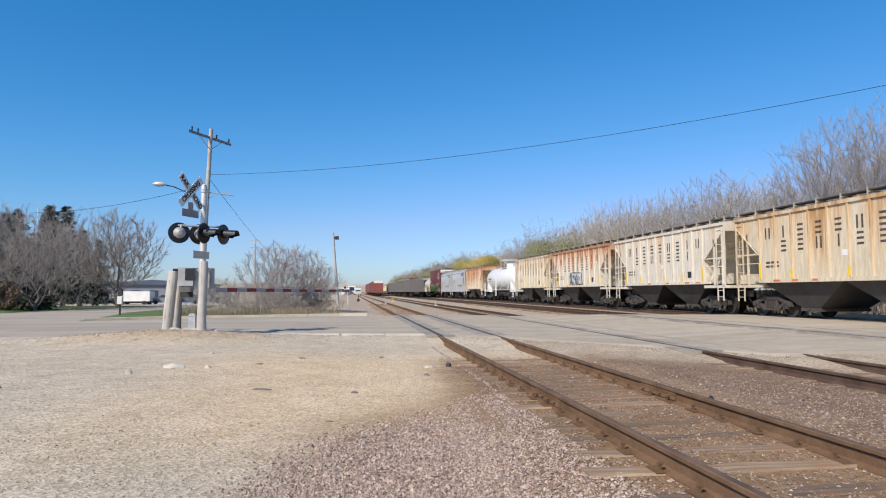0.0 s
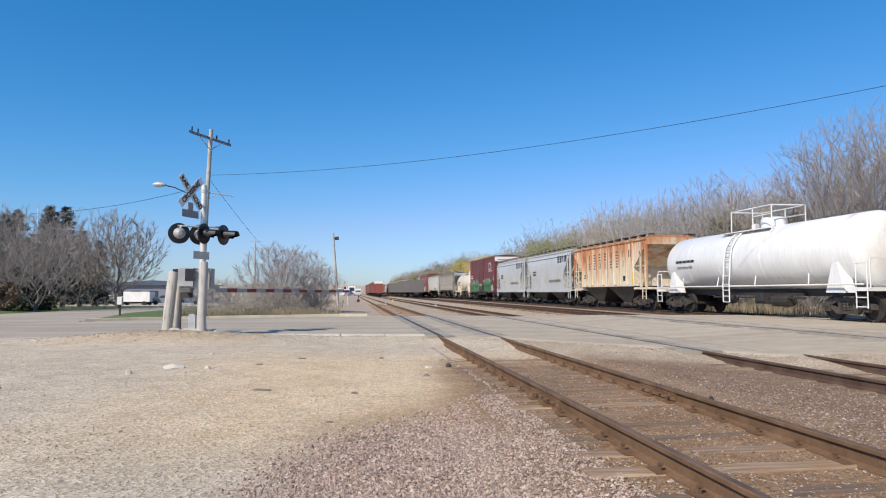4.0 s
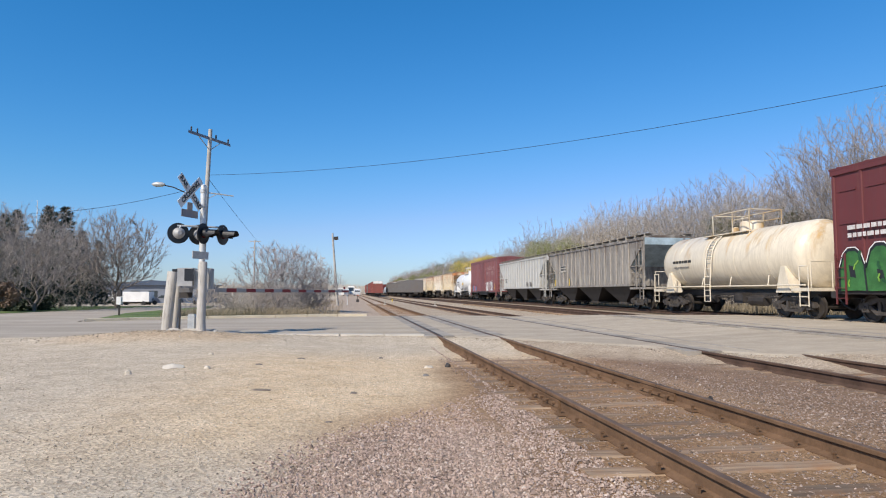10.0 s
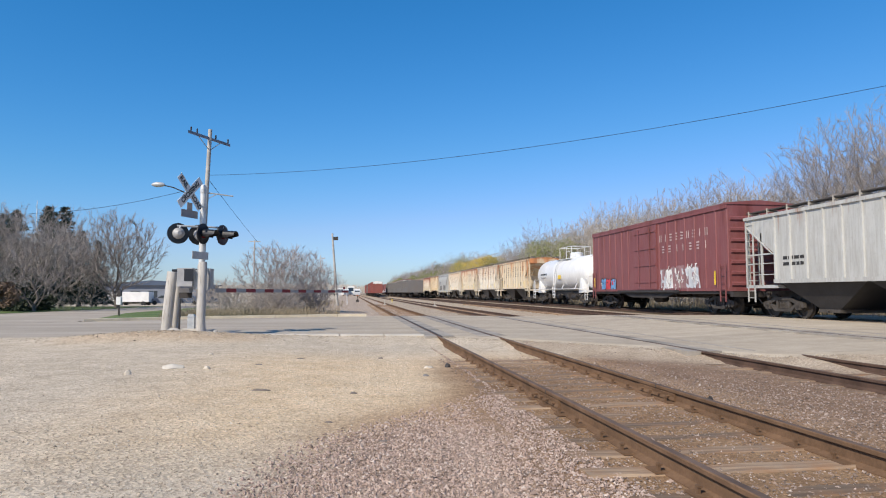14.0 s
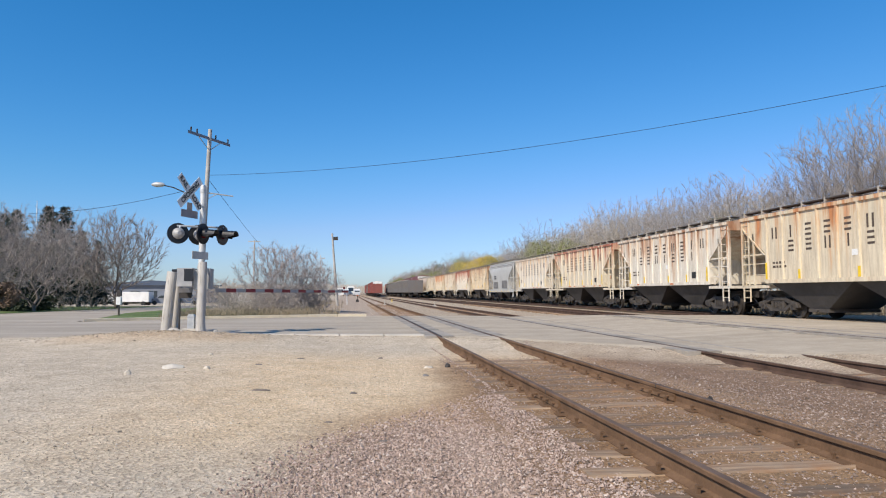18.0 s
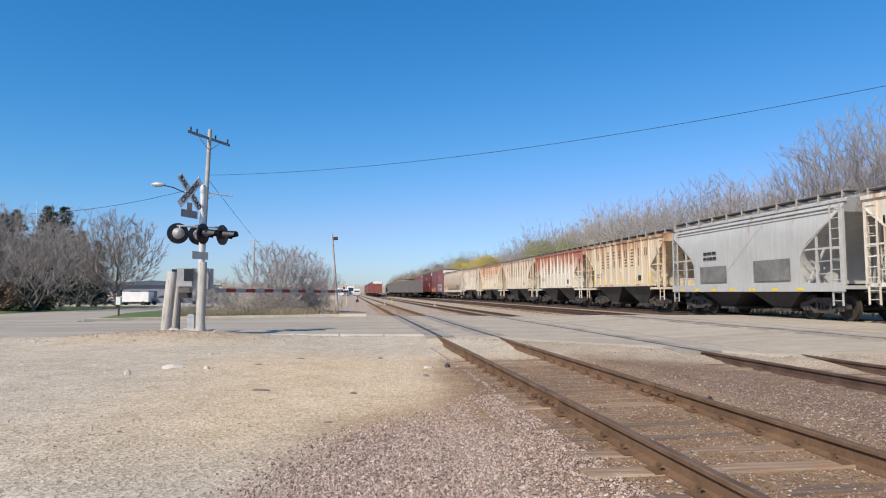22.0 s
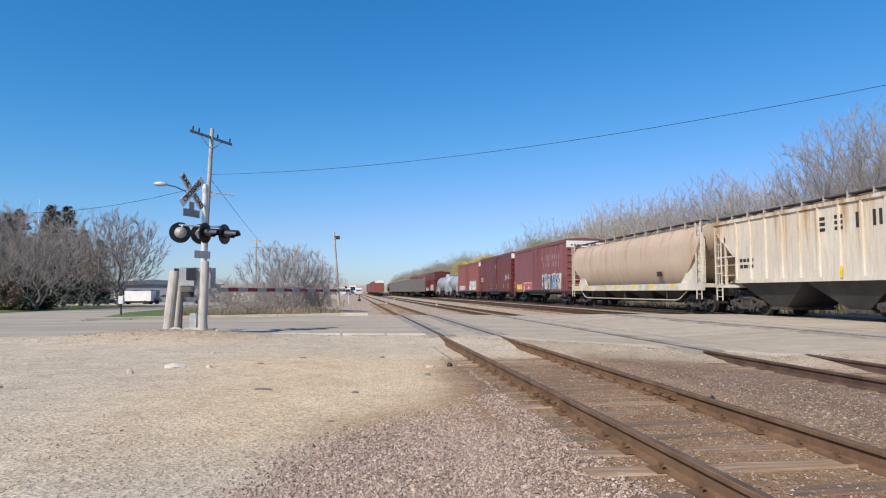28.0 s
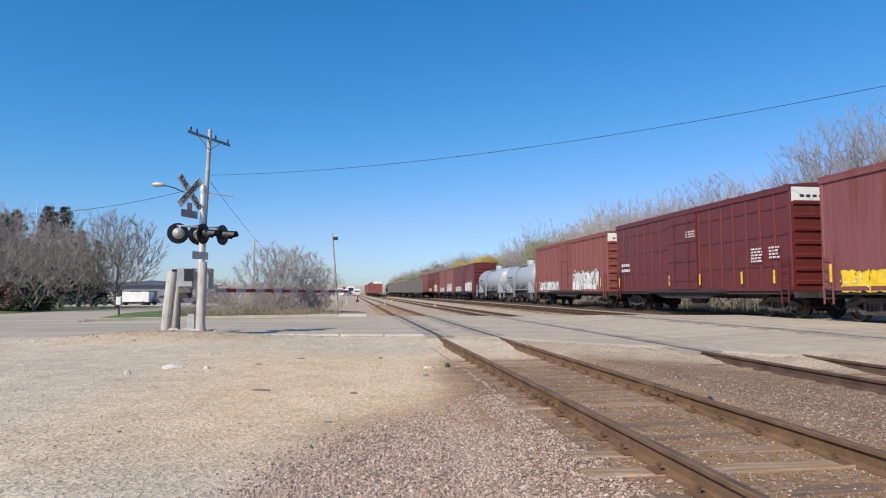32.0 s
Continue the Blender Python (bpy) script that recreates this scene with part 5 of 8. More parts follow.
BUFF_LABEL = "buff covered hopper with {}, dark marks"
OCHRE, ORANGE, BROWN, RED = (0.36, 0.19, 0.065), (0.42, 0.155, 0.05), (0.27, 0.115, 0.05), (0.33, 0.085, 0.042)
CREAM, TAN, WHITISH, DULL = (0.73, 0.655, 0.51), (0.70, 0.605, 0.445), (0.74, 0.69, 0.59), (0.66, 0.59, 0.475)
for i, (col, rustcol, rust, drip, piece, words) in {
        1: (TAN, OCHRE, 0.34, 1.1, 0.05, "ochre stains under the roof"), 2: (WHITISH, OCHRE, 0.16, 0.8, 0.04, "few rust stains"), 3: (WHITISH, ORANGE, 0.50, 2.3, 0.05, "orange rust along the top"),
        4: (CREAM, OCHRE, 0.28, 1.3, 0.06, "ochre stains"), 6: (CREAM, ORANGE, 0.58, 1.5, 0.08, "broad orange rust streaks"), 15: (TAN, ORANGE, 0.40, 1.3, 0.12, "orange rust patches"),
        16: (WHITISH, BROWN, 0.36, 1.2, 0.06, "light rust streaks"), 17: (CREAM, RED, 0.42, 1.8, 0.06, "red-brown streaks"), 18: (WHITISH, OCHRE, 0.25, 1.0, 0.05, "pale worn sides"),
        20: (TAN, BROWN, 0.50, 1.1, 0.07, "streaky worn sides"), 21: (WHITISH, RED, 0.62, 2.5, 0.05, "red rust along the top"), 22: (DULL, BROWN, 0.42, 1.1, 0.07, "brown streaks"),
        23: (CREAM, ORANGE, 0.50, 1.4, 0.10, "orange rust patches")}.items():
    q, ln = slot(i)
    stain = tuple(0.55 * a + 0.45 * b for a, b in zip(col, (0.50, 0.25, 0.07)))
    paint = car_paint("weathered_buff_paint", col, rust + 0.05, rustcol, (0.33, 0.26, 0.185), 0.5, drip=drip, piece=piece, stain=stain, seed=i)
    c = sand_hopper(q, ln, paint, 100 + i, BUFF_LABEL.format(words))
    TRAIN.append(c)
    if i == 3:
        graffiti(c, -1.565, -0.9, 1.5, 1.42, 2.4, 5, 31, ("silver_paint", "silver_paint", "bay_gray"), accent="white", wild=True)

MAT["red_faded_tone"] = plain("red_faded_tone", (0.30, 0.17, 0.17), 0.6, 0, 0.3)
for i in (7, 8):
    q, ln = slot(i)
    c, a, b, w = hopper(q, ln, P["gray_new"], i, label="smooth light grey covered hopper with dark painted bars", bay="bay_black", zt=4.15, sill=1.26, ext="smooth", cut=1.5)
    TRAIN.append(c)
    # the roof overhang's shadow line, laid on as a dark grey strip
    part("side_ridge", Shape().box(-w - 0.035, -w + 0.15, -a + 0.05, a - 0.05, 3.66, 3.71), "bay_gray", c, "dark strip standing in for the roof overhang's shadow")
    blocks(c, -w - 0.075, -b - 0.9, -b + 1.3, 3.25, 3.75, "rrid", "black_letter", weight=0.12)
    stencil(c, -w - 0.07, b - 1.6, b - 0.7, 2.3, 2.75, 2, "black_letter", 71, "number_bars")
    stencil(c, -w - 0.07, -b + 0.6, -b + 3.4, 1.75, 1.95, 2, "bay_gray", 72)
    strips(c, -w - 0.056, (b - 2.0, 0.2, -b + 1.2), 1.8, 2.2, "yellow")

q, ln = slot(9)
c, a, b, w = boxcar(q, ln, P["red_wine"], 9, "tall wine-red boxcar with green graffiti and a white mark", zt=4.98, ribs=12, fat=True)
TRAIN.append(c)
ym = -a + 2.0
ring = [(ym + 0.5 + 0.42 * max(-1, min(1, 1.35 * math.cos(0.2618 * k))), 3.97 + 0.36 * max(-1, min(1, 1.35 * math.sin(0.2618 * k)))) for k in range(26)]
part("white_mark", ribbon(ring, 0.13, -w - 0.047), "white_letter", c, "bent white band painted as an emblem")
part("white_mark", ribbon([(ym - 0.05, 4.3), (ym - 0.45, 3.65)], 0.13, -w - 0.051), "white_letter", c, "bent white band painted as an emblem")
stencil(c, -w - 0.09, -a + 0.9, -a + 3.0, 3.3, 3.45, 1, "white_letter", 92)
stencil(c, -w - 0.09, a - 2.2, a - 0.7, 2.6, 3.1, 2, "white_letter", 93, "number_bars")
graffiti_band(c, -w - 0.05, 1.5, a - 0.25, 0.98, 2.45, 5, 94, "green_paint", ("lime_paint", "green_deep", "lime_paint"), True)
graffiti_band(c, -w - 0.05, -a + 1.55, -1.31, 0.98, 2.6, 5, 95, "green_paint", ("lime_paint", "green_deep", "green_deep"), False)
graffiti_band(c, -w - 0.175, -1.26, 0.35, 1.25, 1.95, 3, 98, "green_deep", ("lime_paint", "green_paint"), True)
graffiti(c, -w - 0.05, -a + 0.15, -a + 0.75, 1.1, 3.1, 1, 96, ("silver_paint", "bay_gray"), wild=True)
graffiti(c, -w - 0.05, -a + 0.8, -a + 1.5, 1.0, 1.9, 1, 97, ("silver_paint", "bay_gray"))

for i, paint, lab, rr in ((5, "tank_white", "white tank car with a railed roof platform", 1.32), (10, "tank_cream", "cream tank car with ochre stains", 1.32),
                          (14, "tank_white", "clean white tank car with a railed roof platform", 1.32), (29, "tank_gray", "blue-grey tank car with dirty ends", 1.32), (30, "tank_gray", "dull grey tank car with dirty ends", 1.32)):
    q, ln = slot(i)
    c, a, b, w = tank_car(q, ln, P[paint], i, lab, rr, platform=i < 20)
    TRAIN.append(c)
    stencil(c, -rr - 0.012, a - 3.2, a - 1.5, 2.28, 2.5, 1, "black_letter", i, "number_bars")
    stencil(c, -rr - 0.012, a - 3.0, a - 1.6, 2.1, 2.2, 1, "bay_gray", i + 5)
    if i == 14:
        part("placard", Shape().box(-rr - 0.02, -rr - 0.004, -0.6, 0.1, 2.0, 2.3), "yellow", c, "yellow warning plate")

q, ln = slot(11)
c, a, b, w = hopper(q, ln, P["gray_dark"], 11, label="long grimy grey ribbed covered hopper", bay="bay_black", posts=16, bays=3, cut=1.75)
TRAIN.append(c)
part("number_patch", Shape().box(-w - 0.066, -w - 0.062, b - 2.6, b - 1.3, 2.45, 2.95), "bracket_pale", c, "pale repainted number patch")
stencil(c, -w - 0.068, b - 2.5, b - 1.4, 2.5, 2.9, 2, "black_letter", 111, "number_bars")
strips(c, -w - 0.09, (b - 0.1, b - 3.3), 1.42, 1.95)
MAT["pale_blue"] = plain("pale_blue", (0.34, 0.43, 0.48), 0.6, 0, 0.3, 1.5, 12)
knee = 1.33 + 0.42 * (3.98 - 1.33)
part("end_sheet", Shape().prism([(-a - 0.012, 3.97), (-a - 0.012, 3.59), (-b - 0.012, knee), (-b, knee), (-a - 0.001, 3.6), (-a - 0.001, 3.97)], -1.42, 1.42), "pale_blue", c, "pale blue painted end sheet")
q, ln = slot(12)
c, a, b, w = hopper(q, ln, P["gray_rib"], 12, label="long pale grey ribbed covered hopper", bay="bay_black", posts=16, bays=3, cut=1.75)
TRAIN.append(c)
stencil(c, -w - 0.009, b - 1.6, b - 0.5, 1.85, 2.3, 2, "black_letter", 112, "number_bars")
part("notice_board", Shape().box(-w - 0.095, -w - 0.089, -b + 3.3, -b + 3.8, 1.5, 1.85).box(-w - 0.095, -w - 0.089, -b + 2.2, -b + 2.7, 1.5, 1.85), "bay_gray", c)

q, ln = slot(19)
c, a, b, w = hopper(q, ln, P["gray_old"], 19, label="smooth grey covered hopper with repainted patches", bay="bay_black", zt=4.1, sill=1.27, ext="smooth", cut=2.0)
TRAIN.append(c)
part("paint_patch", Shape().box(-w - 0.07, -w - 0.063, b - 2.6, b - 0.6, 1.4, 2.1).box(-w - 0.07, -w - 0.063, -b + 0.5, -b + 2.6, 1.4, 2.2), "bay_gray", c, "darker grey repainted patch")
stencil(c, -w - 0.08, b - 1.9, b - 0.9, 2.3, 2.75, 2, "black_letter", 191, "number_bars")
for k in range(7):
    part("reflector", Shape().box(-w - 0.056, -w - 0.051, b + 0.9 - k * 1.35, b + 1.25 - k * 1.35, 1.03, 1.13), "yellow", c)
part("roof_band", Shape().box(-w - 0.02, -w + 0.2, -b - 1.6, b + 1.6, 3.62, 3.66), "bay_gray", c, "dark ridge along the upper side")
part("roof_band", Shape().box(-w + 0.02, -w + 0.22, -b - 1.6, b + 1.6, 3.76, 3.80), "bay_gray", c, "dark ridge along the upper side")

q, ln = slot(24)
c, a, b, w = hopper(q, ln, car_paint("dusty_white_paint", (0.66, 0.60, 0.50), 0.30, (0.34, 0.20, 0.10), (0.34, 0.26, 0.18), 0.35, drip=1.0, piece=0.06, stain=(0.56, 0.45, 0.32), seed=24), 24, label="dusty off-white ribbed covered hopper with dark lettering")
TRAIN.append(c)
blocks(c, -w - 0.009, -b + 0.05, b - 4.55, 3.0, 3.5, "rrid", "black_letter", weight=0.12)
stencil(c, -w - 0.009, b - 1.2, b - 0.3, 1.8, 2.3, 2, "black_letter", 242, "number_bars")
strips(c, -w - 0.09, (-b + 0.05, -b + 1.9), 1.42, 1.8)

q, ln = slot(25)
c, a, b, w = round_hopper(q, ln, P["tan_round"], "long bulging tan covered hopper, sun-faded, with a cream sill")
TRAIN.append(c)
for k in range(7):
    part("reflector", Shape().box(-w - 0.046, -w - 0.041, b + 0.6 - k * 2.2, b + 1.0 - k * 2.2, 1.14, 1.31), "yellow", c)
part("notice_board", Shape().box(-1.53, -1.5, -b + 1.7, -b + 2.2, 1.75, 2.0), "black_letter", c)

for i, paint, lab, white in ((13, "red_faded", "faded wine-red boxcar with pale graffiti", False), (26, "red_faded", "weathered wine-red boxcar with bold graffiti", True), (27, "red_bright", "clean dark red boxcar with a white end band", True),
                             (28, "red_orange", "faded orange-red boxcar with pale graffiti", True), (31, "red_bright", "dull red boxcar with graffiti", False), (32, "red_faded", "dull red boxcar with graffiti", False),
                             (33, "red_wine", "dull red boxcar with graffiti", False), (34, "red_faded", "dull red boxcar with faded sides", False)):
    q, ln = slot(i)
    c, a, b, w = boxcar(q, ln, P[paint], i, lab, zt={13: 4.72, 26: 4.82, 27: 4.85}.get(i, 4.7), ribs=12 if i == 26 else 16, fat=i == 27, sheet_white=white, bare_half=i == 26)
    TRAIN.append(c)
    x = -w - 0.12
    if i in (13, 26):
        blocks(c, -w - 0.018, -a + 1.4, -a + 6.2, 3.55, 3.9, "dirrrdrid", "faded_white")
        blocks(c, -w - 0.018, -a + 1.4, -a + 6.0, 2.98, 3.32, "rrdirri", "faded_white")
    if i == 13:
        graffiti(c, -w - 0.03, -5.3, -1.6, 1.0, 2.3, 6, 131, ("silver_paint", "red_faded_tone", "white"), edge="red_faded_tone", accent="white", wild=True)
        graffiti(c, -w - 0.03, 4.0, 6.2, 1.0, 1.9, 3, 132, ("red_paint", "blue_paint"), accent="white")
    if i == 26:
        graffiti(c, -w - 0.03, -6.4, -1.5, 0.95, 2.5, 7, 261, ("bay_gray", "black_paint", "silver_paint", "bay_gray", "blue_paint"), edge="white", accent="black_paint", wild=True)
        graffiti(c, -w - 0.03, 1.5, 4.6, 0.95, 1.85, 5, 262, ("red_paint", "red_paint", "red_paint"), edge="white", accent="red_paint", wild=True)
        graffiti(c, -w - 0.03, 5.0, 6.7, 0.95, 1.7, 3, 263, ("yellow",), edge="yellow", accent="white")
    if i == 27:
        stencil(c, x + 0.03, a - 1.9, a - 0.8, 2.0, 2.6, 2, "white_letter", 271, "number_bars")
        stencil(c, x + 0.03, -a + 1.6, -a + 2.3, 2.1, 2.7, 5, "white_letter", 272)
        stencil(c, x + 0.03, -a + 0.6, -a + 1.2, 2.2, 2.7, 4, "white_letter", 273)
        stencil(c, x + 0.03, -1.2, -0.4, 3.5, 3.85, 3, "white_letter", 274)
        strips(c, x, (a - 0.5, 1.2, -1.6, -a + 2.9, -a + 0.9), 1.3, 1.8)
    if i in (28, 31, 32, 33):
        graffiti(c, -w - 0.03, -6.4, -1.5, 1.0, 2.5, 7, 281 + i, ("white", "silver_paint"), edge="bay_gray", accent="white", wild=True)
        graffiti(c, -w - 0.03, 1.5, 6.4, 1.0, 1.9, 5, 282 + i, ("white", "silver_paint"), edge="bay_gray", accent="white", wild=True)
    if i != 27:
        strips(c, x, (a - 0.5, -a + 0.9), 1.3, 1.9)

# ---- trees and brush ----
def tree_meshes(seed, height, wide=0.42, first=0.2, tips=420, twigs=3, twig="twig", bark="bark", thin=0.011, reach=0.5, stems=1, bend=0.42, stout=1.0):
    """A bare tree: limbs that join crown points to the trunk by short ways, thick by what they carry, with fine twigs at their ends."""
    rs = np.random.RandomState(seed)
    k = height / 10.0
    mid, hz, rad = height * (1 + first) / 2, height * (1 - first) / 2, height * wide
    pts = []
    while len(pts) < tips:
        d = rs.normal(size=3)
        d /= np.linalg.norm(d)
        lobe = 1 + 0.34 * noise.noise((d[0] * 1.7 + seed, d[1] * 1.7, d[2] * 1.7)) + 0.16 * noise.noise((d[0] * 4.5, d[1] * 4.5 + seed, d[2] * 4.5))
        u = rs.rand() ** 0.42
        low = 1.0 if d[2] > 0 else 1.0 + 0.35 * d[2]
        pts.append((d[0] * rad * u * lobe * low, d[1] * rad * u * lobe * low, min(height, mid + d[2] * hz * u * lobe)))
    pts = np.array(pts)
    nodes, par, way = [], [], []
    base = height * first
    for j in range(stems):
        a = 6.283 * j / stems + seed
        o = 0.0 if stems == 1 else 0.25 * k
        n = max(2, int(base * 0.8 / 0.4))
        for i in range(n + 1):
            t = i / n
            nodes.append((o * math.cos(a) * (1 + t) + (0 if i == 0 else rs.normal(0, 0.025 * k)), o * math.sin(a) * (1 + t), -0.2 + (base * 0.85 + 0.2) * t))
            par.append(-1 if i == 0 else len(nodes) - 2)
            way.append(0.4 * i if stems == 1 else 0.2 * i)
    order = np.argsort(np.linalg.norm(pts - np.array((0, 0, base)), axis=1))
    cap = len(nodes) + tips * 6
    arr, wy = np.zeros((cap, 3)), np.full(cap, 1e9)
    arr[:len(nodes)], wy[:len(nodes)] = nodes, way
    cnt = len(nodes)
    for p in pts[order]:
        d = np.linalg.norm(arr[:cnt] - p, axis=1)
        j = int(np.argmin(d + bend * wy[:cnt] + 1.4 * np.maximum(0, arr[:cnt, 2] - p[2] + 0.25 * d)))
        a, dist = arr[j].copy(), d[j]
        m = max(1, min(5, int(dist / (0.55 * k))))
        arch = rs.normal(0, 0.035, 3) * dist + np.array((0, 0, -0.09 * dist))
        for i in range(1, m + 1):
            t = i / m
            arr[cnt] = a + (p - a) * t + arch * (4 * t * (1 - t)) + (rs.normal(0, 0.014, 3) * k if i < m else 0)
            wy[cnt] = wy[j] + dist / m
            par.append(j)
            j = cnt
            cnt += 1
    parent = np.array(par)
    has = parent >= 0
    for _ in range(2):   # limbs run on in soft curves
        total, num = np.zeros((cnt, 3)), np.zeros(cnt)
        np.add.at(total, parent[has], arr[:cnt][has])
        np.add.at(num, parent[has], 1)
        inner = has & (num > 0)
        arr[:cnt][inner] = 0.4 * arr[:cnt][inner] + 0.3 * arr[parent[inner]] + 0.3 * total[inner] / num[inner][:, None]
    load = np.zeros(cnt)
    kids = np.zeros(cnt, int)
    for i in range(cnt):
        if par[i] >= 0:
            kids[par[i]] += 1
    for i in range(cnt - 1, -1, -1):
        load[i] += 1 if kids[i] == 0 else 0
        if par[i] >= 0:
            load[par[i]] += load[i]
    girth = np.maximum(thin, 0.0058 * k * stout * load ** 0.53)
    groups = {"trunk": ([], []), "crown": ([], [])}

    def tube(where, p, q, r1, r2, sides):
        vs, fs = groups[where]
        d = (q - p).normalized()
        u = d.orthogonal().normalized()
        w = d.cross(u)
        o = len(vs)
        for c, r in ((p, r1), (q, r2)):
            if r <= 0:
                vs.append(tuple(c))
                continue
            for i in range(sides):
                t = 2 * math.pi * i / sides
                vs.append(tuple(c + (u * math.cos(t) + w * math.sin(t)) * r))
        if r2 <= 0:
            fs.extend((o + i, o + (i + 1) % sides, o + sides) for i in range(sides))
        else:
            fs.extend((o + i, o + (i + 1) % sides, o + sides + (i + 1) % sides, o + sides + i) for i in range(sides))

    for i in range(cnt):
        j = par[i]
        if j < 0:
            continue
        p, q = Vector(arr[j]), Vector(arr[i])
        if (q - p).length < 1e-4:
            continue
        r1, r2 = min(girth[j], girth[i] * 1.3), girth[i]
        tube("trunk" if r2 > 0.028 else "crown", p, q, r1, r2, 7 if r2 > 0.07 else 4 if r2 > 0.028 else 3)
        if r2 < 0.016 * max(1, k) + thin * 0.6:
            d = (q - p).normalized()
            out = Vector((q.x, q.y, (q.z - mid * 0.7))).normalized()
            for _ in range(twigs if kids[i] == 0 else max(1, twigs - 1)):
                e = (d * 0.6 + out * 0.45 + Vector((rs.normal(0, 0.55), rs.normal(0, 0.55), rs.normal(0.25, 0.45)))).normalized()
                ln = reach * k * rs.uniform(0.4, 1.25)
                o = p.lerp(q, rs.rand())
                w = e.cross(Vector(rs.normal(size=3))).normalized() * thin
                vs, fs = groups["crown"]
                fs.append((len(vs), len(vs) + 1, len(vs) + 2))
                vs.extend((tuple(o - w), tuple(o + w), tuple(o + e * ln)))
    out = []
    for nm, mat in (("trunk", bark), ("crown", twig)):
        me = bpy.data.meshes.new(nm)
        me.from_pydata(groups[nm][0], [], groups[nm][1])
        me.materials.append(MAT[mat])
        out.append((nm, me))
    return out


def plant(name, meshes, m, label, category="tree", group=""):
    t = thing(name, m, label, category, group)
    for nm, me in meshes:
        part(nm, me, None, t)
    return t


def leaf_clumps(seed, n, radius, height, size, mat, squash=1.0, hollow=0.35):
    """Many small leaf blades in an uneven crown."""
    rnd = random.Random(seed)
    lobes = [(Vector((rnd.gauss(0, radius * 0.45), rnd.gauss(0, radius * 0.45), height * rnd.uniform(0.3, 0.85))), radius * rnd.uniform(0.35, 0.6)) for _ in range(14)]
    vs, fs = [], []
    for _ in range(n):
        c, r = rnd.choice(lobes)
        d = Vector((rnd.gauss(0, 1), rnd.gauss(0, 1), rnd.gauss(0, squash))).normalized()
        p = c + d * r * rnd.uniform(hollow, 1.0)
        p.z = max(0.1, p.z)
        u = Vector((rnd.gauss(0, 1), rnd.gauss(0, 1), rnd.gauss(0, 1))).normalized() * size * rnd.uniform(0.5, 1.2)
        w = u.orthogonal().normalized() * size * rnd.uniform(0.3, 0.6)
        o = len(vs)
        vs += [tuple(p - u), tuple(p + w), tuple(p + u), tuple(p - w)]
        fs.append((o, o + 1, o + 2, o + 3))
    me = bpy.data.meshes.new("crown")
    me.from_pydata(vs, [], fs)
    me.materials.append(MAT[mat])
    return me


def pine_meshes(seed, height):
    rnd = random.Random(seed)
    trunk = Shape().rod((0, 0, -0.2), (0, 0, height), 0.2, 7, 0.03).mesh("trunk", "bark")
    vs, fs = [], []
    z = height * 0.1
    while z < height * 0.985:
        k = 1 - z / height
        reach = height * 0.30 * (k ** 0.8) * (0.65 + 0.5 * abs(math.sin(z * 3.1))) + 0.1
        for _ in range(7):
            a, ln = rnd.uniform(0, 6.28), reach * rnd.uniform(0.55, 1.1)
            d = Vector((math.cos(a), math.sin(a), 0.25 - 0.45 * k))
            n = max(3, int(ln / 0.16))
            for j in range(n):
                p = Vector((0, 0, z)) + d * ln * (j + 1) / n
                for _ in range(4):
                    u = (d * 0.6 + Vector((rnd.gauss(0, 0.6), rnd.gauss(0, 0.6), rnd.gauss(0, 0.5)))).normalized() * rnd.uniform(0.18, 0.42)
                    w = u.orthogonal().normalized() * 0.06
                    o = len(vs)
                    vs += [tuple(p - w), tuple(p + w), tuple(p + u)]
                    fs.append((o, o + 1, o + 2))
        z += height * 0.017 * rnd.uniform(0.7, 1.3)
    me = bpy.data.meshes.new("crown")
    me.from_pydata(vs, [], fs)
    me.materials.append(MAT["needles"])
    return [("trunk", trunk), ("crown", me)]


TREE_A = tree_meshes(1, 10.0, 0.40, 0.14, 540, 13, "twig", thin=0.0065, reach=0.5)
TREE_B = tree_meshes(2, 10.0, 0.38, 0.12, 540, 13, "twig_pale", thin=0.0065, reach=0.5)
TREE_C = tree_meshes(3, 10.0, 0.46, 0.12, 600, 13, "twig", thin=0.0065, reach=0.5)
TREE_D = tree_meshes(5, 10.0, 0.42, 0.10, 600, 13, "twig_pale", thin=0.0065, reach=0.5)
TREE_E = tree_meshes(8, 10.0, 0.46, 0.12, 720, 15, "twig_dark", thin=0.0075, reach=0.5, stout=1.2)
NEAR_A = tree_meshes(51, 10.0, 0.44, 0.12, 960, 12, "twig", thin=0.005, reach=0.42)
NEAR_B = tree_meshes(52, 10.0, 0.46, 0.10, 960, 12, "twig_dark", thin=0.005, reach=0.42)
FAR_A = tree_meshes(31, 10.0, 0.46, 0.08, 230, 8, "twig", thin=0.017, reach=0.7)
FAR_B = tree_meshes(32, 10.0, 0.42, 0.08, 230, 8, "twig_pale", thin=0.017, reach=0.7)
BRUSH = tree_meshes(11, 3.0, 0.52, 0.02, 120, 9, "twig", thin=0.0055, reach=1.1, stems=7, bend=0.2)
BRUSH_PALE = tree_meshes(12, 3.0, 0.52, 0.02, 120, 9, "twig_pale", thin=0.0055, reach=1.1, stems=7, bend=0.2)


def scaled(m, k, kz=None):
    return m @ Matrix.Diagonal((k, k, kz or k, 1))


rnd = random.Random(77)
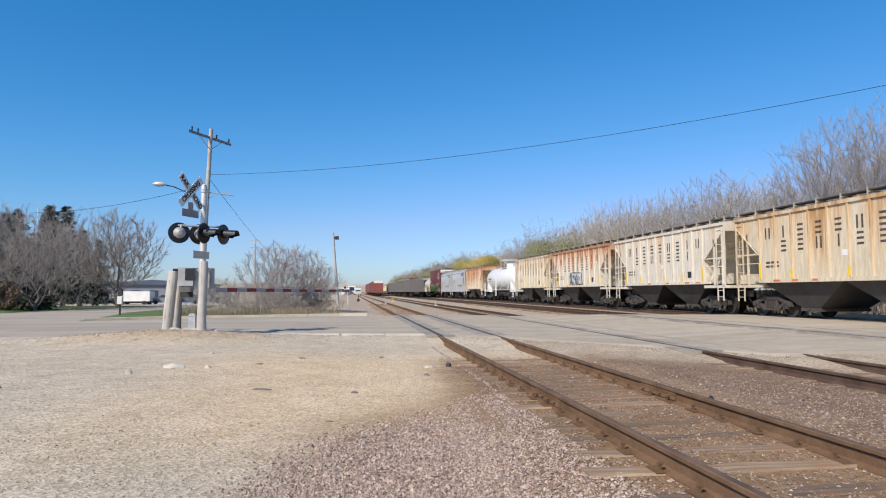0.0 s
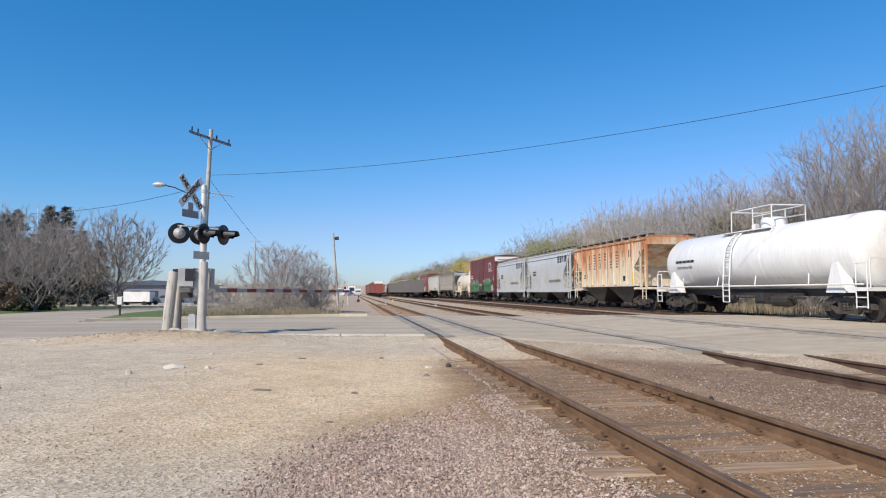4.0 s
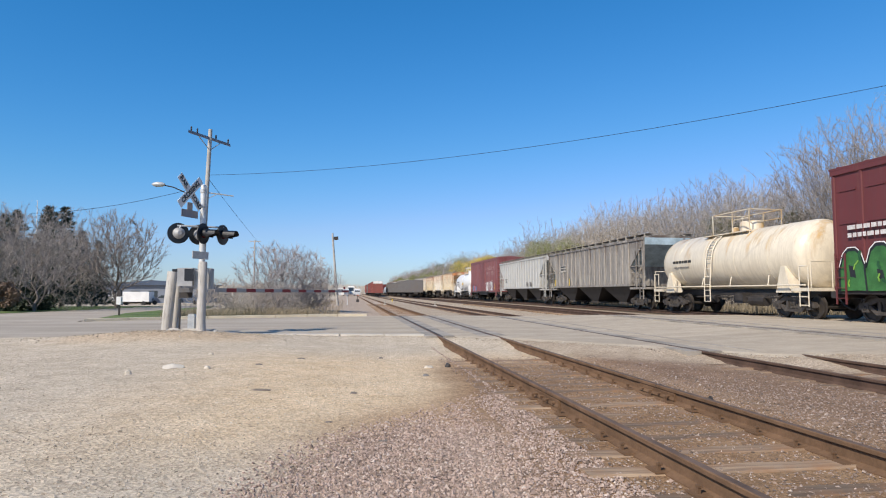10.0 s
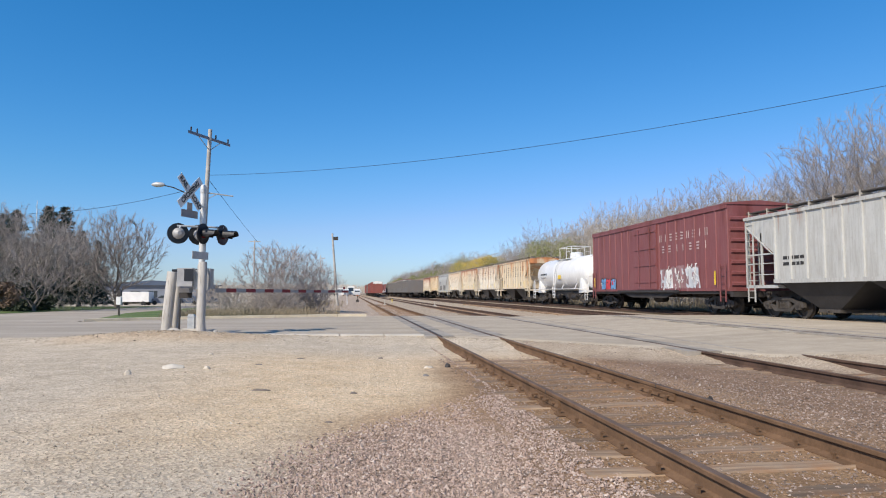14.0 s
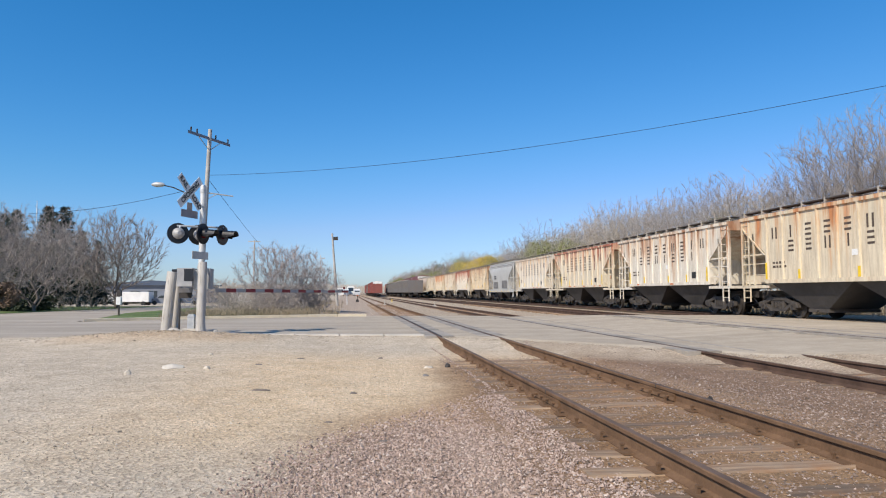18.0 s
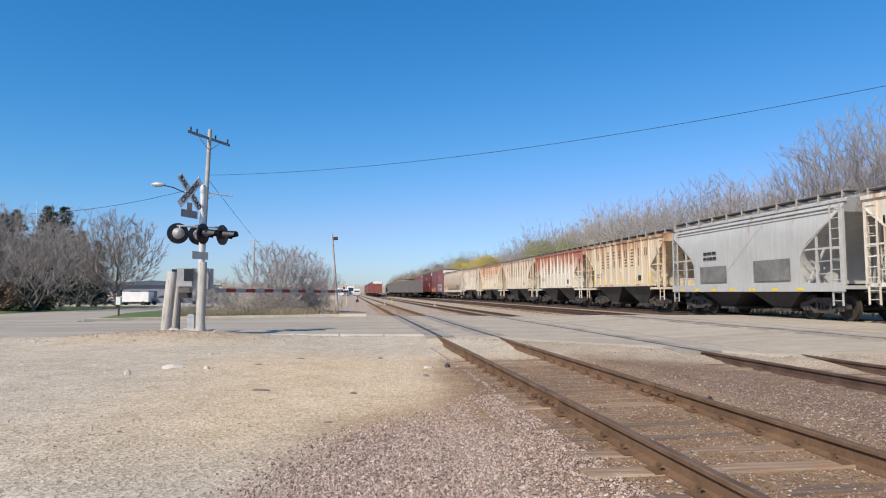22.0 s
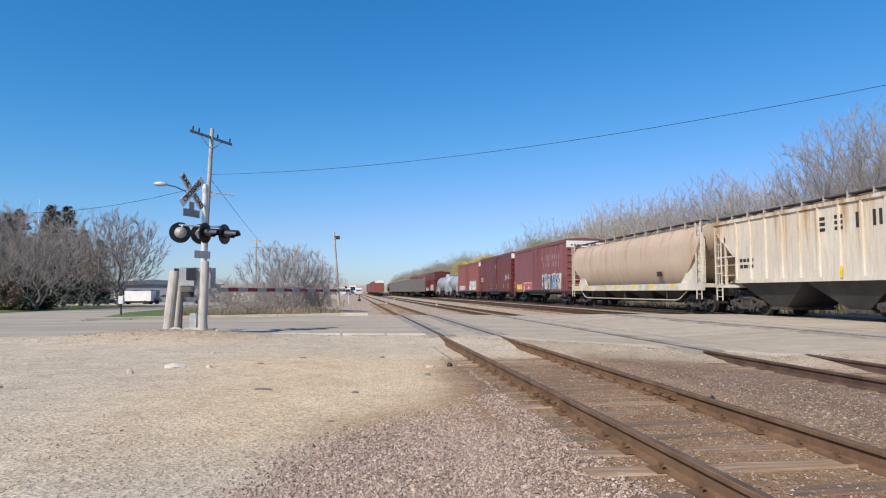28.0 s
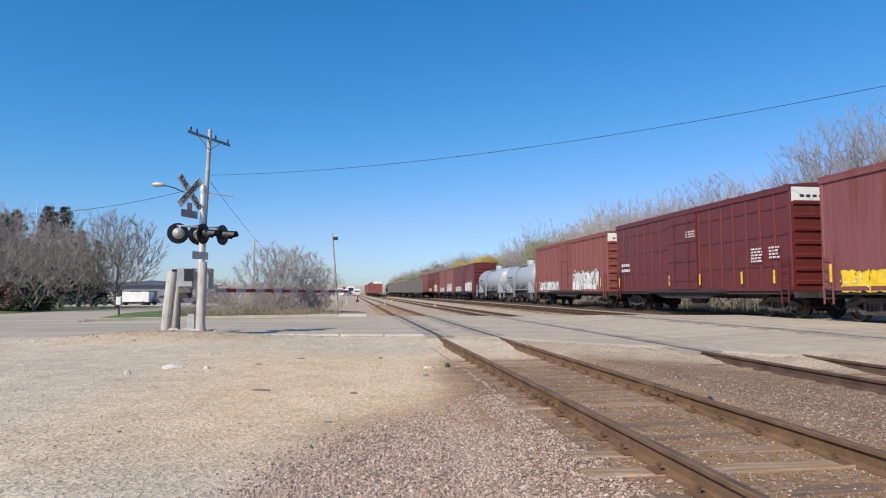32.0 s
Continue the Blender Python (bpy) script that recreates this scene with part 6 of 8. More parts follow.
# the wood behind the train: a ragged line along the track, in two rows
for row, (x0, x1, gap) in enumerate(((27.0, 31.5, 3.0), (33, 42, 3.2), (28.0, 33.0, 4.0))):
    y = 2.0
    while y < (420 if row < 2 else 75):
        y += gap * rnd.uniform(0.6, 1.4) * (1 + max(0, y - 80) / 160)
        x = rnd.uniform(x0, x1)
        s = y * 29.2 / x
        tall = x / 29.2 * (1, 0.87, 0.93)[row] * lerp_table(s, (0, 30.4, 32.6, 33.5, 36.4, 38.3, 39.1, 40.2, 42.7, 46.5, 51.4, 54, 57.3, 61.7, 68.6, 86.5, 90.5, 107, 115, 135, 181, 274),
                                                         (12, 12, 12.7, 12.4, 10.5, 9.1, 8.2, 9.2, 10, 10.55, 10.4, 10.2, 11.1, 11.8, 11.3, 10.8, 8.8, 10.6, 9.2, 10, 11.3, 12))
        h = tall * rnd.uniform(0.90, 1.04) / 10.0
        kind = rnd.choice((TREE_A, TREE_B, TREE_C, TREE_D, TREE_C))
        if s < 42:
            kind = rnd.choice((NEAR_A, NEAR_B) if row < 2 else (TREE_A, TREE_C, TREE_E))
        elif s < 55:
            kind = rnd.choice((NEAR_A, NEAR_B, NEAR_A, TREE_D))
        elif s < 88:
            kind = rnd.choice((TREE_B, TREE_D, TREE_D, TREE_A))
        if y > 120:
            kind = rnd.choice((FAR_A, FAR_B))
        pale = kind in (TREE_B, TREE_D, FAR_B)
        plant("tree", kind, scaled(pose(x, y, 0.1, 0, 0, rnd.uniform(0, 360)), h * 0.92, h), "leafless %s tree in the wood behind the train" % ("pale grey-tan" if pale else "brown"), "tree", "trees of the wood")
for k in range(40):
    y = 4 + k * 4.2 + rnd.uniform(-1, 1)
    plant("shrub", rnd.choice((BRUSH, BRUSH_PALE)), scaled(pose(rnd.uniform(22.5, 26) + max(0, y - 90) * 0.04, y, 0.05, 0, 0, rnd.uniform(0, 360)), rnd.uniform(0.9, 1.5)), "leafless brush along the edge of the wood", "shrub", "brush by the wood")
BUD_FAR = [("trunk", TREE_C[0][1]), ("crown", TREE_C[1][1]), ("leaves", leaf_clumps(23, 5000, 4.0, 8.5, 0.2, "budding", 1.0, 0.6))]
BUD = [("trunk", TREE_C[0][1]), ("crown", TREE_C[1][1]), ("leaves", leaf_clumps(21, 7000, 3.2, 9.0, 0.085, "budding"))]
GOLD = [("trunk", TREE_A[0][1]), ("crown", leaf_clumps(22, 22000, 4.2, 9.5, 0.105, "catkin", 1.0, 0.75))]
CEDAR = [("trunk", TREE_C[0][1]), ("crown", TREE_C[1][1]), ("foliage", leaf_clumps(41, 9000, 2.3, 9.0, 0.065, "olive"))]
for x, y, k in ((25.5, 215, 0.9), (25, 245, 0.95), (26, 275, 1.0), (25, 310, 1.0), (26, 350, 1.1), (27, 385, 1.1), (25.5, 190, 0.95), (30.0, 100, 1.0), (27.5, 150, 1.1), (32, 190, 1.2), (29, 128, 0.9), (26.5, 205, 1.1), (25.6, 147, 1.05), (24.5, 109, 0.85), (31, 225, 1.2), (29.5, 88, 0.95), (25.6, 72, 0.86), (25.2, 79, 0.9), (26.0, 86, 0.95)):
    plant("tree", BUD_FAR if y > 180 else BUD, scaled(pose(x, y, 0.1, 0, 0, x * 40), k), "tree breaking into pale green leaf", "tree", "budding trees")
for x, y, k in ((24.6, 112, 0.86), (25.0, 121, 0.9)):
    plant("tree", GOLD, scaled(pose(x, y, 0.1, 0, 0, x * 70), k, k * 0.9), "tree covered in yellow spring blossom", "tree", "yellow trees")
for x, y, k in ((26.2, 41.6, 0.92), (28.5, 93, 1.2), (29.5, 89, 1.1), (27.0, 34.5, 0.85)):
    plant("conifer", CEDAR, scaled(pose(x, y, 0.1, 0, 0, x * 33), k), "olive green cedar among bare trees", "conifer", "conifers")

def far_wood():
    """A low, hazy line of bare woods along the horizon."""
    r = random.Random(61)
    vs, fs = [], []
    for _ in range(26000):
        x = r.uniform(-260, 190)
        y = r.uniform(400, 520) - (120 if x > 60 else 0)
        h = 5.5 + 2.5 * noise.noise((x * 0.03, 0, 2)) + 1.5 * noise.noise((x * 0.15, 0, 5))
        z = h * r.random() ** 0.7
        a, ln = r.uniform(-0.6, 0.6), r.uniform(0.8, 2.2)
        u = Vector((math.sin(a), 0.1, math.cos(a))) * ln
        o = len(vs)
        vs += [(x - 0.1, y, z - 0.4), (x + 0.1, y, z - 0.4), tuple(Vector((x, y, z)) + u)]
        fs.append((o, o + 1, o + 2))
    me = bpy.data.meshes.new("distant_wood")
    me.from_pydata(vs, [], fs)
    me.materials.append(MAT["twig_pale"])
    tagged(new("distant_wood", me), "hazy line of bare woods on the horizon", "woods", kind="stuff")


far_wood()
# trees and hedges across the road
for x, y, k, kind in ((-18.9, 41.5, 0.66, TREE_E), (-22.3, 43, 0.68, TREE_E), (-26, 46, 0.72, TREE_E), (-29, 44, 0.72, TREE_A), (-24.6, 40.5, 0.64, TREE_C),
                      (-23.4, 50, 0.78, TREE_C), (-32, 48, 0.8, TREE_E), (-21.4, 54, 0.8, TREE_A), (-27, 53, 0.8, TREE_E), (-19.6, 52, 0.6, TREE_A), (-20.6, 49, 0.62, TREE_A)):
    plant("tree", kind, scaled(pose(x, y, -0.15, 0, 0, x * 57), k * 1.12, k), "leafless dark branching tree beside the lawn", "tree", "trees beside the lawn")
plant("tree", tree_meshes(15, 7.6, 0.43, 0.15, 1100, 16, "twig_dark", thin=0.0085, reach=0.55, stout=1.5), pose(-16.9, 49.5, -0.25, 0, 0, 40), "spreading leafless tree with a forked trunk", "tree")
PINE = pine_meshes(42, 9.5)
for x, y, k in ((-25.5, 58, 0.94), (-24.9, 59.6, 0.96), (-28.1, 58, 0.90), (-29.2, 58.5, 0.87), (-33, 58, 0.95), (-22.6, 61, 0.66), (-26.8, 61, 0.86), (-23.6, 60, 0.74), (-31.0, 57, 0.84)):
    plant("conifer", PINE, scaled(pose(x, y, -0.4, 0, 0, x * 91), k), "tall dark green pine behind bare trees", "conifer", "pines")
mast = thing("radio_mast", pose(-137, 300, -2), "thin white radio mast far off", "mast")
part("mast", Shape().rod((0, 0, 0), (0, 0, 43.5), 0.22, 6, 0.12), "white", mast)
MAT["russet"] = plain("russet", (0.20, 0.135, 0.09), 0.9, 0, 0.35, 0.8, 6, 0)
plant("bush", [("foliage", leaf_clumps(52, 3000, 0.75, 2.1, 0.1, "russet", 0.7))], pose(-19.9, 40.2, -0.2), "russet brown leafy bush beside the hedge", "bush")
for x, y, k in ((-18.6, 45.5, 0.42), (-17.9, 46.6, 0.5), (-19.4, 46.0, 0.45), (-17.0, 47.4, 0.4)):
    plant("shrub", BRUSH_PALE, scaled(pose(x, y, -0.2, 0, 0, x * 40), k), "pale leafless thicket under the trees", "shrub", "pale thickets")
birch = tree_meshes(19, 6.4, 0.30, 0.3, 300, 10, "twig", bark="twig_pale", thin=0.0075)
plant("tree", birch, pose(-19.6, 44.6, -0.2, 0, 6, 0), "slim leafless tree with a pale trunk", "tree")
HEDGE = leaf_clumps(51, 5200, 1.6, 1.6, 0.12, "hedge", 0.6)
for k in range(5):
    b = plant("hedge_bush", [("foliage", HEDGE)], scaled(pose(-27.5 + k * 1.75, 43.5 + 0.3 * (k % 2), -0.2, 0, 0, k * 77), 1.0, 0.72), "clipped dark evergreen bush", "bush", "hedge")
BIG_BUSH = tree_meshes(17, 4.4, 0.46, 0.03, 800, 12, "twig_shrub", thin=0.0055, reach=0.9, stems=7, bend=0.25)
for x, y, k in ((-4.4, 37.5, 0.97), (-3.1, 39.6, 0.95), (-2.0, 41.5, 0.72)):
    plant("shrub", BIG_BUSH, scaled(pose(x, y, -0.15, 0, 0, x * 61), k), "big leafless shrub with many stems", "shrub", "roadside shrubs")
for k in range(44):
    x, y = rnd.uniform(-8.2, -0.9), rnd.uniform(33.5, 44)
    if x > -3 + (y - 34) * 0.1:
        x -= 2.5
    plant("shrub", BRUSH if k % 3 else BRUSH_PALE, scaled(pose(x, y, -0.15, 0, 0, rnd.uniform(0, 360)), rnd.uniform(0.34, 0.62)), "low tangled leafless brush", "shrub", "roadside brush")
for k in range(22):
    plant("shrub", BRUSH if k % 2 else BRUSH_PALE, scaled(pose(rnd.uniform(-6.5, -1.9), rnd.uniform(42, 80), -0.15, 0, 0, rnd.uniform(0, 360)), rnd.uniform(0.3, 0.6)), "low tangled leafless brush", "shrub", "roadside brush")
for k in range(18):
    plant("shrub", BRUSH if k % 2 else BRUSH_PALE, scaled(pose(rnd.uniform(-16, -8), rnd.uniform(62, 90), -0.4, 0, 0, rnd.uniform(0, 360)), rnd.uniform(0.7, 1.2)), "leafless thicket in the distance", "shrub", "distant thickets")

# ---- lawns, side road, kerb ----
def patch(name, poly, z, mat, label, category):
    me = bpy.data.meshes.new(name)
    me.from_pydata([(x, y, z) for x, y in poly], [], [tuple(range(len(poly)))])
    me.materials.append(MAT[mat])
    return tagged(new(name, me), label, category, kind="structure")


patch("lawn", [(-140, 33.0), (-20.5, 33.0), (-18.6, 38), (-15.0, 56), (-140, 56)], 0.012, "grass", "mown spring lawn", "lawn")
patch("side_road", [(-60, 26.5), (-10.6, 26.5), (-11.9, 36), (-10.8, 58), (-14.9, 58), (-18.6, 38), (-20.5, 33.0), (-60, 33.0)], -0.004, "asphalt", "pale asphalt side road", "road")
patch("verge", [(-10.3, 27.3), (-7.9, 28.9), (-4.0, 30.3), (-4.2, 33.5), (-9.7, 40), (-10.6, 52), (-11.0, 52), (-11.8, 36)], 0.055, "grass", "grassy verge at the corner", "lawn")


def dry_tufts():
    """Standing dead grass along the kerb and under the brush."""
    r = random.Random(5)
    vs, fs = [], []
    for _ in range(21000):
        x = r.uniform(-8.4, -0.6)
        y = lerp_table(x, *ROAD_FAR) + 1.2 + (abs(r.gauss(0, 3.4)) if r.random() < 0.6 else r.uniform(0, 50))
        if x > -1.9 + 0.9 * noise.noise((0, y * 0.3, 4)) and r.random() < 0.85:
            continue
        h, a, ln = r.uniform(0.12, 0.55), r.uniform(0, 6.28), r.uniform(0, 0.25)
        dx, dy = math.cos(a) * 0.014, math.sin(a) * 0.014
        o = len(vs)
        vs += [(x - dx, y - dy, -0.16), (x + dx, y + dy, -0.16), (x + math.cos(a + 1) * ln, y + math.sin(a + 1) * ln, -0.1 + h)]
        fs.append((o, o + 1, o + 2))
    me = bpy.data.meshes.new("dry_grass")
    me.from_pydata(vs, [], fs)
    me.materials.append(MAT["dry_grass"])
    tagged(new("dry_grass", me), "dead straw-coloured grass along the kerb", "grass", kind="stuff")


dry_tufts()


def bank_grass():
    """Tall dead grass and weeds between the train's track and the wood."""
    r = random.Random(15)
    vs, fs = [], []
    for _ in range(24000):
        x, y = r.uniform(20.6, 26.0), 2 + 110 * r.random() ** 1.3
        z = base_z(x) - 0.2
        h, a, ln = r.uniform(0.25, 1.0) * (0.7 + 0.5 * noise.noise((x * 0.6, y * 0.6, 0))), r.uniform(0, 6.28), r.uniform(0, 0.3)
        dx, dy = math.cos(a) * 0.016, math.sin(a) * 0.016
        o = len(vs)
        vs += [(x - dx, y - dy, z), (x + dx, y + dy, z), (x + math.cos(a + 1) * ln, y + math.sin(a + 1) * ln, z + h)]
        fs.append((o, o + 1, o + 2))
    me = bpy.data.meshes.new("bank_grass")
    me.from_pydata(vs, [], fs)
    me.materials.append(MAT["dry_grass"])
    tagged(new("bank_grass", me), "tall dead grass along the wood's edge", "grass", kind="stuff")


bank_grass()
MAT["kerb"] = plain("kerb", (0.66, 0.57, 0.42), 0.85, 0, 0.15, 1.2, 40, 0.3)
kerb = thing("kerb", pose(0, 0, 0), "sun-bleached concrete kerb along the road", "kerb", kind="structure")
xs = [-10.4 + 1.4 * i for i in range(9)]
for x0, x1 in zip(xs, xs[1:]):
    y0, y1 = lerp_table(x0, *ROAD_FAR), lerp_table(x1, *ROAD_FAR)
    d = Vector((x1 - x0, y1 - y0, 0)).normalized() * 0.012
    part("kerb_stone", Shape().prism([(x0 + d.x, y0 + d.y), (x1 - d.x, y1 - d.y), (x1 - d.x, y1 + 0.42), (x0 + d.x, y0 + 0.42)], -0.15, 0.10, "z"), "kerb", kerb)
edge = thing("road_edge", pose(0, 0, 0), "broken concrete edge strip of the crossing road", "kerb", kind="structure")
for x0, x1 in ((-2.6, -1.5), (-1.45, -0.3), (-0.25, 0.9), (0.95, 2.0)):
    part("edge_slab", Shape().prism([(x0, lerp_table(x0, *ROAD_NEAR) - 0.22), (x1, lerp_table(x1, *ROAD_NEAR) - 0.22), (x1, lerp_table(x1, *ROAD_NEAR) + 0.1), (x0, lerp_table(x0, *ROAD_NEAR) + 0.1)], -0.2, 0.01, "z"), "concrete", edge)


# ---- crossing signal ----
S = (-3.95, 17.7)
GZ = ground_z(*S)
ALONG, FACE = Vector((0.43, 0.90, 0)).normalized(), Vector((0.90, -0.43, 0)).normalized()


def local(al, fa, z):
    return ALONG * al + FACE * fa + Vector((0, 0, z))


def disc(shape, centre, normal, r, depth, n=20):
    c, nn = Vector(centre), Vector(normal)
    return shape.rod(c, c + nn * depth, r, n)


MAT["housing_gray"] = plain("housing_gray", (0.36, 0.36, 0.36), 0.55, 0.1, 0.2, 3.0)
MAT["sleeve"] = plain("sleeve", (0.43, 0.41, 0.38), 0.7, 0.0, 0.3, 4.0, 20)
sig = thing("crossing_signal", pose(S[0], S[1], GZ), "level crossing signal mast with four dark lamps and crossbuck", "crossing signal")
part("base", Shape().box(-0.3, 0.3, -0.3, 0.3, -0.1, 0.1), "concrete", sig)
part("junction_sleeve", Shape().lathe([(0.13, 0.1), (0.10, 0.16), (0.095, 1.72), (0.10, 1.74), (0.10, 1.8), (0.085, 1.86)], n=18), "sleeve", sig, "pale weathered lower sleeve", smooth=True)
part("mast", Shape().lathe([(0.078, 1.86), (0.078, 3.97), (0.05, 4.0)], n=16), "aluminium", sig, smooth=True)
for z in (2.05, 2.86, 3.42, 3.82):
    part("mast_clamp", Shape().lathe([(0.08, z - 0.05), (0.09, z - 0.045), (0.09, z + 0.045), (0.08, z + 0.05)], n=16), "galv", sig)
part("lamp_arm", Shape().rod((-0.60, -0.22, 2.86), (0.51, 0.17, 2.86), 0.028, 8), "galv", sig)
MAT["red_lens"] = plain("red_lens", (0.12, 0.008, 0.012), 0.15, 0, 0.2)
for cx, cy, nx, ny in ((0.04, -0.16, 0.93, -0.37), (0.48, 0.16, 0.93, -0.37), (-0.56, -0.22, -0.45, 0.89), (-0.12, 0.16, -0.45, 0.89)):
    nrm, up = Vector((nx, ny, 0)).normalized(), Vector((0, 0, 1))
    c, side = Vector((cx, cy, 2.66)), Vector((-ny, nx, 0)).normalized()
    head = part("signal_head", disc(Shape(), c, nrm, 0.275, 0.03, 28), "signal_black", sig, "round black target")
    part("housing", Shape().rod(c - nrm * 0.001, c - nrm * 0.08, 0.15, 18, 0.145).rod(c - nrm * 0.08, c - nrm * 0.16, 0.145, 18, 0.05), "housing_gray", head, "pale grey back cover")
    part("hanger", Shape().rod(c - nrm * 0.05 + up * 0.1, Vector((cx * 0.9, cy * 0.9, 2.86)), 0.025, 6), "galv", head)
    part("lens", disc(Shape(), c + nrm * 0.031, nrm, 0.115, 0.02), "red_lens", head, "unlit red lens")
    vs, fs, n = [], [], 14
    for i in range(n + 1):
        t = math.radians(-35 + 250 * i / n)
        k = side * math.cos(t) + up * math.sin(t)
        reach = 0.40 if math.sin(t) > 0 else 0.22
        for rad in (0.125, 0.131):
            vs += [c + nrm * 0.03 + k * rad, c + nrm * (0.03 + reach) + k * rad - up * 0.03]
    for i in range(n):
        a = i * 4
        fs += [(a, a + 1, a + 5, a + 4), (a + 2, a + 6, a + 7, a + 3), (a + 1, a + 3, a + 7, a + 5)]
    part("visor", Shape().add(vs, fs), "signal_black", head)
# crossbuck
for k, ang in ((0, 43), (1, -43)):
    c = local(-0.56, 0.03 - 0.008 * k, 3.72)
    t = math.radians(ang)
    d, e = ALONG * math.cos(t) + Vector((0, 0, math.sin(t))), ALONG * -math.sin(t) + Vector((0, 0, math.cos(t)))
    q = [c + d * (0.56 * a) + e * (0.11 * b) for a, b in ((-1, -1), (1, -1), (1, 1), (-1, 1))]
    blade = part("crossbuck_blade", Shape().add([p for p in q] + [p + FACE * 0.006 for p in q], [(3, 2, 1, 0), (4, 5, 6, 7), (0, 1, 5, 4), (1, 2, 6, 5), (2, 3, 7, 6), (3, 0, 4, 7)]), "white", sig, "white blade in shade")
    words = (("CROSSING", 0.0),) if k == 0 else (("RAIL", -0.33), ("ROAD", 0.33))
    for word, off in words:
        cu = bpy.data.curves.new("word", "FONT")
        cu.body, cu.size, cu.align_x, cu.align_y, cu.extrude = word, 0.178, "CENTER", "CENTER", 0.002
        cu.offset = 0.006
        tmp = new("word", cu)
        me = bpy.data.meshes.new_from_object(tmp.evaluated_get(bpy.context.evaluated_depsgraph_get()))
        bpy.data.objects.remove(tmp)
        me.materials.clear()
        me.materials.append(MAT["black_letter"])
        x, y, z = d, e, FACE
        m = Matrix(((x.x, y.x, z.x, 0), (x.y, y.y, z.y, 0), (x.z, y.z, z.z, 0), (0, 0, 0, 1)))
        m.translation = c + d * off + FACE * 0.011
        part("word", me, None, blade, at=m)
# dark bluish grey: the shade on small sign and crossarm is in the colour
MAT["shaded_metal"] = plain("shaded_metal", (0.22, 0.22, 0.25), 0.6, 0.1, 0.15)
part("track_sign", Shape().add([local(a - 0.1, -0.11, z) for a, z in ((-0.62, 3.07), (0.02, 3.07), (0.02, 3.27), (-0.2, 3.27), (-0.2, 3.47), (-0.4, 3.47), (-0.4, 3.27), (-0.62, 3.27))] +
     [local(a - 0.1, -0.1, z) for a, z in ((-0.62, 3.07), (0.02, 3.07), (0.02, 3.27), (-0.2, 3.27), (-0.2, 3.47), (-0.4, 3.47), (-0.4, 3.27), (-0.62, 3.27))],
     [tuple(range(8)), tuple(range(15, 7, -1))] + [(i, 8 + i, 8 + (i + 1) % 8, (i + 1) % 8) for i in range(8)]), "shaded_metal", sig, "bare metal back of a small sign")
part("plate", Shape().add([local(a, f, z) for f in (0.09, 0.1) for a, z in ((-0.50, 1.98), (0.14, 1.98), (0.14, 2.18), (-0.50, 2.18))], [(0, 1, 2, 3), (7, 6, 5, 4), (0, 4, 5, 1), (1, 5, 6, 2), (2, 6, 7, 3), (3, 7, 4, 0)]), "galv", sig, "small blank grey plate")

mech = thing("gate_mechanism", pose(S[0], S[1], GZ), "grey gate mechanism with a lowered red and white arm", "crossing gate")
part("housing", Shape().box(-0.54, -0.16, -0.3, 0.25, 1.26, 1.74).prism([(-0.3, 1.22), (0.25, 1.22), (0.1, 1.1), (-0.2, 1.1)], -0.5, -0.24), "housing_gray", mech)
part("access_panel", Shape().box(-0.36, -0.13, -0.31, -0.30, 1.4, 1.72), "signal_black", mech, "dark open panel")
part("motor_box", Shape().box(0.13, 0.26, -0.15, 0.3, 1.2, 1.74), "housing_gray", mech)
part("bracket", Shape().box(-0.16, 0.16, -0.16, -0.118, 1.2, 1.7), "galv", mech)
part("counterweight", Shape().box(-0.62, -0.3, 0.26, 0.36, 0.95, 1.2), "steel_dark", mech)
arm_start, arm_dir = Vector((0.3, 0.35, 1.16)), Vector((0.62, 0.785, 0.0)).normalized()
# white of the arm's stripes darkened to paint in its shaded side
MAT["gate_white_shaded"] = plain("gate_white_shaded", (0.38, 0.37, 0.36), 0.5, 0, 0.15)
MAT["gate_red"] = plain("gate_red", (0.26, 0.03, 0.04), 0.45, 0, 0.2)
side_v = Vector((arm_dir.y, -arm_dir.x, 0))
for i in range(16):
    u0, u1 = i * 0.36, (i + 1) * 0.36
    hh = 0.056 - 0.0014 * i
    q = [arm_start + arm_dir * u + side_v * s + Vector((0, 0, z - 0.005 * u)) for u in (u0, u1) for s, z in ((-0.02, -hh), (0.02, -hh), (0.02, hh), (-0.02, hh))]
    part("arm_stripe", Shape().add(q, [(0, 1, 2, 3), (7, 6, 5, 4), (0, 4, 5, 1), (1, 5, 6, 2), (2, 6, 7, 3), (3, 7, 4, 0)]), "gate_red" if i % 2 else "gate_white_shaded", mech, "red stripe" if i % 2 else "white stripe")
for u in (5.55,):
    p = arm_start + arm_dir * u
    part("arm_lamp", Shape().lathe([(0.03, 0.05), (0.035, 0.06), (0.035, 0.12), (0.02, 0.13)], (p.x, p.y, p.z), "z", 10), "red_lens", mech)
part("tip_brace", Shape().rod(arm_start + arm_dir * 5.7, arm_start + arm_dir * 5.72 + Vector((0, 0, -0.5)), 0.012, 5), "white", mech)

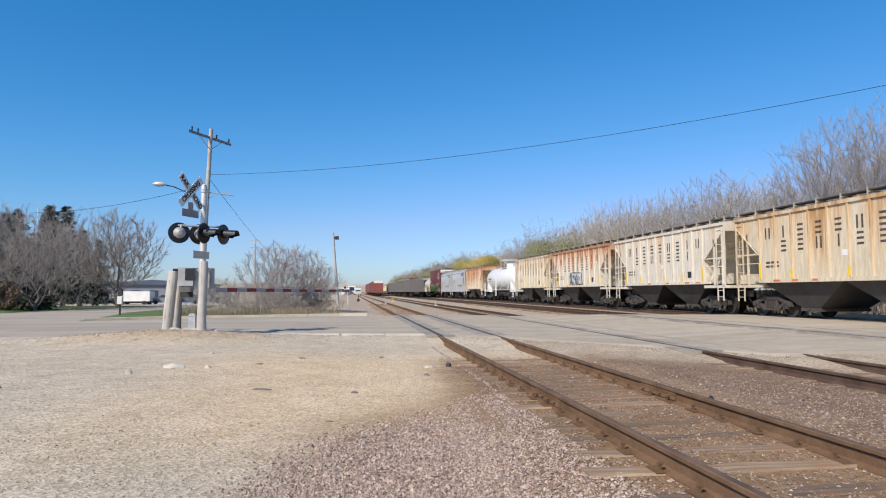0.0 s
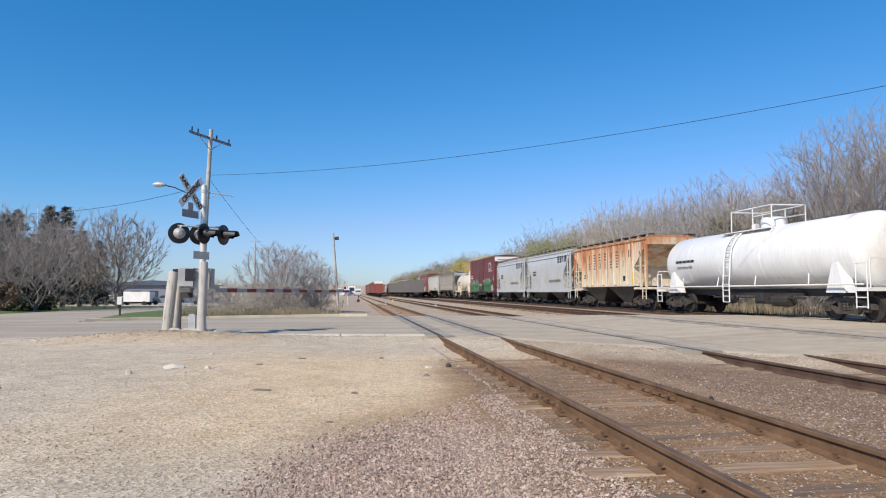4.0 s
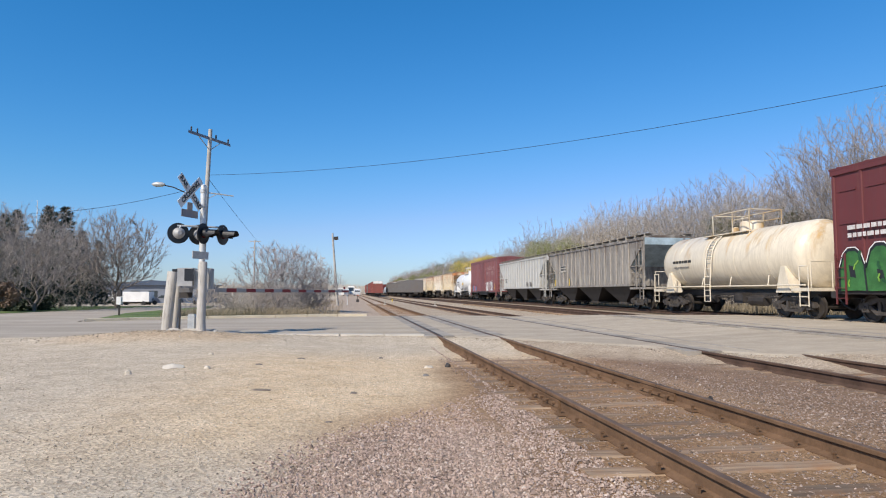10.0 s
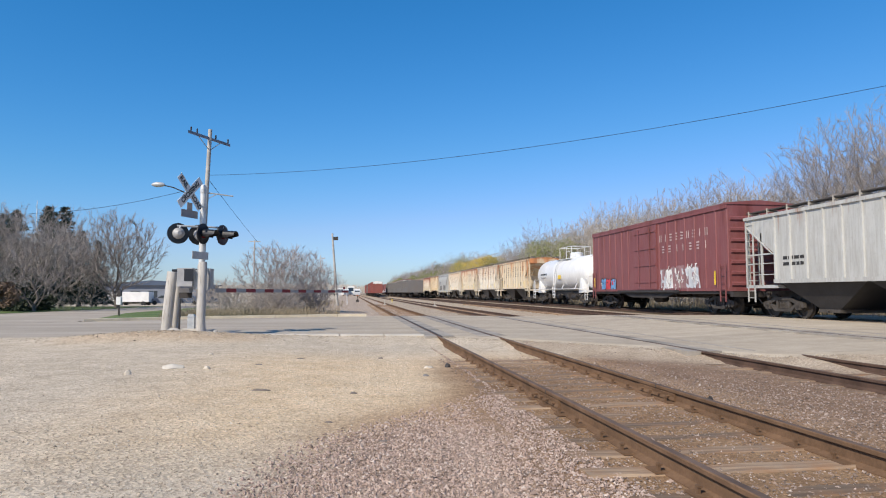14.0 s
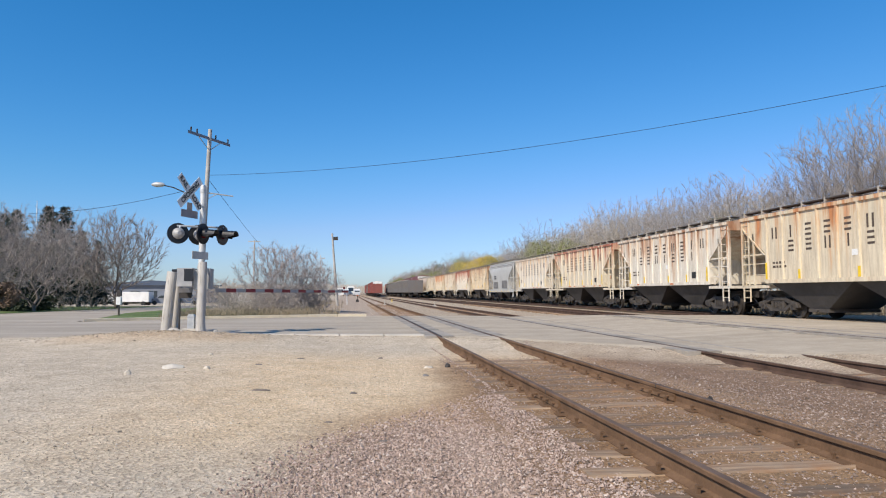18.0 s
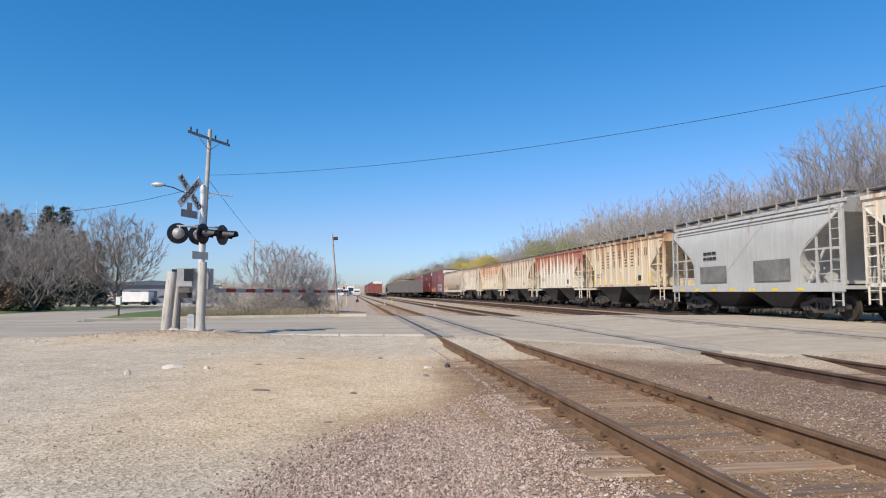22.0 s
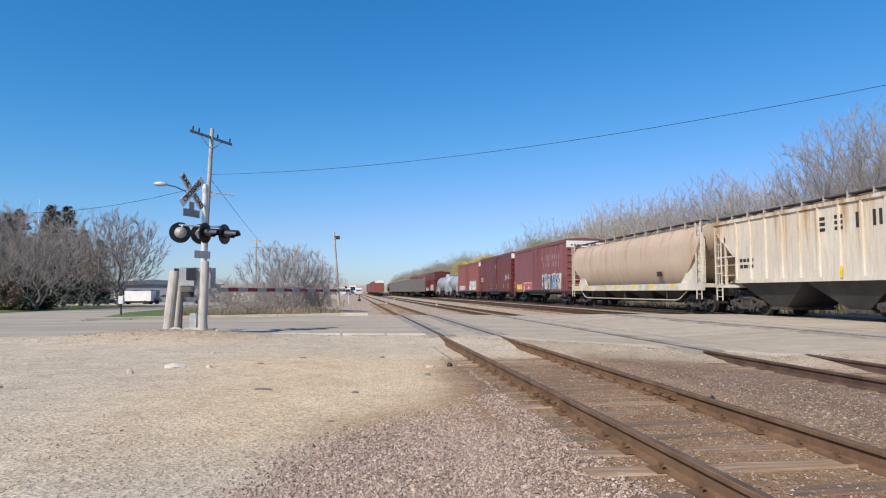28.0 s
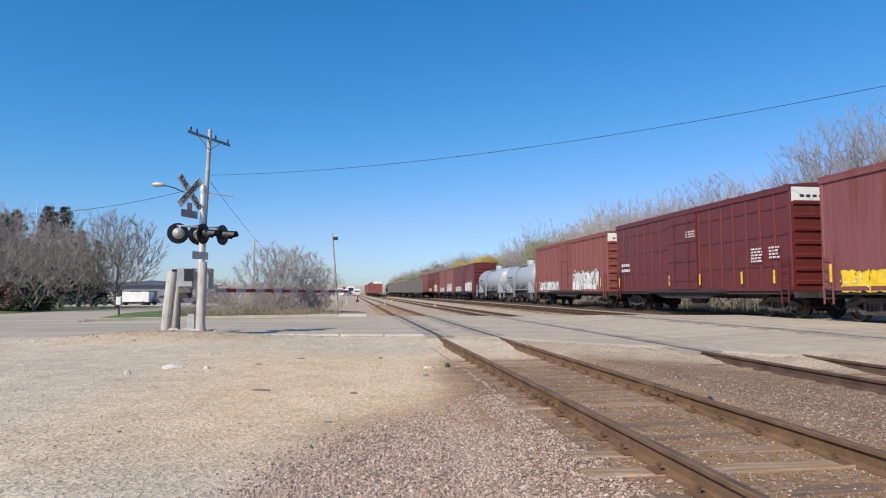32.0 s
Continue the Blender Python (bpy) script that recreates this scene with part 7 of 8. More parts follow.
# guard posts, small boxes and rubble at the signal's foot
def post_material():
    m, nt, b = nodes_of("post_wood")
    g = noise_node(nt, 1.0, 5, 0.7, "Object", (26, 26, 1.6))
    k = noise_node(nt, 3.0, 4, 0.6)
    c = ramp(nt, g, [(0.32, (0.15, 0.135, 0.12)), (0.42, (0.42, 0.40, 0.37)), (0.75, (0.58, 0.56, 0.52))])
    c = mix(nt, 0.6, c, ramp(nt, k, [(0.3, (0.7, 0.67, 0.64)), (0.7, (1.05,) * 3)]), "MULTIPLY")
    nt.links.new(c, b.inputs["Base Color"])
    b.inputs["Roughness"].default_value = 0.85
    bump(nt, b, g, 0.6, 0.02)
    return m


MAT["post_wood"] = post_material()
for x, y, r, h, lean, lab in ((-4.90, 18.0, 0.135, 1.70, 4.5, "pale weathered wooden guard post with long cracks"), (-4.80, 18.45, 0.095, 1.68, 2.6, "thinner wooden guard post")):
    p = thing("guard_post", pose(x, y, ground_z(x, y), 0, lean, 0), lab, "post", "guard posts")
    part("post", Shape().lathe([(r, -0.1), (r * 1.03, 0.4), (r * 0.97, h - 0.02), (r * 0.9, h)], n=14), "post_wood" if r > 0.08 else "steel_dark", p, smooth=True)
p = thing("guard_post", pose(-3.84, 17.3, ground_z(-3.84, 17.3), 0, 0.4, 0), "cracked pale wooden post before the signal mast", "post", "guard posts")
s = Shape().lathe([(0.135, -0.1), (0.13, 0.12), (0.112, 0.3), (0.108, 0.9), (0.115, 1.2), (0.105, 1.8), (0.09, 1.84)], n=16)
s.v = [(x + 0.012 * noise.noise((x * 9, y * 9, z * 2.5)), y, z) for x, y, z in s.v]
part("post", s, "post_wood", p, smooth=True)
board = thing("marker_board", pose(-4.80, 18.95, ground_z(-4.8, 18.95)), "small dark board on a slim steel post behind the guard posts", "sign")
part("post", Shape().box(-0.03, 0.03, -0.03, 0.03, -0.1, 1.72), "steel_dark", board)
part("board", Shape().box(-0.22, 0.19, -0.05, -0.031, 1.52, 1.86), "signal_black", board)
box_ob = thing("relay_box", pose(-4.18, 17.75, ground_z(-4.18, 17.75)), "small grey metal box on a short leg", "utility box")
part("case", Shape().box(-0.085, 0.085, -0.08, 0.08, 0.14, 0.46), "galv", box_ob)
part("lid", Shape().prism([(-0.10, 0.46), (0.10, 0.46), (0.06, 0.53), (-0.06, 0.53)], -0.095, 0.095, "y"), "galv", box_ob)
part("foot", Shape().box(-0.2, 0.2, -0.16, 0.16, -0.05, 0.15), "concrete", box_ob)


def rock_shape(seed, sx, sy, sz):
    r = random.Random(seed)
    bm = bmesh.new()
    bmesh.ops.create_icosphere(bm, subdivisions=2, radius=1)
    for v in bm.verts:
        k = 1 + 0.28 * noise.noise(v.co * 1.3 + Vector((seed, 0, 0))) + 0.06 * r.uniform(-1, 1)
        v.co = Vector((v.co.x * sx * k, v.co.y * sy * k, max(-0.3, v.co.z) * sz * k))
    s = Shape().add([v.co[:] for v in bm.verts], [[v.index for v in f.verts] for f in bm.faces])
    bm.free()
    return s


for k, (x, y, sx, sy, sz, mat, lab) in enumerate(((-2.72, 10.4, 0.17, 0.08, 0.06, "concrete", "flat pale broken slab on the gravel"), (-2.18, 10.3, 0.05, 0.05, 0.045, "pebble", "small pale stone on the gravel"), (-3.15, 9.75, 0.05, 0.05, 0.06, "pebble", "small pale stone on the gravel"),
        (1.72, 11.2, 0.05, 0.06, 0.06, "steel_dark", "dark lump of ballast"), (1.38, 11.2, 0.09, 0.08, 0.04, "pebble", "pale stone beside the track"), (-1.1, 8.25, 0.13, 0.03, 0.02, "bark", "scrap of dark bark on the sand"),
        (4.19, 7.0, 0.055, 0.05, 0.085, "steel_dark", "dark clod beside the rail"), (4.05, 7.3, 0.02, 0.03, 0.09, "steel_dark", "dark weed stub beside the rail"), (0.05, 8.2, 0.05, 0.03, 0.02, "bark", "scrap of dark bark on the sand"), (-0.9, 12.2, 0.07, 0.03, 0.02, "bark", "scrap of dark bark on the sand"), (0.6, 12.6, 0.05, 0.03, 0.025, "bark", "scrap of dark bark on the sand"), (-1.5, 11.0, 0.06, 0.03, 0.02, "bark", "scrap of dark bark on the sand"), (1.2, 10.1, 0.05, 0.04, 0.03, "bay_gray", "grey stone beside the ballast"), (-4.3, 8.6, 0.05, 0.04, 0.02, "bark", "scrap of dark bark on the gravel"), (-0.2, 6.4, 0.04, 0.02, 0.012, "bark", "scrap of dark bark on the sand"), (0.3, 5.6, 0.05, 0.02, 0.012, "bark", "scrap of dark bark on the sand"), (-2.6, 12.6, 0.05, 0.05, 0.03, "pebble", "small pale stone on the gravel"),
        (-3.2, 18.0, 0.22, 0.12, 0.08, "concrete", "broken kerb lump near the signal"), (-2.55, 18.1, 0.2, 0.1, 0.06, "bay_gray", "dark broken asphalt lump"), (-3.55, 17.5, 0.12, 0.12, 0.1, "concrete", "broken concrete at the mast's foot"),
        (-4.5, 17.3, 0.2, 0.15, 0.1, "concrete", "broken concrete at the mast's foot"), (-1.6, 18.05, 0.3, 0.1, 0.05, "concrete", "broken kerb lump near the signal"))):
    rock = tagged(part("stone", rock_shape(k + 1, sx, sy, sz), mat, smooth=False, at=(x, y, ground_z(x, y) + sz * 0.12)), lab, "stone", "loose stones")

# ---- utility poles, lamps, wires ----
pole = thing("utility_pole", pose(-7.57, 35, -0.15), "weathered wooden utility pole with crossarm and street lamp", "utility pole")
part("pole", Shape().rod((-0.30, 0, -0.2), (0.03, 0, 10.05), 0.145, 12, 0.10), "wood_pole", pole, smooth=True)
part("crossarm", Shape().add([(-0.78 + u * 1.62, -1.25 + u * 2.5 + b, 9.60 - 0.1 * u + c) for u in (0, 1) for b, c in ((-0.06, -0.07), (0.06, -0.07), (0.06, 0.07), (-0.06, 0.07))],
     [(0, 1, 2, 3), (7, 6, 5, 4), (0, 4, 5, 1), (1, 5, 6, 2), (2, 6, 7, 3), (3, 7, 4, 0)]), "shaded_metal", pole)
for s in (-1, 1):
    part("arm_brace", Shape().rod((0.02, 0, 8.9), (0.03 + s * 0.42, s * 0.65, 9.48), 0.025, 5), "galv", pole)
for u in (-0.9, -0.62, 0.0, 0.28, 0.9):
    part("insulator", Shape().lathe([(0.025, 9.6), (0.05, 9.68), (0.035, 9.72), (0.05, 9.78), (0.02, 9.84)], (0.03 + u * 0.8, u * 1.22, 0.02 - 0.05 * u), "z", 8), "steel_dark", pole)
lamp_arm = Shape()
pts = [(-0.1, 0, 5.75), (-0.6, -0.1, 6.2), (-1.2, -0.18, 6.6), (-1.7, -0.25, 6.82), (-2.2, -0.3, 6.92)]
for a, b in zip(pts, pts[1:]):
    lamp_arm.rod(a, b, 0.03, 6)
part("lamp_arm", lamp_arm, "steel_dark", pole)
part("lamp_head", Shape().lathe([(0.02, -0.36), (0.09, -0.28), (0.14, -0.08), (0.12, 0.16), (0.07, 0.28), (0.03, 0.3)], (-2.42, -0.33, 6.94), "x", 12), "galv", pole, "pale cobra-head street lamp", smooth=True)
part("side_bracket", Shape().rod((-0.08, 0, 6.62), (1.25, 0.3, 6.5), 0.035, 6).rod((0.5, 0.1, 6.6), (0, 0, 6.3), 0.02, 5), "galv", pole)


def cable(a, b, r, label, sag=0.0):
    a, b = Vector(a), Vector(b)
    n = max(6, int((b - a).length / 1.5))
    pts = [a.lerp(b, i / n) - Vector((0, 0, sag * 4 * i / n * (1 - i / n))) for i in range(n + 1)]
    tagged(part("overhead_cable", Shape().tube(pts, r), "cable"), label, "cable", "overhead cables")


cable((-7.5, 34.9, 7.40), (30.0, 6.8, 9.8), 0.009, "black cable slung over the tracks", 1.5)
cable((-7.6, 35.0, 6.9), (-21.0, 45.0, 6.35), 0.012, "thin black overhead wire", 0.35)
cable((-7.5, 35.0, 7.1), (-16.5, 160, 8.0), 0.012, "thin black overhead wire", 0.8)

far_pole = thing("utility_pole", pose(-14.6, 100, -0.2), "distant utility pole with two crossarms", "utility pole")
part("pole", Shape().rod((0, 0, -0.2), (0, 0, 9.4), 0.14, 8, 0.1), "wood_pole", far_pole)
part("crossarm", Shape().box(-0.9, 0.9, -0.06, 0.06, 9.1, 9.22), "wood_pole", far_pole)
part("lower_crossarm", Shape().box(-0.7, 0.7, -0.06, 0.06, 8.1, 8.2), "wood_pole", far_pole)
flood = thing("floodlight_pole", pose(-1.17, 60, -0.15, 0, -4.6, 0), "leaning wooden yard pole with a floodlight", "lamp pole")
part("pole", Shape().rod((0, 0, -0.2), (0, 0, 6.85), 0.13, 10, 0.085), "wood_pole", flood)
part("floodlight", Shape().box(0.1, 0.5, -0.16, 0.16, 6.2, 6.5).rod((0, 0, 6.3), (0.2, 0, 6.35), 0.03), "steel_dark", flood)
lamp2 = thing("street_lamp", pose(-4.15, 90, -0.15), "distant slim yard lamp", "street lamp")
part("pole", Shape().rod((0, 0, -0.2), (0, 0, 6.5), 0.08, 8, 0.05), "galv", lamp2)
part("lamp_head", Shape().box(0.05, 0.62, -0.12, 0.12, 6.0, 6.16).rod((0, 0, 6.1), (0.1, 0, 6.1), 0.03), "galv", lamp2)
lamp3 = thing("street_lamp", pose(-3.0, 190, -0.15), "distant slim yard lamp", "street lamp")
part("pole", Shape().rod((0, 0, -0.2), (0, 0, 6.5), 0.1, 8, 0.07), "galv", lamp3)
part("lamp_head", Shape().box(0.05, 0.62, -0.12, 0.12, 6.2, 6.4), "galv", lamp3)
tower = thing("radio_tower", pose(-194, 300, -1), "slender pale radio tower far away", "tower")
for k in range(3):
    a = k * 2.094
    part("leg", Shape().rod((math.cos(a) * 0.5, math.sin(a) * 0.5, 0), (math.cos(a) * 0.35, math.sin(a) * 0.35, 46), 0.12, 5), "galv", tower)
for k in range(23):
    a = k * 2.094
    part("lattice_bar", Shape().rod((math.cos(a) * 0.48, math.sin(a) * 0.48, k * 2), (math.cos(a + 2.094) * 0.46, math.sin(a + 2.094) * 0.46, k * 2 + 2), 0.07, 4), "galv", tower)

mail = thing("mailbox", pose(-10.9, 32.2, 0.02), "small white box on a dark post at the verge", "mailbox")
part("post", Shape().box(-0.035, 0.035, -0.035, 0.035, -0.1, 1.3), "steel_dark", mail)
part("box", Shape().box(-0.1, 0.1, -0.12, 0.12, 0.55, 0.92), "white", mail)
part("top", Shape().prism([(-0.09, 0.95), (0.09, 0.95), (0.09, 1.18), (0.0, 1.26), (-0.09, 1.18)], -0.1, 0.1, "y"), "steel_dark", mail)

# ---- far buildings and vehicles ----
shed = thing("warehouse", pose(-30, 108, -0.9), "long low grey warehouse with a dark blue roof", "warehouse")
part("wall", Shape().box(-9, 6, 0, 14, 0, 3.4), "wall_gray", shed)
part("roof", Shape().prism([(-9.4, 3.4), (-1.5, 4.0), (6.4, 3.4), (6.4, 3.2), (-9.4, 3.2)], -0.5, 14.5, "y"), "navy_roof", shed)
for k in range(5):
    part("window", Shape().box(-7.6 + k * 2.7, -6.2 + k * 2.7, -0.03, 0.0, 1.2, 2.3), "glass_dark", shed)
van = thing("box_truck", pose(-30.4, 95, -0.72), "white box trailer parked by the warehouse", "trailer")
part("box", Shape().box(-2.9, 2.5, -1.2, 1.2, 0.55, 1.95), "white", van)
part("chassis", Shape().box(-2.7, 2.4, -0.9, 0.9, 0.3, 0.55), "steel_dark", van)
for x in (-2.0, -1.2, 1.8):
    for y in (-1.1, 1.1):
        part("wheel", Shape().rod((x, y - 0.12, 0.32), (x, y + 0.12, 0.32), 0.32, 12), "tyre", van)
for k, (x, y, col) in enumerate(((-26.2, 96, "wall_gray"), (-23.6, 97, "navy_roof"))):
    car = thing("parked_car", pose(x, y, -0.62), "dark parked car far off", "car", "parked cars")
    part("body", Shape().prism([(-2.1, 0.3), (-2.1, 0.85), (-1.2, 0.95), (-0.6, 1.4), (0.8, 1.4), (1.4, 0.95), (2.1, 0.85), (2.1, 0.3)], -0.8, 0.8, "y"), col, car)
    part("side_glass", Shape().prism([(-0.95, 0.97), (-0.5, 1.33), (0.7, 1.33), (1.15, 0.97)], -0.81, -0.80, "y"), "glass_dark", car)
    for dx in (-1.3, 1.3):
        part("wheel", Shape().rod((dx, -0.82, 0.31), (dx, -0.6, 0.31), 0.31, 12), "tyre", car)
office = thing("low_building", pose(-13.5, 92, -0.4), "low white building with a red band", "building")
part("wall", Shape().box(-3.2, 5.5, 0, 8, 0, 2.0), "white", office)
part("band", Shape().box(-3.25, 5.55, -0.05, 8, 1.55, 1.8), "orange", office)
part("roof", Shape().box(-3.5, 5.8, -0.3, 8.3, 2.0, 2.25), "wall_gray", office)


def parked_wagon(x, y, z, ln, paint, zt, label, sill=1.0):
    """A still open-topped or box wagon on another siding."""
    c = thing("parked_freight_car", pose(x, y, z), label, "freight car", "parked freight cars")
    a = ln / 2 - 0.6
    s = Shape().box(-1.42, -1.34, -a, a, sill, zt).box(1.34, 1.42, -a, a, sill, zt).box(-1.34, 1.34, -a, -a + 0.08, sill, zt).box(-1.34, 1.34, a - 0.08, a, sill, zt).box(-1.34, 1.34, -a + 0.08, a - 0.08, sill, sill + 0.1)
    part("body", s, paint, c)
    rib = cached(("wagon_post", paint.name, zt), lambda: Shape().box(-0.08, 0.0, -0.06, 0.06, sill, zt - 0.05), paint)
    for i in range(11):
        part("side_post", rib, None, c, at=(-1.42, -a + 0.1 + (2 * a - 0.2) * i / 10, 0))
    # dark wagons get a pale rim: their sunlit top edge put into the colour
    part("rim", Shape().box(-1.5, -1.34, -a, a, zt, zt + 0.1).box(1.34, 1.5, -a, a, zt, zt + 0.1), "bracket_pale" if paint.name.startswith("soot") else paint, c)
    part("underframe", Shape().box(-0.4, 0.4, -ln / 2 + 0.2, ln / 2 - 0.2, 0.6, sill), "steel_dark", c)
    for sy in (-1, 1):
        t = part("truck", cached("bolster", lambda: Shape(), "truck"), None, c, at=(0, sy * (a - 1.5), 0))
        for sx in (-1, 1):
            part("sideframe", cached("sideframe", sideframe_shape, "truck"), None, t, at=(sx * 1.0, 0, 0))
        for dy in (-0.85, 0.85):
            part("wheelset", cached("wheelset", wheelset_shape, "wheel", True), None, t, at=(0, dy, WHEEL_R))
    return c, a


for k in range(5):
    c, a = parked_wagon(12.35, 127.5 + k * 15.5, 0.15, 15.5, P["black_car"], 3.5 if k % 2 else 3.35, "sooty dark open wagon standing on a siding")
for k in range(6):
    paint = P[("red_orange", "red_faded", "red_orange", "black_car", "red_faded", "red_orange")[k]]
    c, a = parked_wagon(7.87, 193 + k * 17, -0.05, 16.8, paint, 4.2, "orange-red boxcar standing on a siding")
    part("roof", Shape().prism([(-1.5, 4.3), (0, 4.5), (1.5, 4.3)], -a, a, "y"), "white" if k == 0 else paint, c)
    if k == 0:
        part("end_panel", Shape().box(-1.36, 1.36, -a - 0.03, -a - 0.002, 3.75, 4.28), "white", c, "white painted band across the top of the end")
for k, (x, y, mat, h, w) in enumerate(((-3.5, 230, "white", 2.6, 2.4), (0.2, 250, "white", 3.4, 2.5), (2.6, 240, "silver_paint", 2.4, 2.2), (-6.5, 225, "bay_gray", 2.0, 2.0), (-1.6, 245, "wall_gray", 2.4, 2.2))):
    v = thing("parked_truck", pose(x, y, -0.2), "small far-off work truck at the yard's end", "truck", "far work trucks")
    part("cab", Shape().prism([(0, 0.5), (0, 1.5), (0.5, h), (1.8, h), (1.8, 0.5)], -w / 2, w / 2), mat, v)
    part("box", Shape().box(-w / 2, w / 2, 1.85, 6, 0.8, h + 0.3), "white" if k != 3 else "bay_gray", v)
    part("windscreen", Shape().add([(-w / 2 + 0.15, 0.02, 1.55), (w / 2 - 0.15, 0.02, 1.55), (w / 2 - 0.2, 0.42, h - 0.15), (-w / 2 + 0.2, 0.42, h - 0.15)], [(0, 1, 2, 3)]), "glass_dark", v)
    for sx in (-1, 1):
        for yy in (0.9, 4.8):
            part("wheel", Shape().rod((sx * w / 2 - 0.15 * sx, yy, 0.45), (sx * w / 2, yy, 0.45), 0.45, 12), "tyre", v)
for x, y, mat, lab in ((5.55, 85, "yellow", "low yellow marker post between the sidings"), (3.6, 67, "bracket_pale", "low pale marker post between the sidings"), (8.25, 62, "bracket_pale", "low pale marker post between the sidings")):
    s = thing("marker_post", pose(x, y, ground_z(x, y)), lab, "marker post", "marker posts")
    part("post", Shape().lathe([(0.06, -0.05), (0.06, 0.42), (0.03, 0.47)], n=10), mat, s)
    part("foot", Shape().box(-0.16, 0.16, -0.16, 0.16, -0.05, 0.08), "concrete", s)
stand = thing("switch_stand", pose(1.0, 88, ground_z(1.0, 88)), "dark switch stand beside the near track", "switch stand")
part("stand", Shape().box(-0.2, 0.2, -0.2, 0.2, -0.05, 0.35).rod((0, 0, 0.3), (0, 0, 0.95), 0.05, 6), "steel_dark", stand)
part("target", Shape().lathe([(0.1, -0.01), (0.1, 0.01)], (0, 0, 0.9), "y", 14), "orange", stand)

# ---- ties, fastenings and stones ----
def tie_mesh(seed, ln=2.6):
    r = random.Random(seed)
    n, vs, fs = 7, [], []
    for i in range(n):
        x = -ln / 2 + ln * i / (n - 1) + (r.uniform(-0.03, 0.03) if i in (0, n - 1) else 0)
        w = 0.115 + r.uniform(-0.012, 0.008)
        top = r.uniform(-0.014, 0.004)
        vs += [(x, -w, -0.12), (x, -w, top - 0.012), (x, -w + 0.025, top), (x, w - 0.025, top + r.uniform(-0.008, 0.004)), (x, w, top - 0.012), (x, w, -0.12)]
    for i in range(n - 1):
        for k in range(5):
            a = i * 6 + k
            fs.append((a, a + 6, a + 7, a + 1))
    fs += [(0, 1, 2, 3, 4, 5), tuple((n - 1) * 6 + k for k in (5, 4, 3, 2, 1, 0))]
    return Shape().add(vs, fs).mesh("tie", "tie")


TIES = [tie_mesh(k) for k in range(6)]
SPIKE = Shape().box(-0.012, 0.012, -0.012, 0.012, 0.0, 0.04).box(-0.022, 0.016, -0.017, 0.017, 0.04, 0.055).mesh("spike", "rail_side")
PLATE = Shape().box(-0.145, 0.145, -0.085, 0.085, 0.0, 0.012).mesh("tie_plate", "rail_side")
r = random.Random(9)
count = 0
for t, y0, y1, xc in ((near_track, -7.0, 12.2, 3.08), (near_track, 32.6, 70, 3.08), (second_track, -6.0, 13.0, 7.87), (second_track, 33, 60, 7.87), (third_track, 31, 62, 12.35)):
    y = y0
    while y < y1:
        part("tie", r.choice(TIES), None, t, at=pose(r.uniform(-0.07, 0.07), y, -0.146 - r.uniform(0, 0.010), r.uniform(-0.6, 0.6), 0, r.uniform(-1.6, 1.6)))
        if t is near_track and y < 12:
            for sx in (-0.752, 0.752):
                part("tie_plate", PLATE, None, t, at=(sx, y, -0.153))
                for dx in (-0.1, 0.1):
                    part("spike", SPIKE, None, t, at=pose(sx + dx, y + r.uniform(-0.06, 0.06), -0.142, 0, r.uniform(-6, 6), 0 if dx > 0 else 180))
        y += 0.53 * r.uniform(0.92, 1.08)
for xs, yj in ((-0.752, 7.3), (0.752, 7.55)):
    for s in (-1, 1):
        part("joint_bar", Shape().prism([(xs + s * 0.014, -0.135), (xs + s * 0.05, -0.128), (xs + s * 0.035, -0.09), (xs + s * 0.04, -0.05), (xs + s * 0.014, -0.045)], yj - 0.45, yj + 0.45, "y"), "rail_side", near_track, "bolted joint bar")
        for k in range(4):
            y = yj - 0.33 + 0.22 * k
            part("bolt", Shape().rod((xs + s * 0.03, y, -0.09), (xs + s * 0.075, y, -0.09), 0.016, 6), "rail_side", near_track)
    part("joint_gap", Shape().box(xs - 0.038, xs + 0.038, yj - 0.006, yj + 0.006, -0.04, 0.0025), "steel_dark", near_track)


# flangeways through the road and worn filler strips beside the rails
MAT["filler"] = plain("filler", (0.31, 0.275, 0.23), 0.9, 0, 0.35, 1.2, 30, 0.4)
for t, xc, zc in ((near_track, 3.08, 0.0), (second_track, 7.87, -0.04), (third_track, 12.35, 0.15)):
    y0, y1 = lerp_table(xc, *ROAD_NEAR) + 0.1, lerp_table(xc, *ROAD_FAR) - 0.1
    for sx in (-0.752, 0.752):
        g = -1 if sx > 0 else 1
        part("flangeway", Shape().box(sx + (0.04 if g > 0 else -0.10), sx + (0.10 if g > 0 else -0.04), y0, y1, -0.1, -0.004), "steel_dark", t, "dark flangeway gap")
        part("filler_strip", Shape().box(sx - (0.34 if g > 0 else -0.04), sx - (0.04 if g > 0 else -0.34), y0, y1, -0.1, -0.003), "filler", t, "worn asphalt strip along the rail")
        part("filler_strip", Shape().box(sx + (0.10 if g > 0 else -0.42), sx + (0.42 if g > 0 else -0.10), y0, y1, -0.1, -0.002), "filler", t, "worn asphalt strip along the rail")


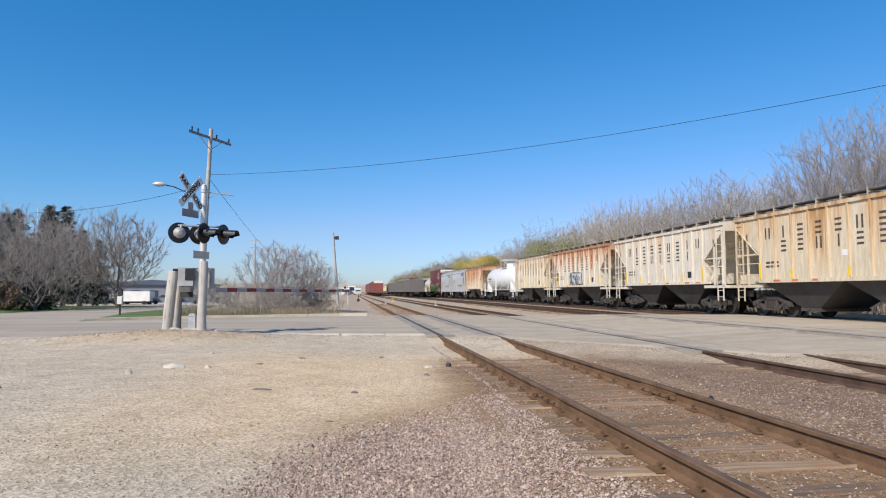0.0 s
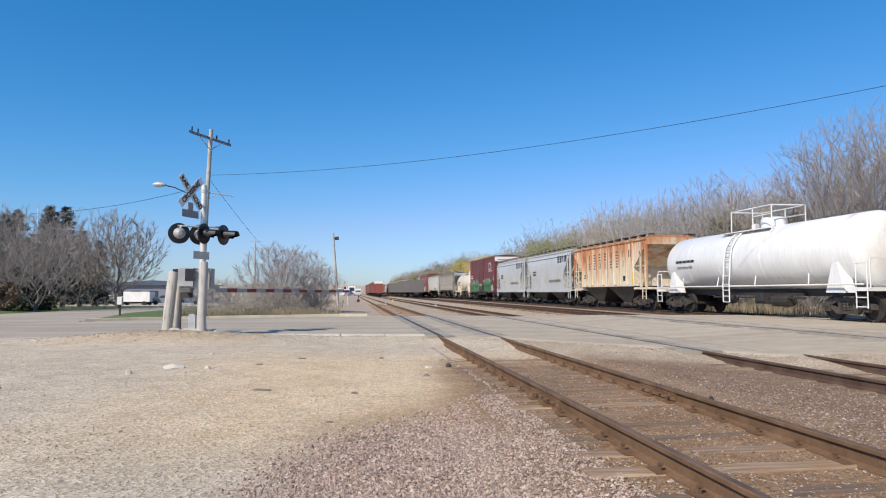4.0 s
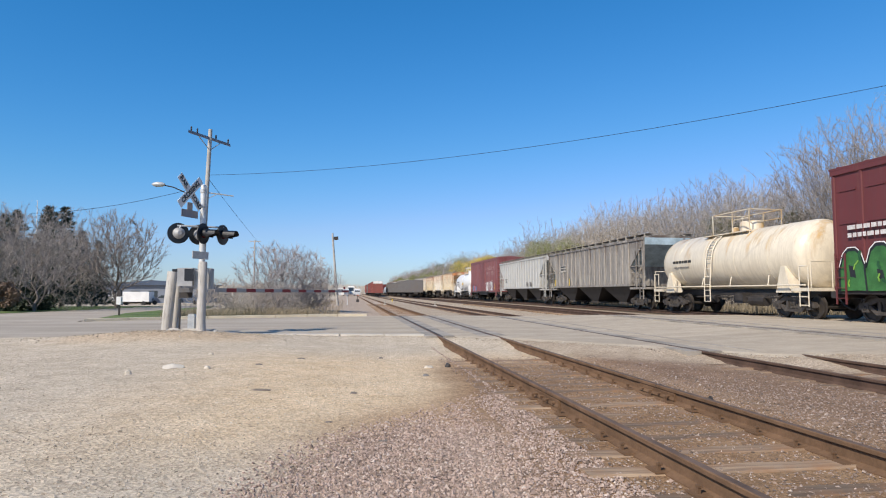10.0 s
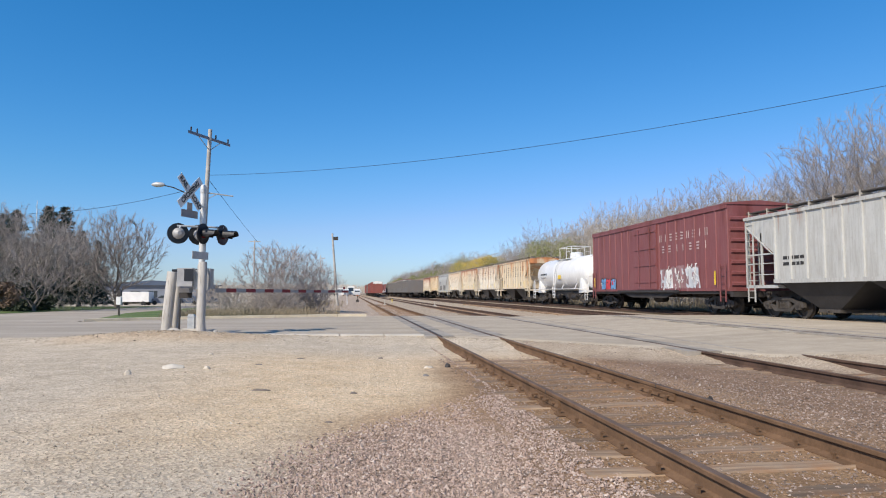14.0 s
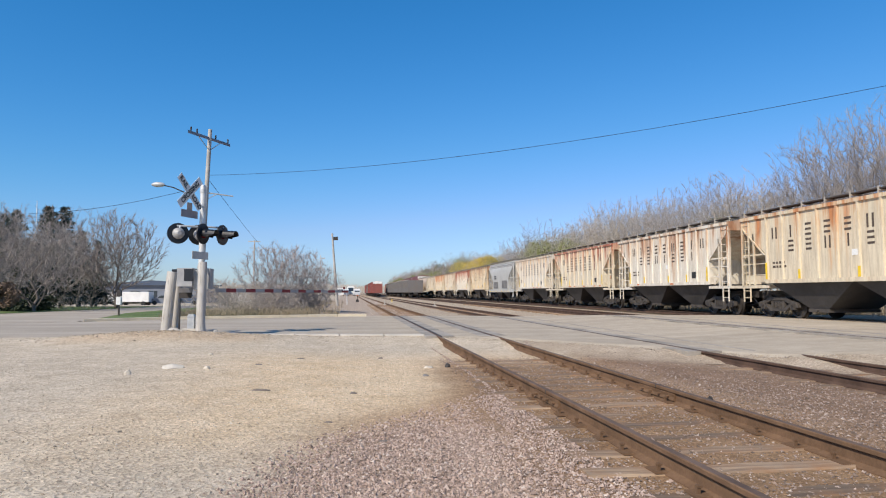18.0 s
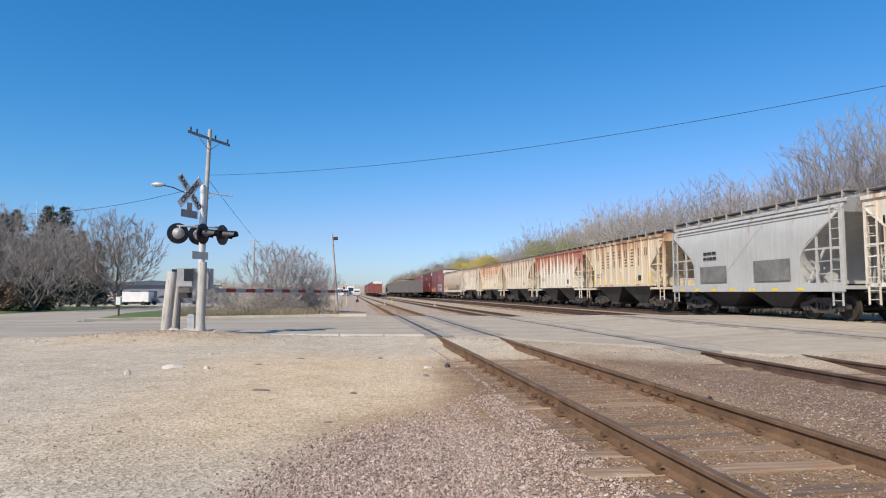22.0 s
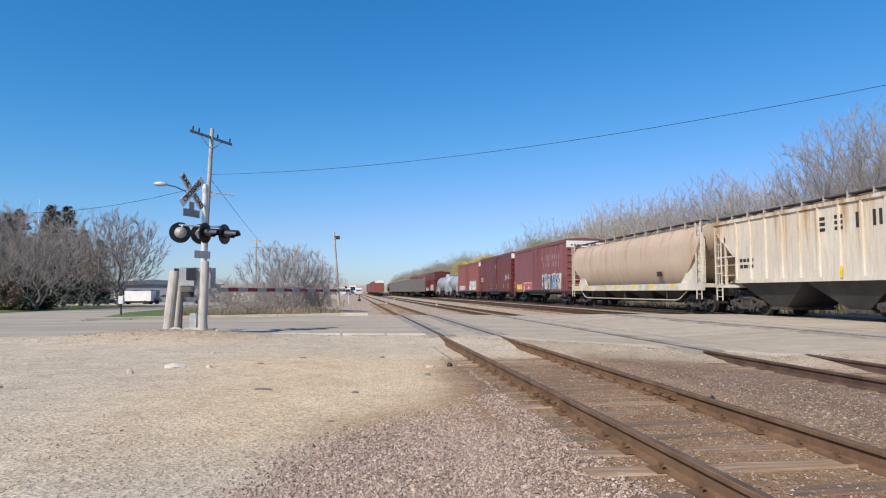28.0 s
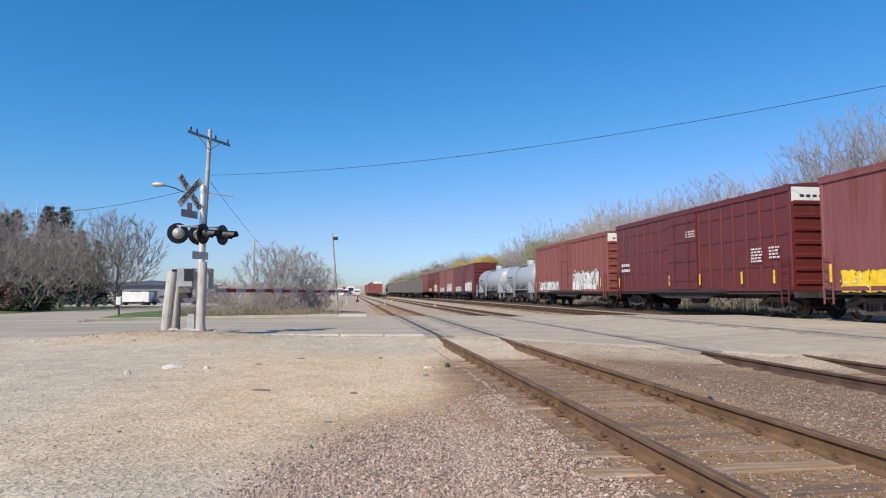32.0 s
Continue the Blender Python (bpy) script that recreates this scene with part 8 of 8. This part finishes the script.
def scatter(name, n, place, size, mat, label):
    """n small angular stones in one mesh."""
    rs = np.random.RandomState(len(name))
    base = np.array([(1, 0, 0), (-1, 0, 0), (0, 1, 0), (0, -1, 0), (0, 0, 1), (0, 0, -1)], float)
    tri = np.array([(0, 2, 4), (2, 1, 4), (1, 3, 4), (3, 0, 4), (2, 0, 5), (1, 2, 5), (3, 1, 5), (0, 3, 5)])
    vs = np.zeros((n, 6, 3))
    for i in range(n):
        x, y = place(rs)
        s = size * rs.uniform(0.45, 1.25) * (1 + 0.5 * (rs.rand() < 0.08))
        a = rs.uniform(0, 6.28)
        p = base * (s * rs.uniform(0.6, 1.25, (6, 1))) * (1, 0.8, 0.7) + rs.uniform(-0.25, 0.25, (6, 3)) * s
        ca, sa = math.cos(a), math.sin(a)
        rot = np.array(((ca, -sa, 0), (sa, ca, 0), (0, 0, 1)))
        vs[i] = p @ rot.T + (x, y, ground_z(x, y) + s * 0.22)
    fs = (tri[None] + (np.arange(n) * 6)[:, None, None]).reshape(-1, 3)
    me = bpy.data.meshes.new(name)
    me.from_pydata(vs.reshape(-1, 3).tolist(), [], fs.tolist())
    me.materials.append(MAT[mat])
    tagged(new(name, me), label, "gravel", kind="stuff")


def near_y(rs, y0, y1):
    """More stones close by, where single ones can be told apart."""
    if rs.rand() < 0.08:   # thinning out behind
        return y0 - rs.exponential(1.2)
    return y0 + (y1 - y0) * rs.rand() ** 1.7


def by_track(rs):
    while True:
        y = near_y(rs, 1.8, 15.0)
        x = rs.uniform(-1.4, 4.25)
        if x < 1.9 and rs.rand() > min(1, max(0, (x - (0.3 * y - 2.15 + 0.45 * max(0.0, y - 5.6))) / 0.6)):
            continue
        if abs(abs(x - 3.08) - 0.752) < 0.09:
            continue
        if 1.95 < x < 4.2 and rs.rand() < lerp_table(y, (3, 6), (0.985, 0.995)):
            continue
        if y > lerp_table(x, *ROAD_NEAR) - 0.6:
            continue
        return x, y


def beyond_track(rs):
    while True:
        y = near_y(rs, 2.6, 13.0)
        x = rs.uniform(4.2, 7.0)
        if rs.rand() < min(0.9, max(0.0, (y + 1.05 * x - 13.5) / 4.5)):
            continue
        return x, y


def between_rails(rs):
    while True:
        y, x = near_y(rs, 1.8, 12.5), rs.uniform(1.7, 4.4)
        if abs(abs(x - 3.08) - 0.752) > 0.09:
            return x, y


def on_lot(rs):
    while True:
        y = near_y(rs, 2.2, 17.0)
        x = rs.uniform(-0.62 * y - 1.0, 1.2)
        if x > 0.3 * y - 1.5 + 0.45 * max(0.0, y - 5.6) or (y > 6 and rs.rand() < 0.4):
            continue
        return x, y


scatter("ballast_stones", 58000, by_track, 0.0142, "ballast", "pinkish crushed ballast stones")
scatter("old_ballast_stones", 15000, beyond_track, 0.0142, "ballast_dark", "dull crushed stones beyond the near track")
scatter("track_gravel", 12000, between_rails, 0.0125, "ballast_dark", "dull stones trodden in between the ties")
scatter("lot_gravel", 22000, on_lot, 0.0075, "pebble", "fine pale gravel scattered over the lot")
scatter("edge_gravel", 5000, lambda rs: (lambda x: (x, lerp_table(x, *ROAD_NEAR) + rs.normal(-0.1, 0.35)))(rs.uniform(-2, 9.5)), 0.012, "pebble", "gravel strewn over the road's ragged edge")
scatter("bank_rubble", 1600, lambda rs: (rs.normal(-4.3, 1.6), rs.normal(16.8, 0.6)), 0.02, "pebble", "loose rubble on the dirt bank")


# ---- what moves ----
def travelled(t):
    """Metres that the train has gone since the start."""
    return 10.95 * t - 0.01 * t * t


def motions():
    times = [i * 2.0 for i in range(17)]
    for car in TRAIN:
        ob = car[0] if isinstance(car, tuple) else car
        q = ob.matrix_basis.translation.y
        walk(ob, [(t, pose(TRAIN_X, q - travelled(t), TRAIN_Z)) for t in times])
    turns = [i / 15 for i in range(481)]
    done = {}
    for w, dy in SPINNERS:
        if dy not in done:
            walk(w, [(t, pose(0, dy, WHEEL_R, math.degrees(travelled(t) / WHEEL_R))) for t in turns])
            done[dy] = w
        else:
            src = done[dy].animation_data
            w.rotation_mode = "QUATERNION"
            w.animation_data_create()
            w.animation_data.action = src.action
            w.animation_data.action_slot = src.action_slot


motions()
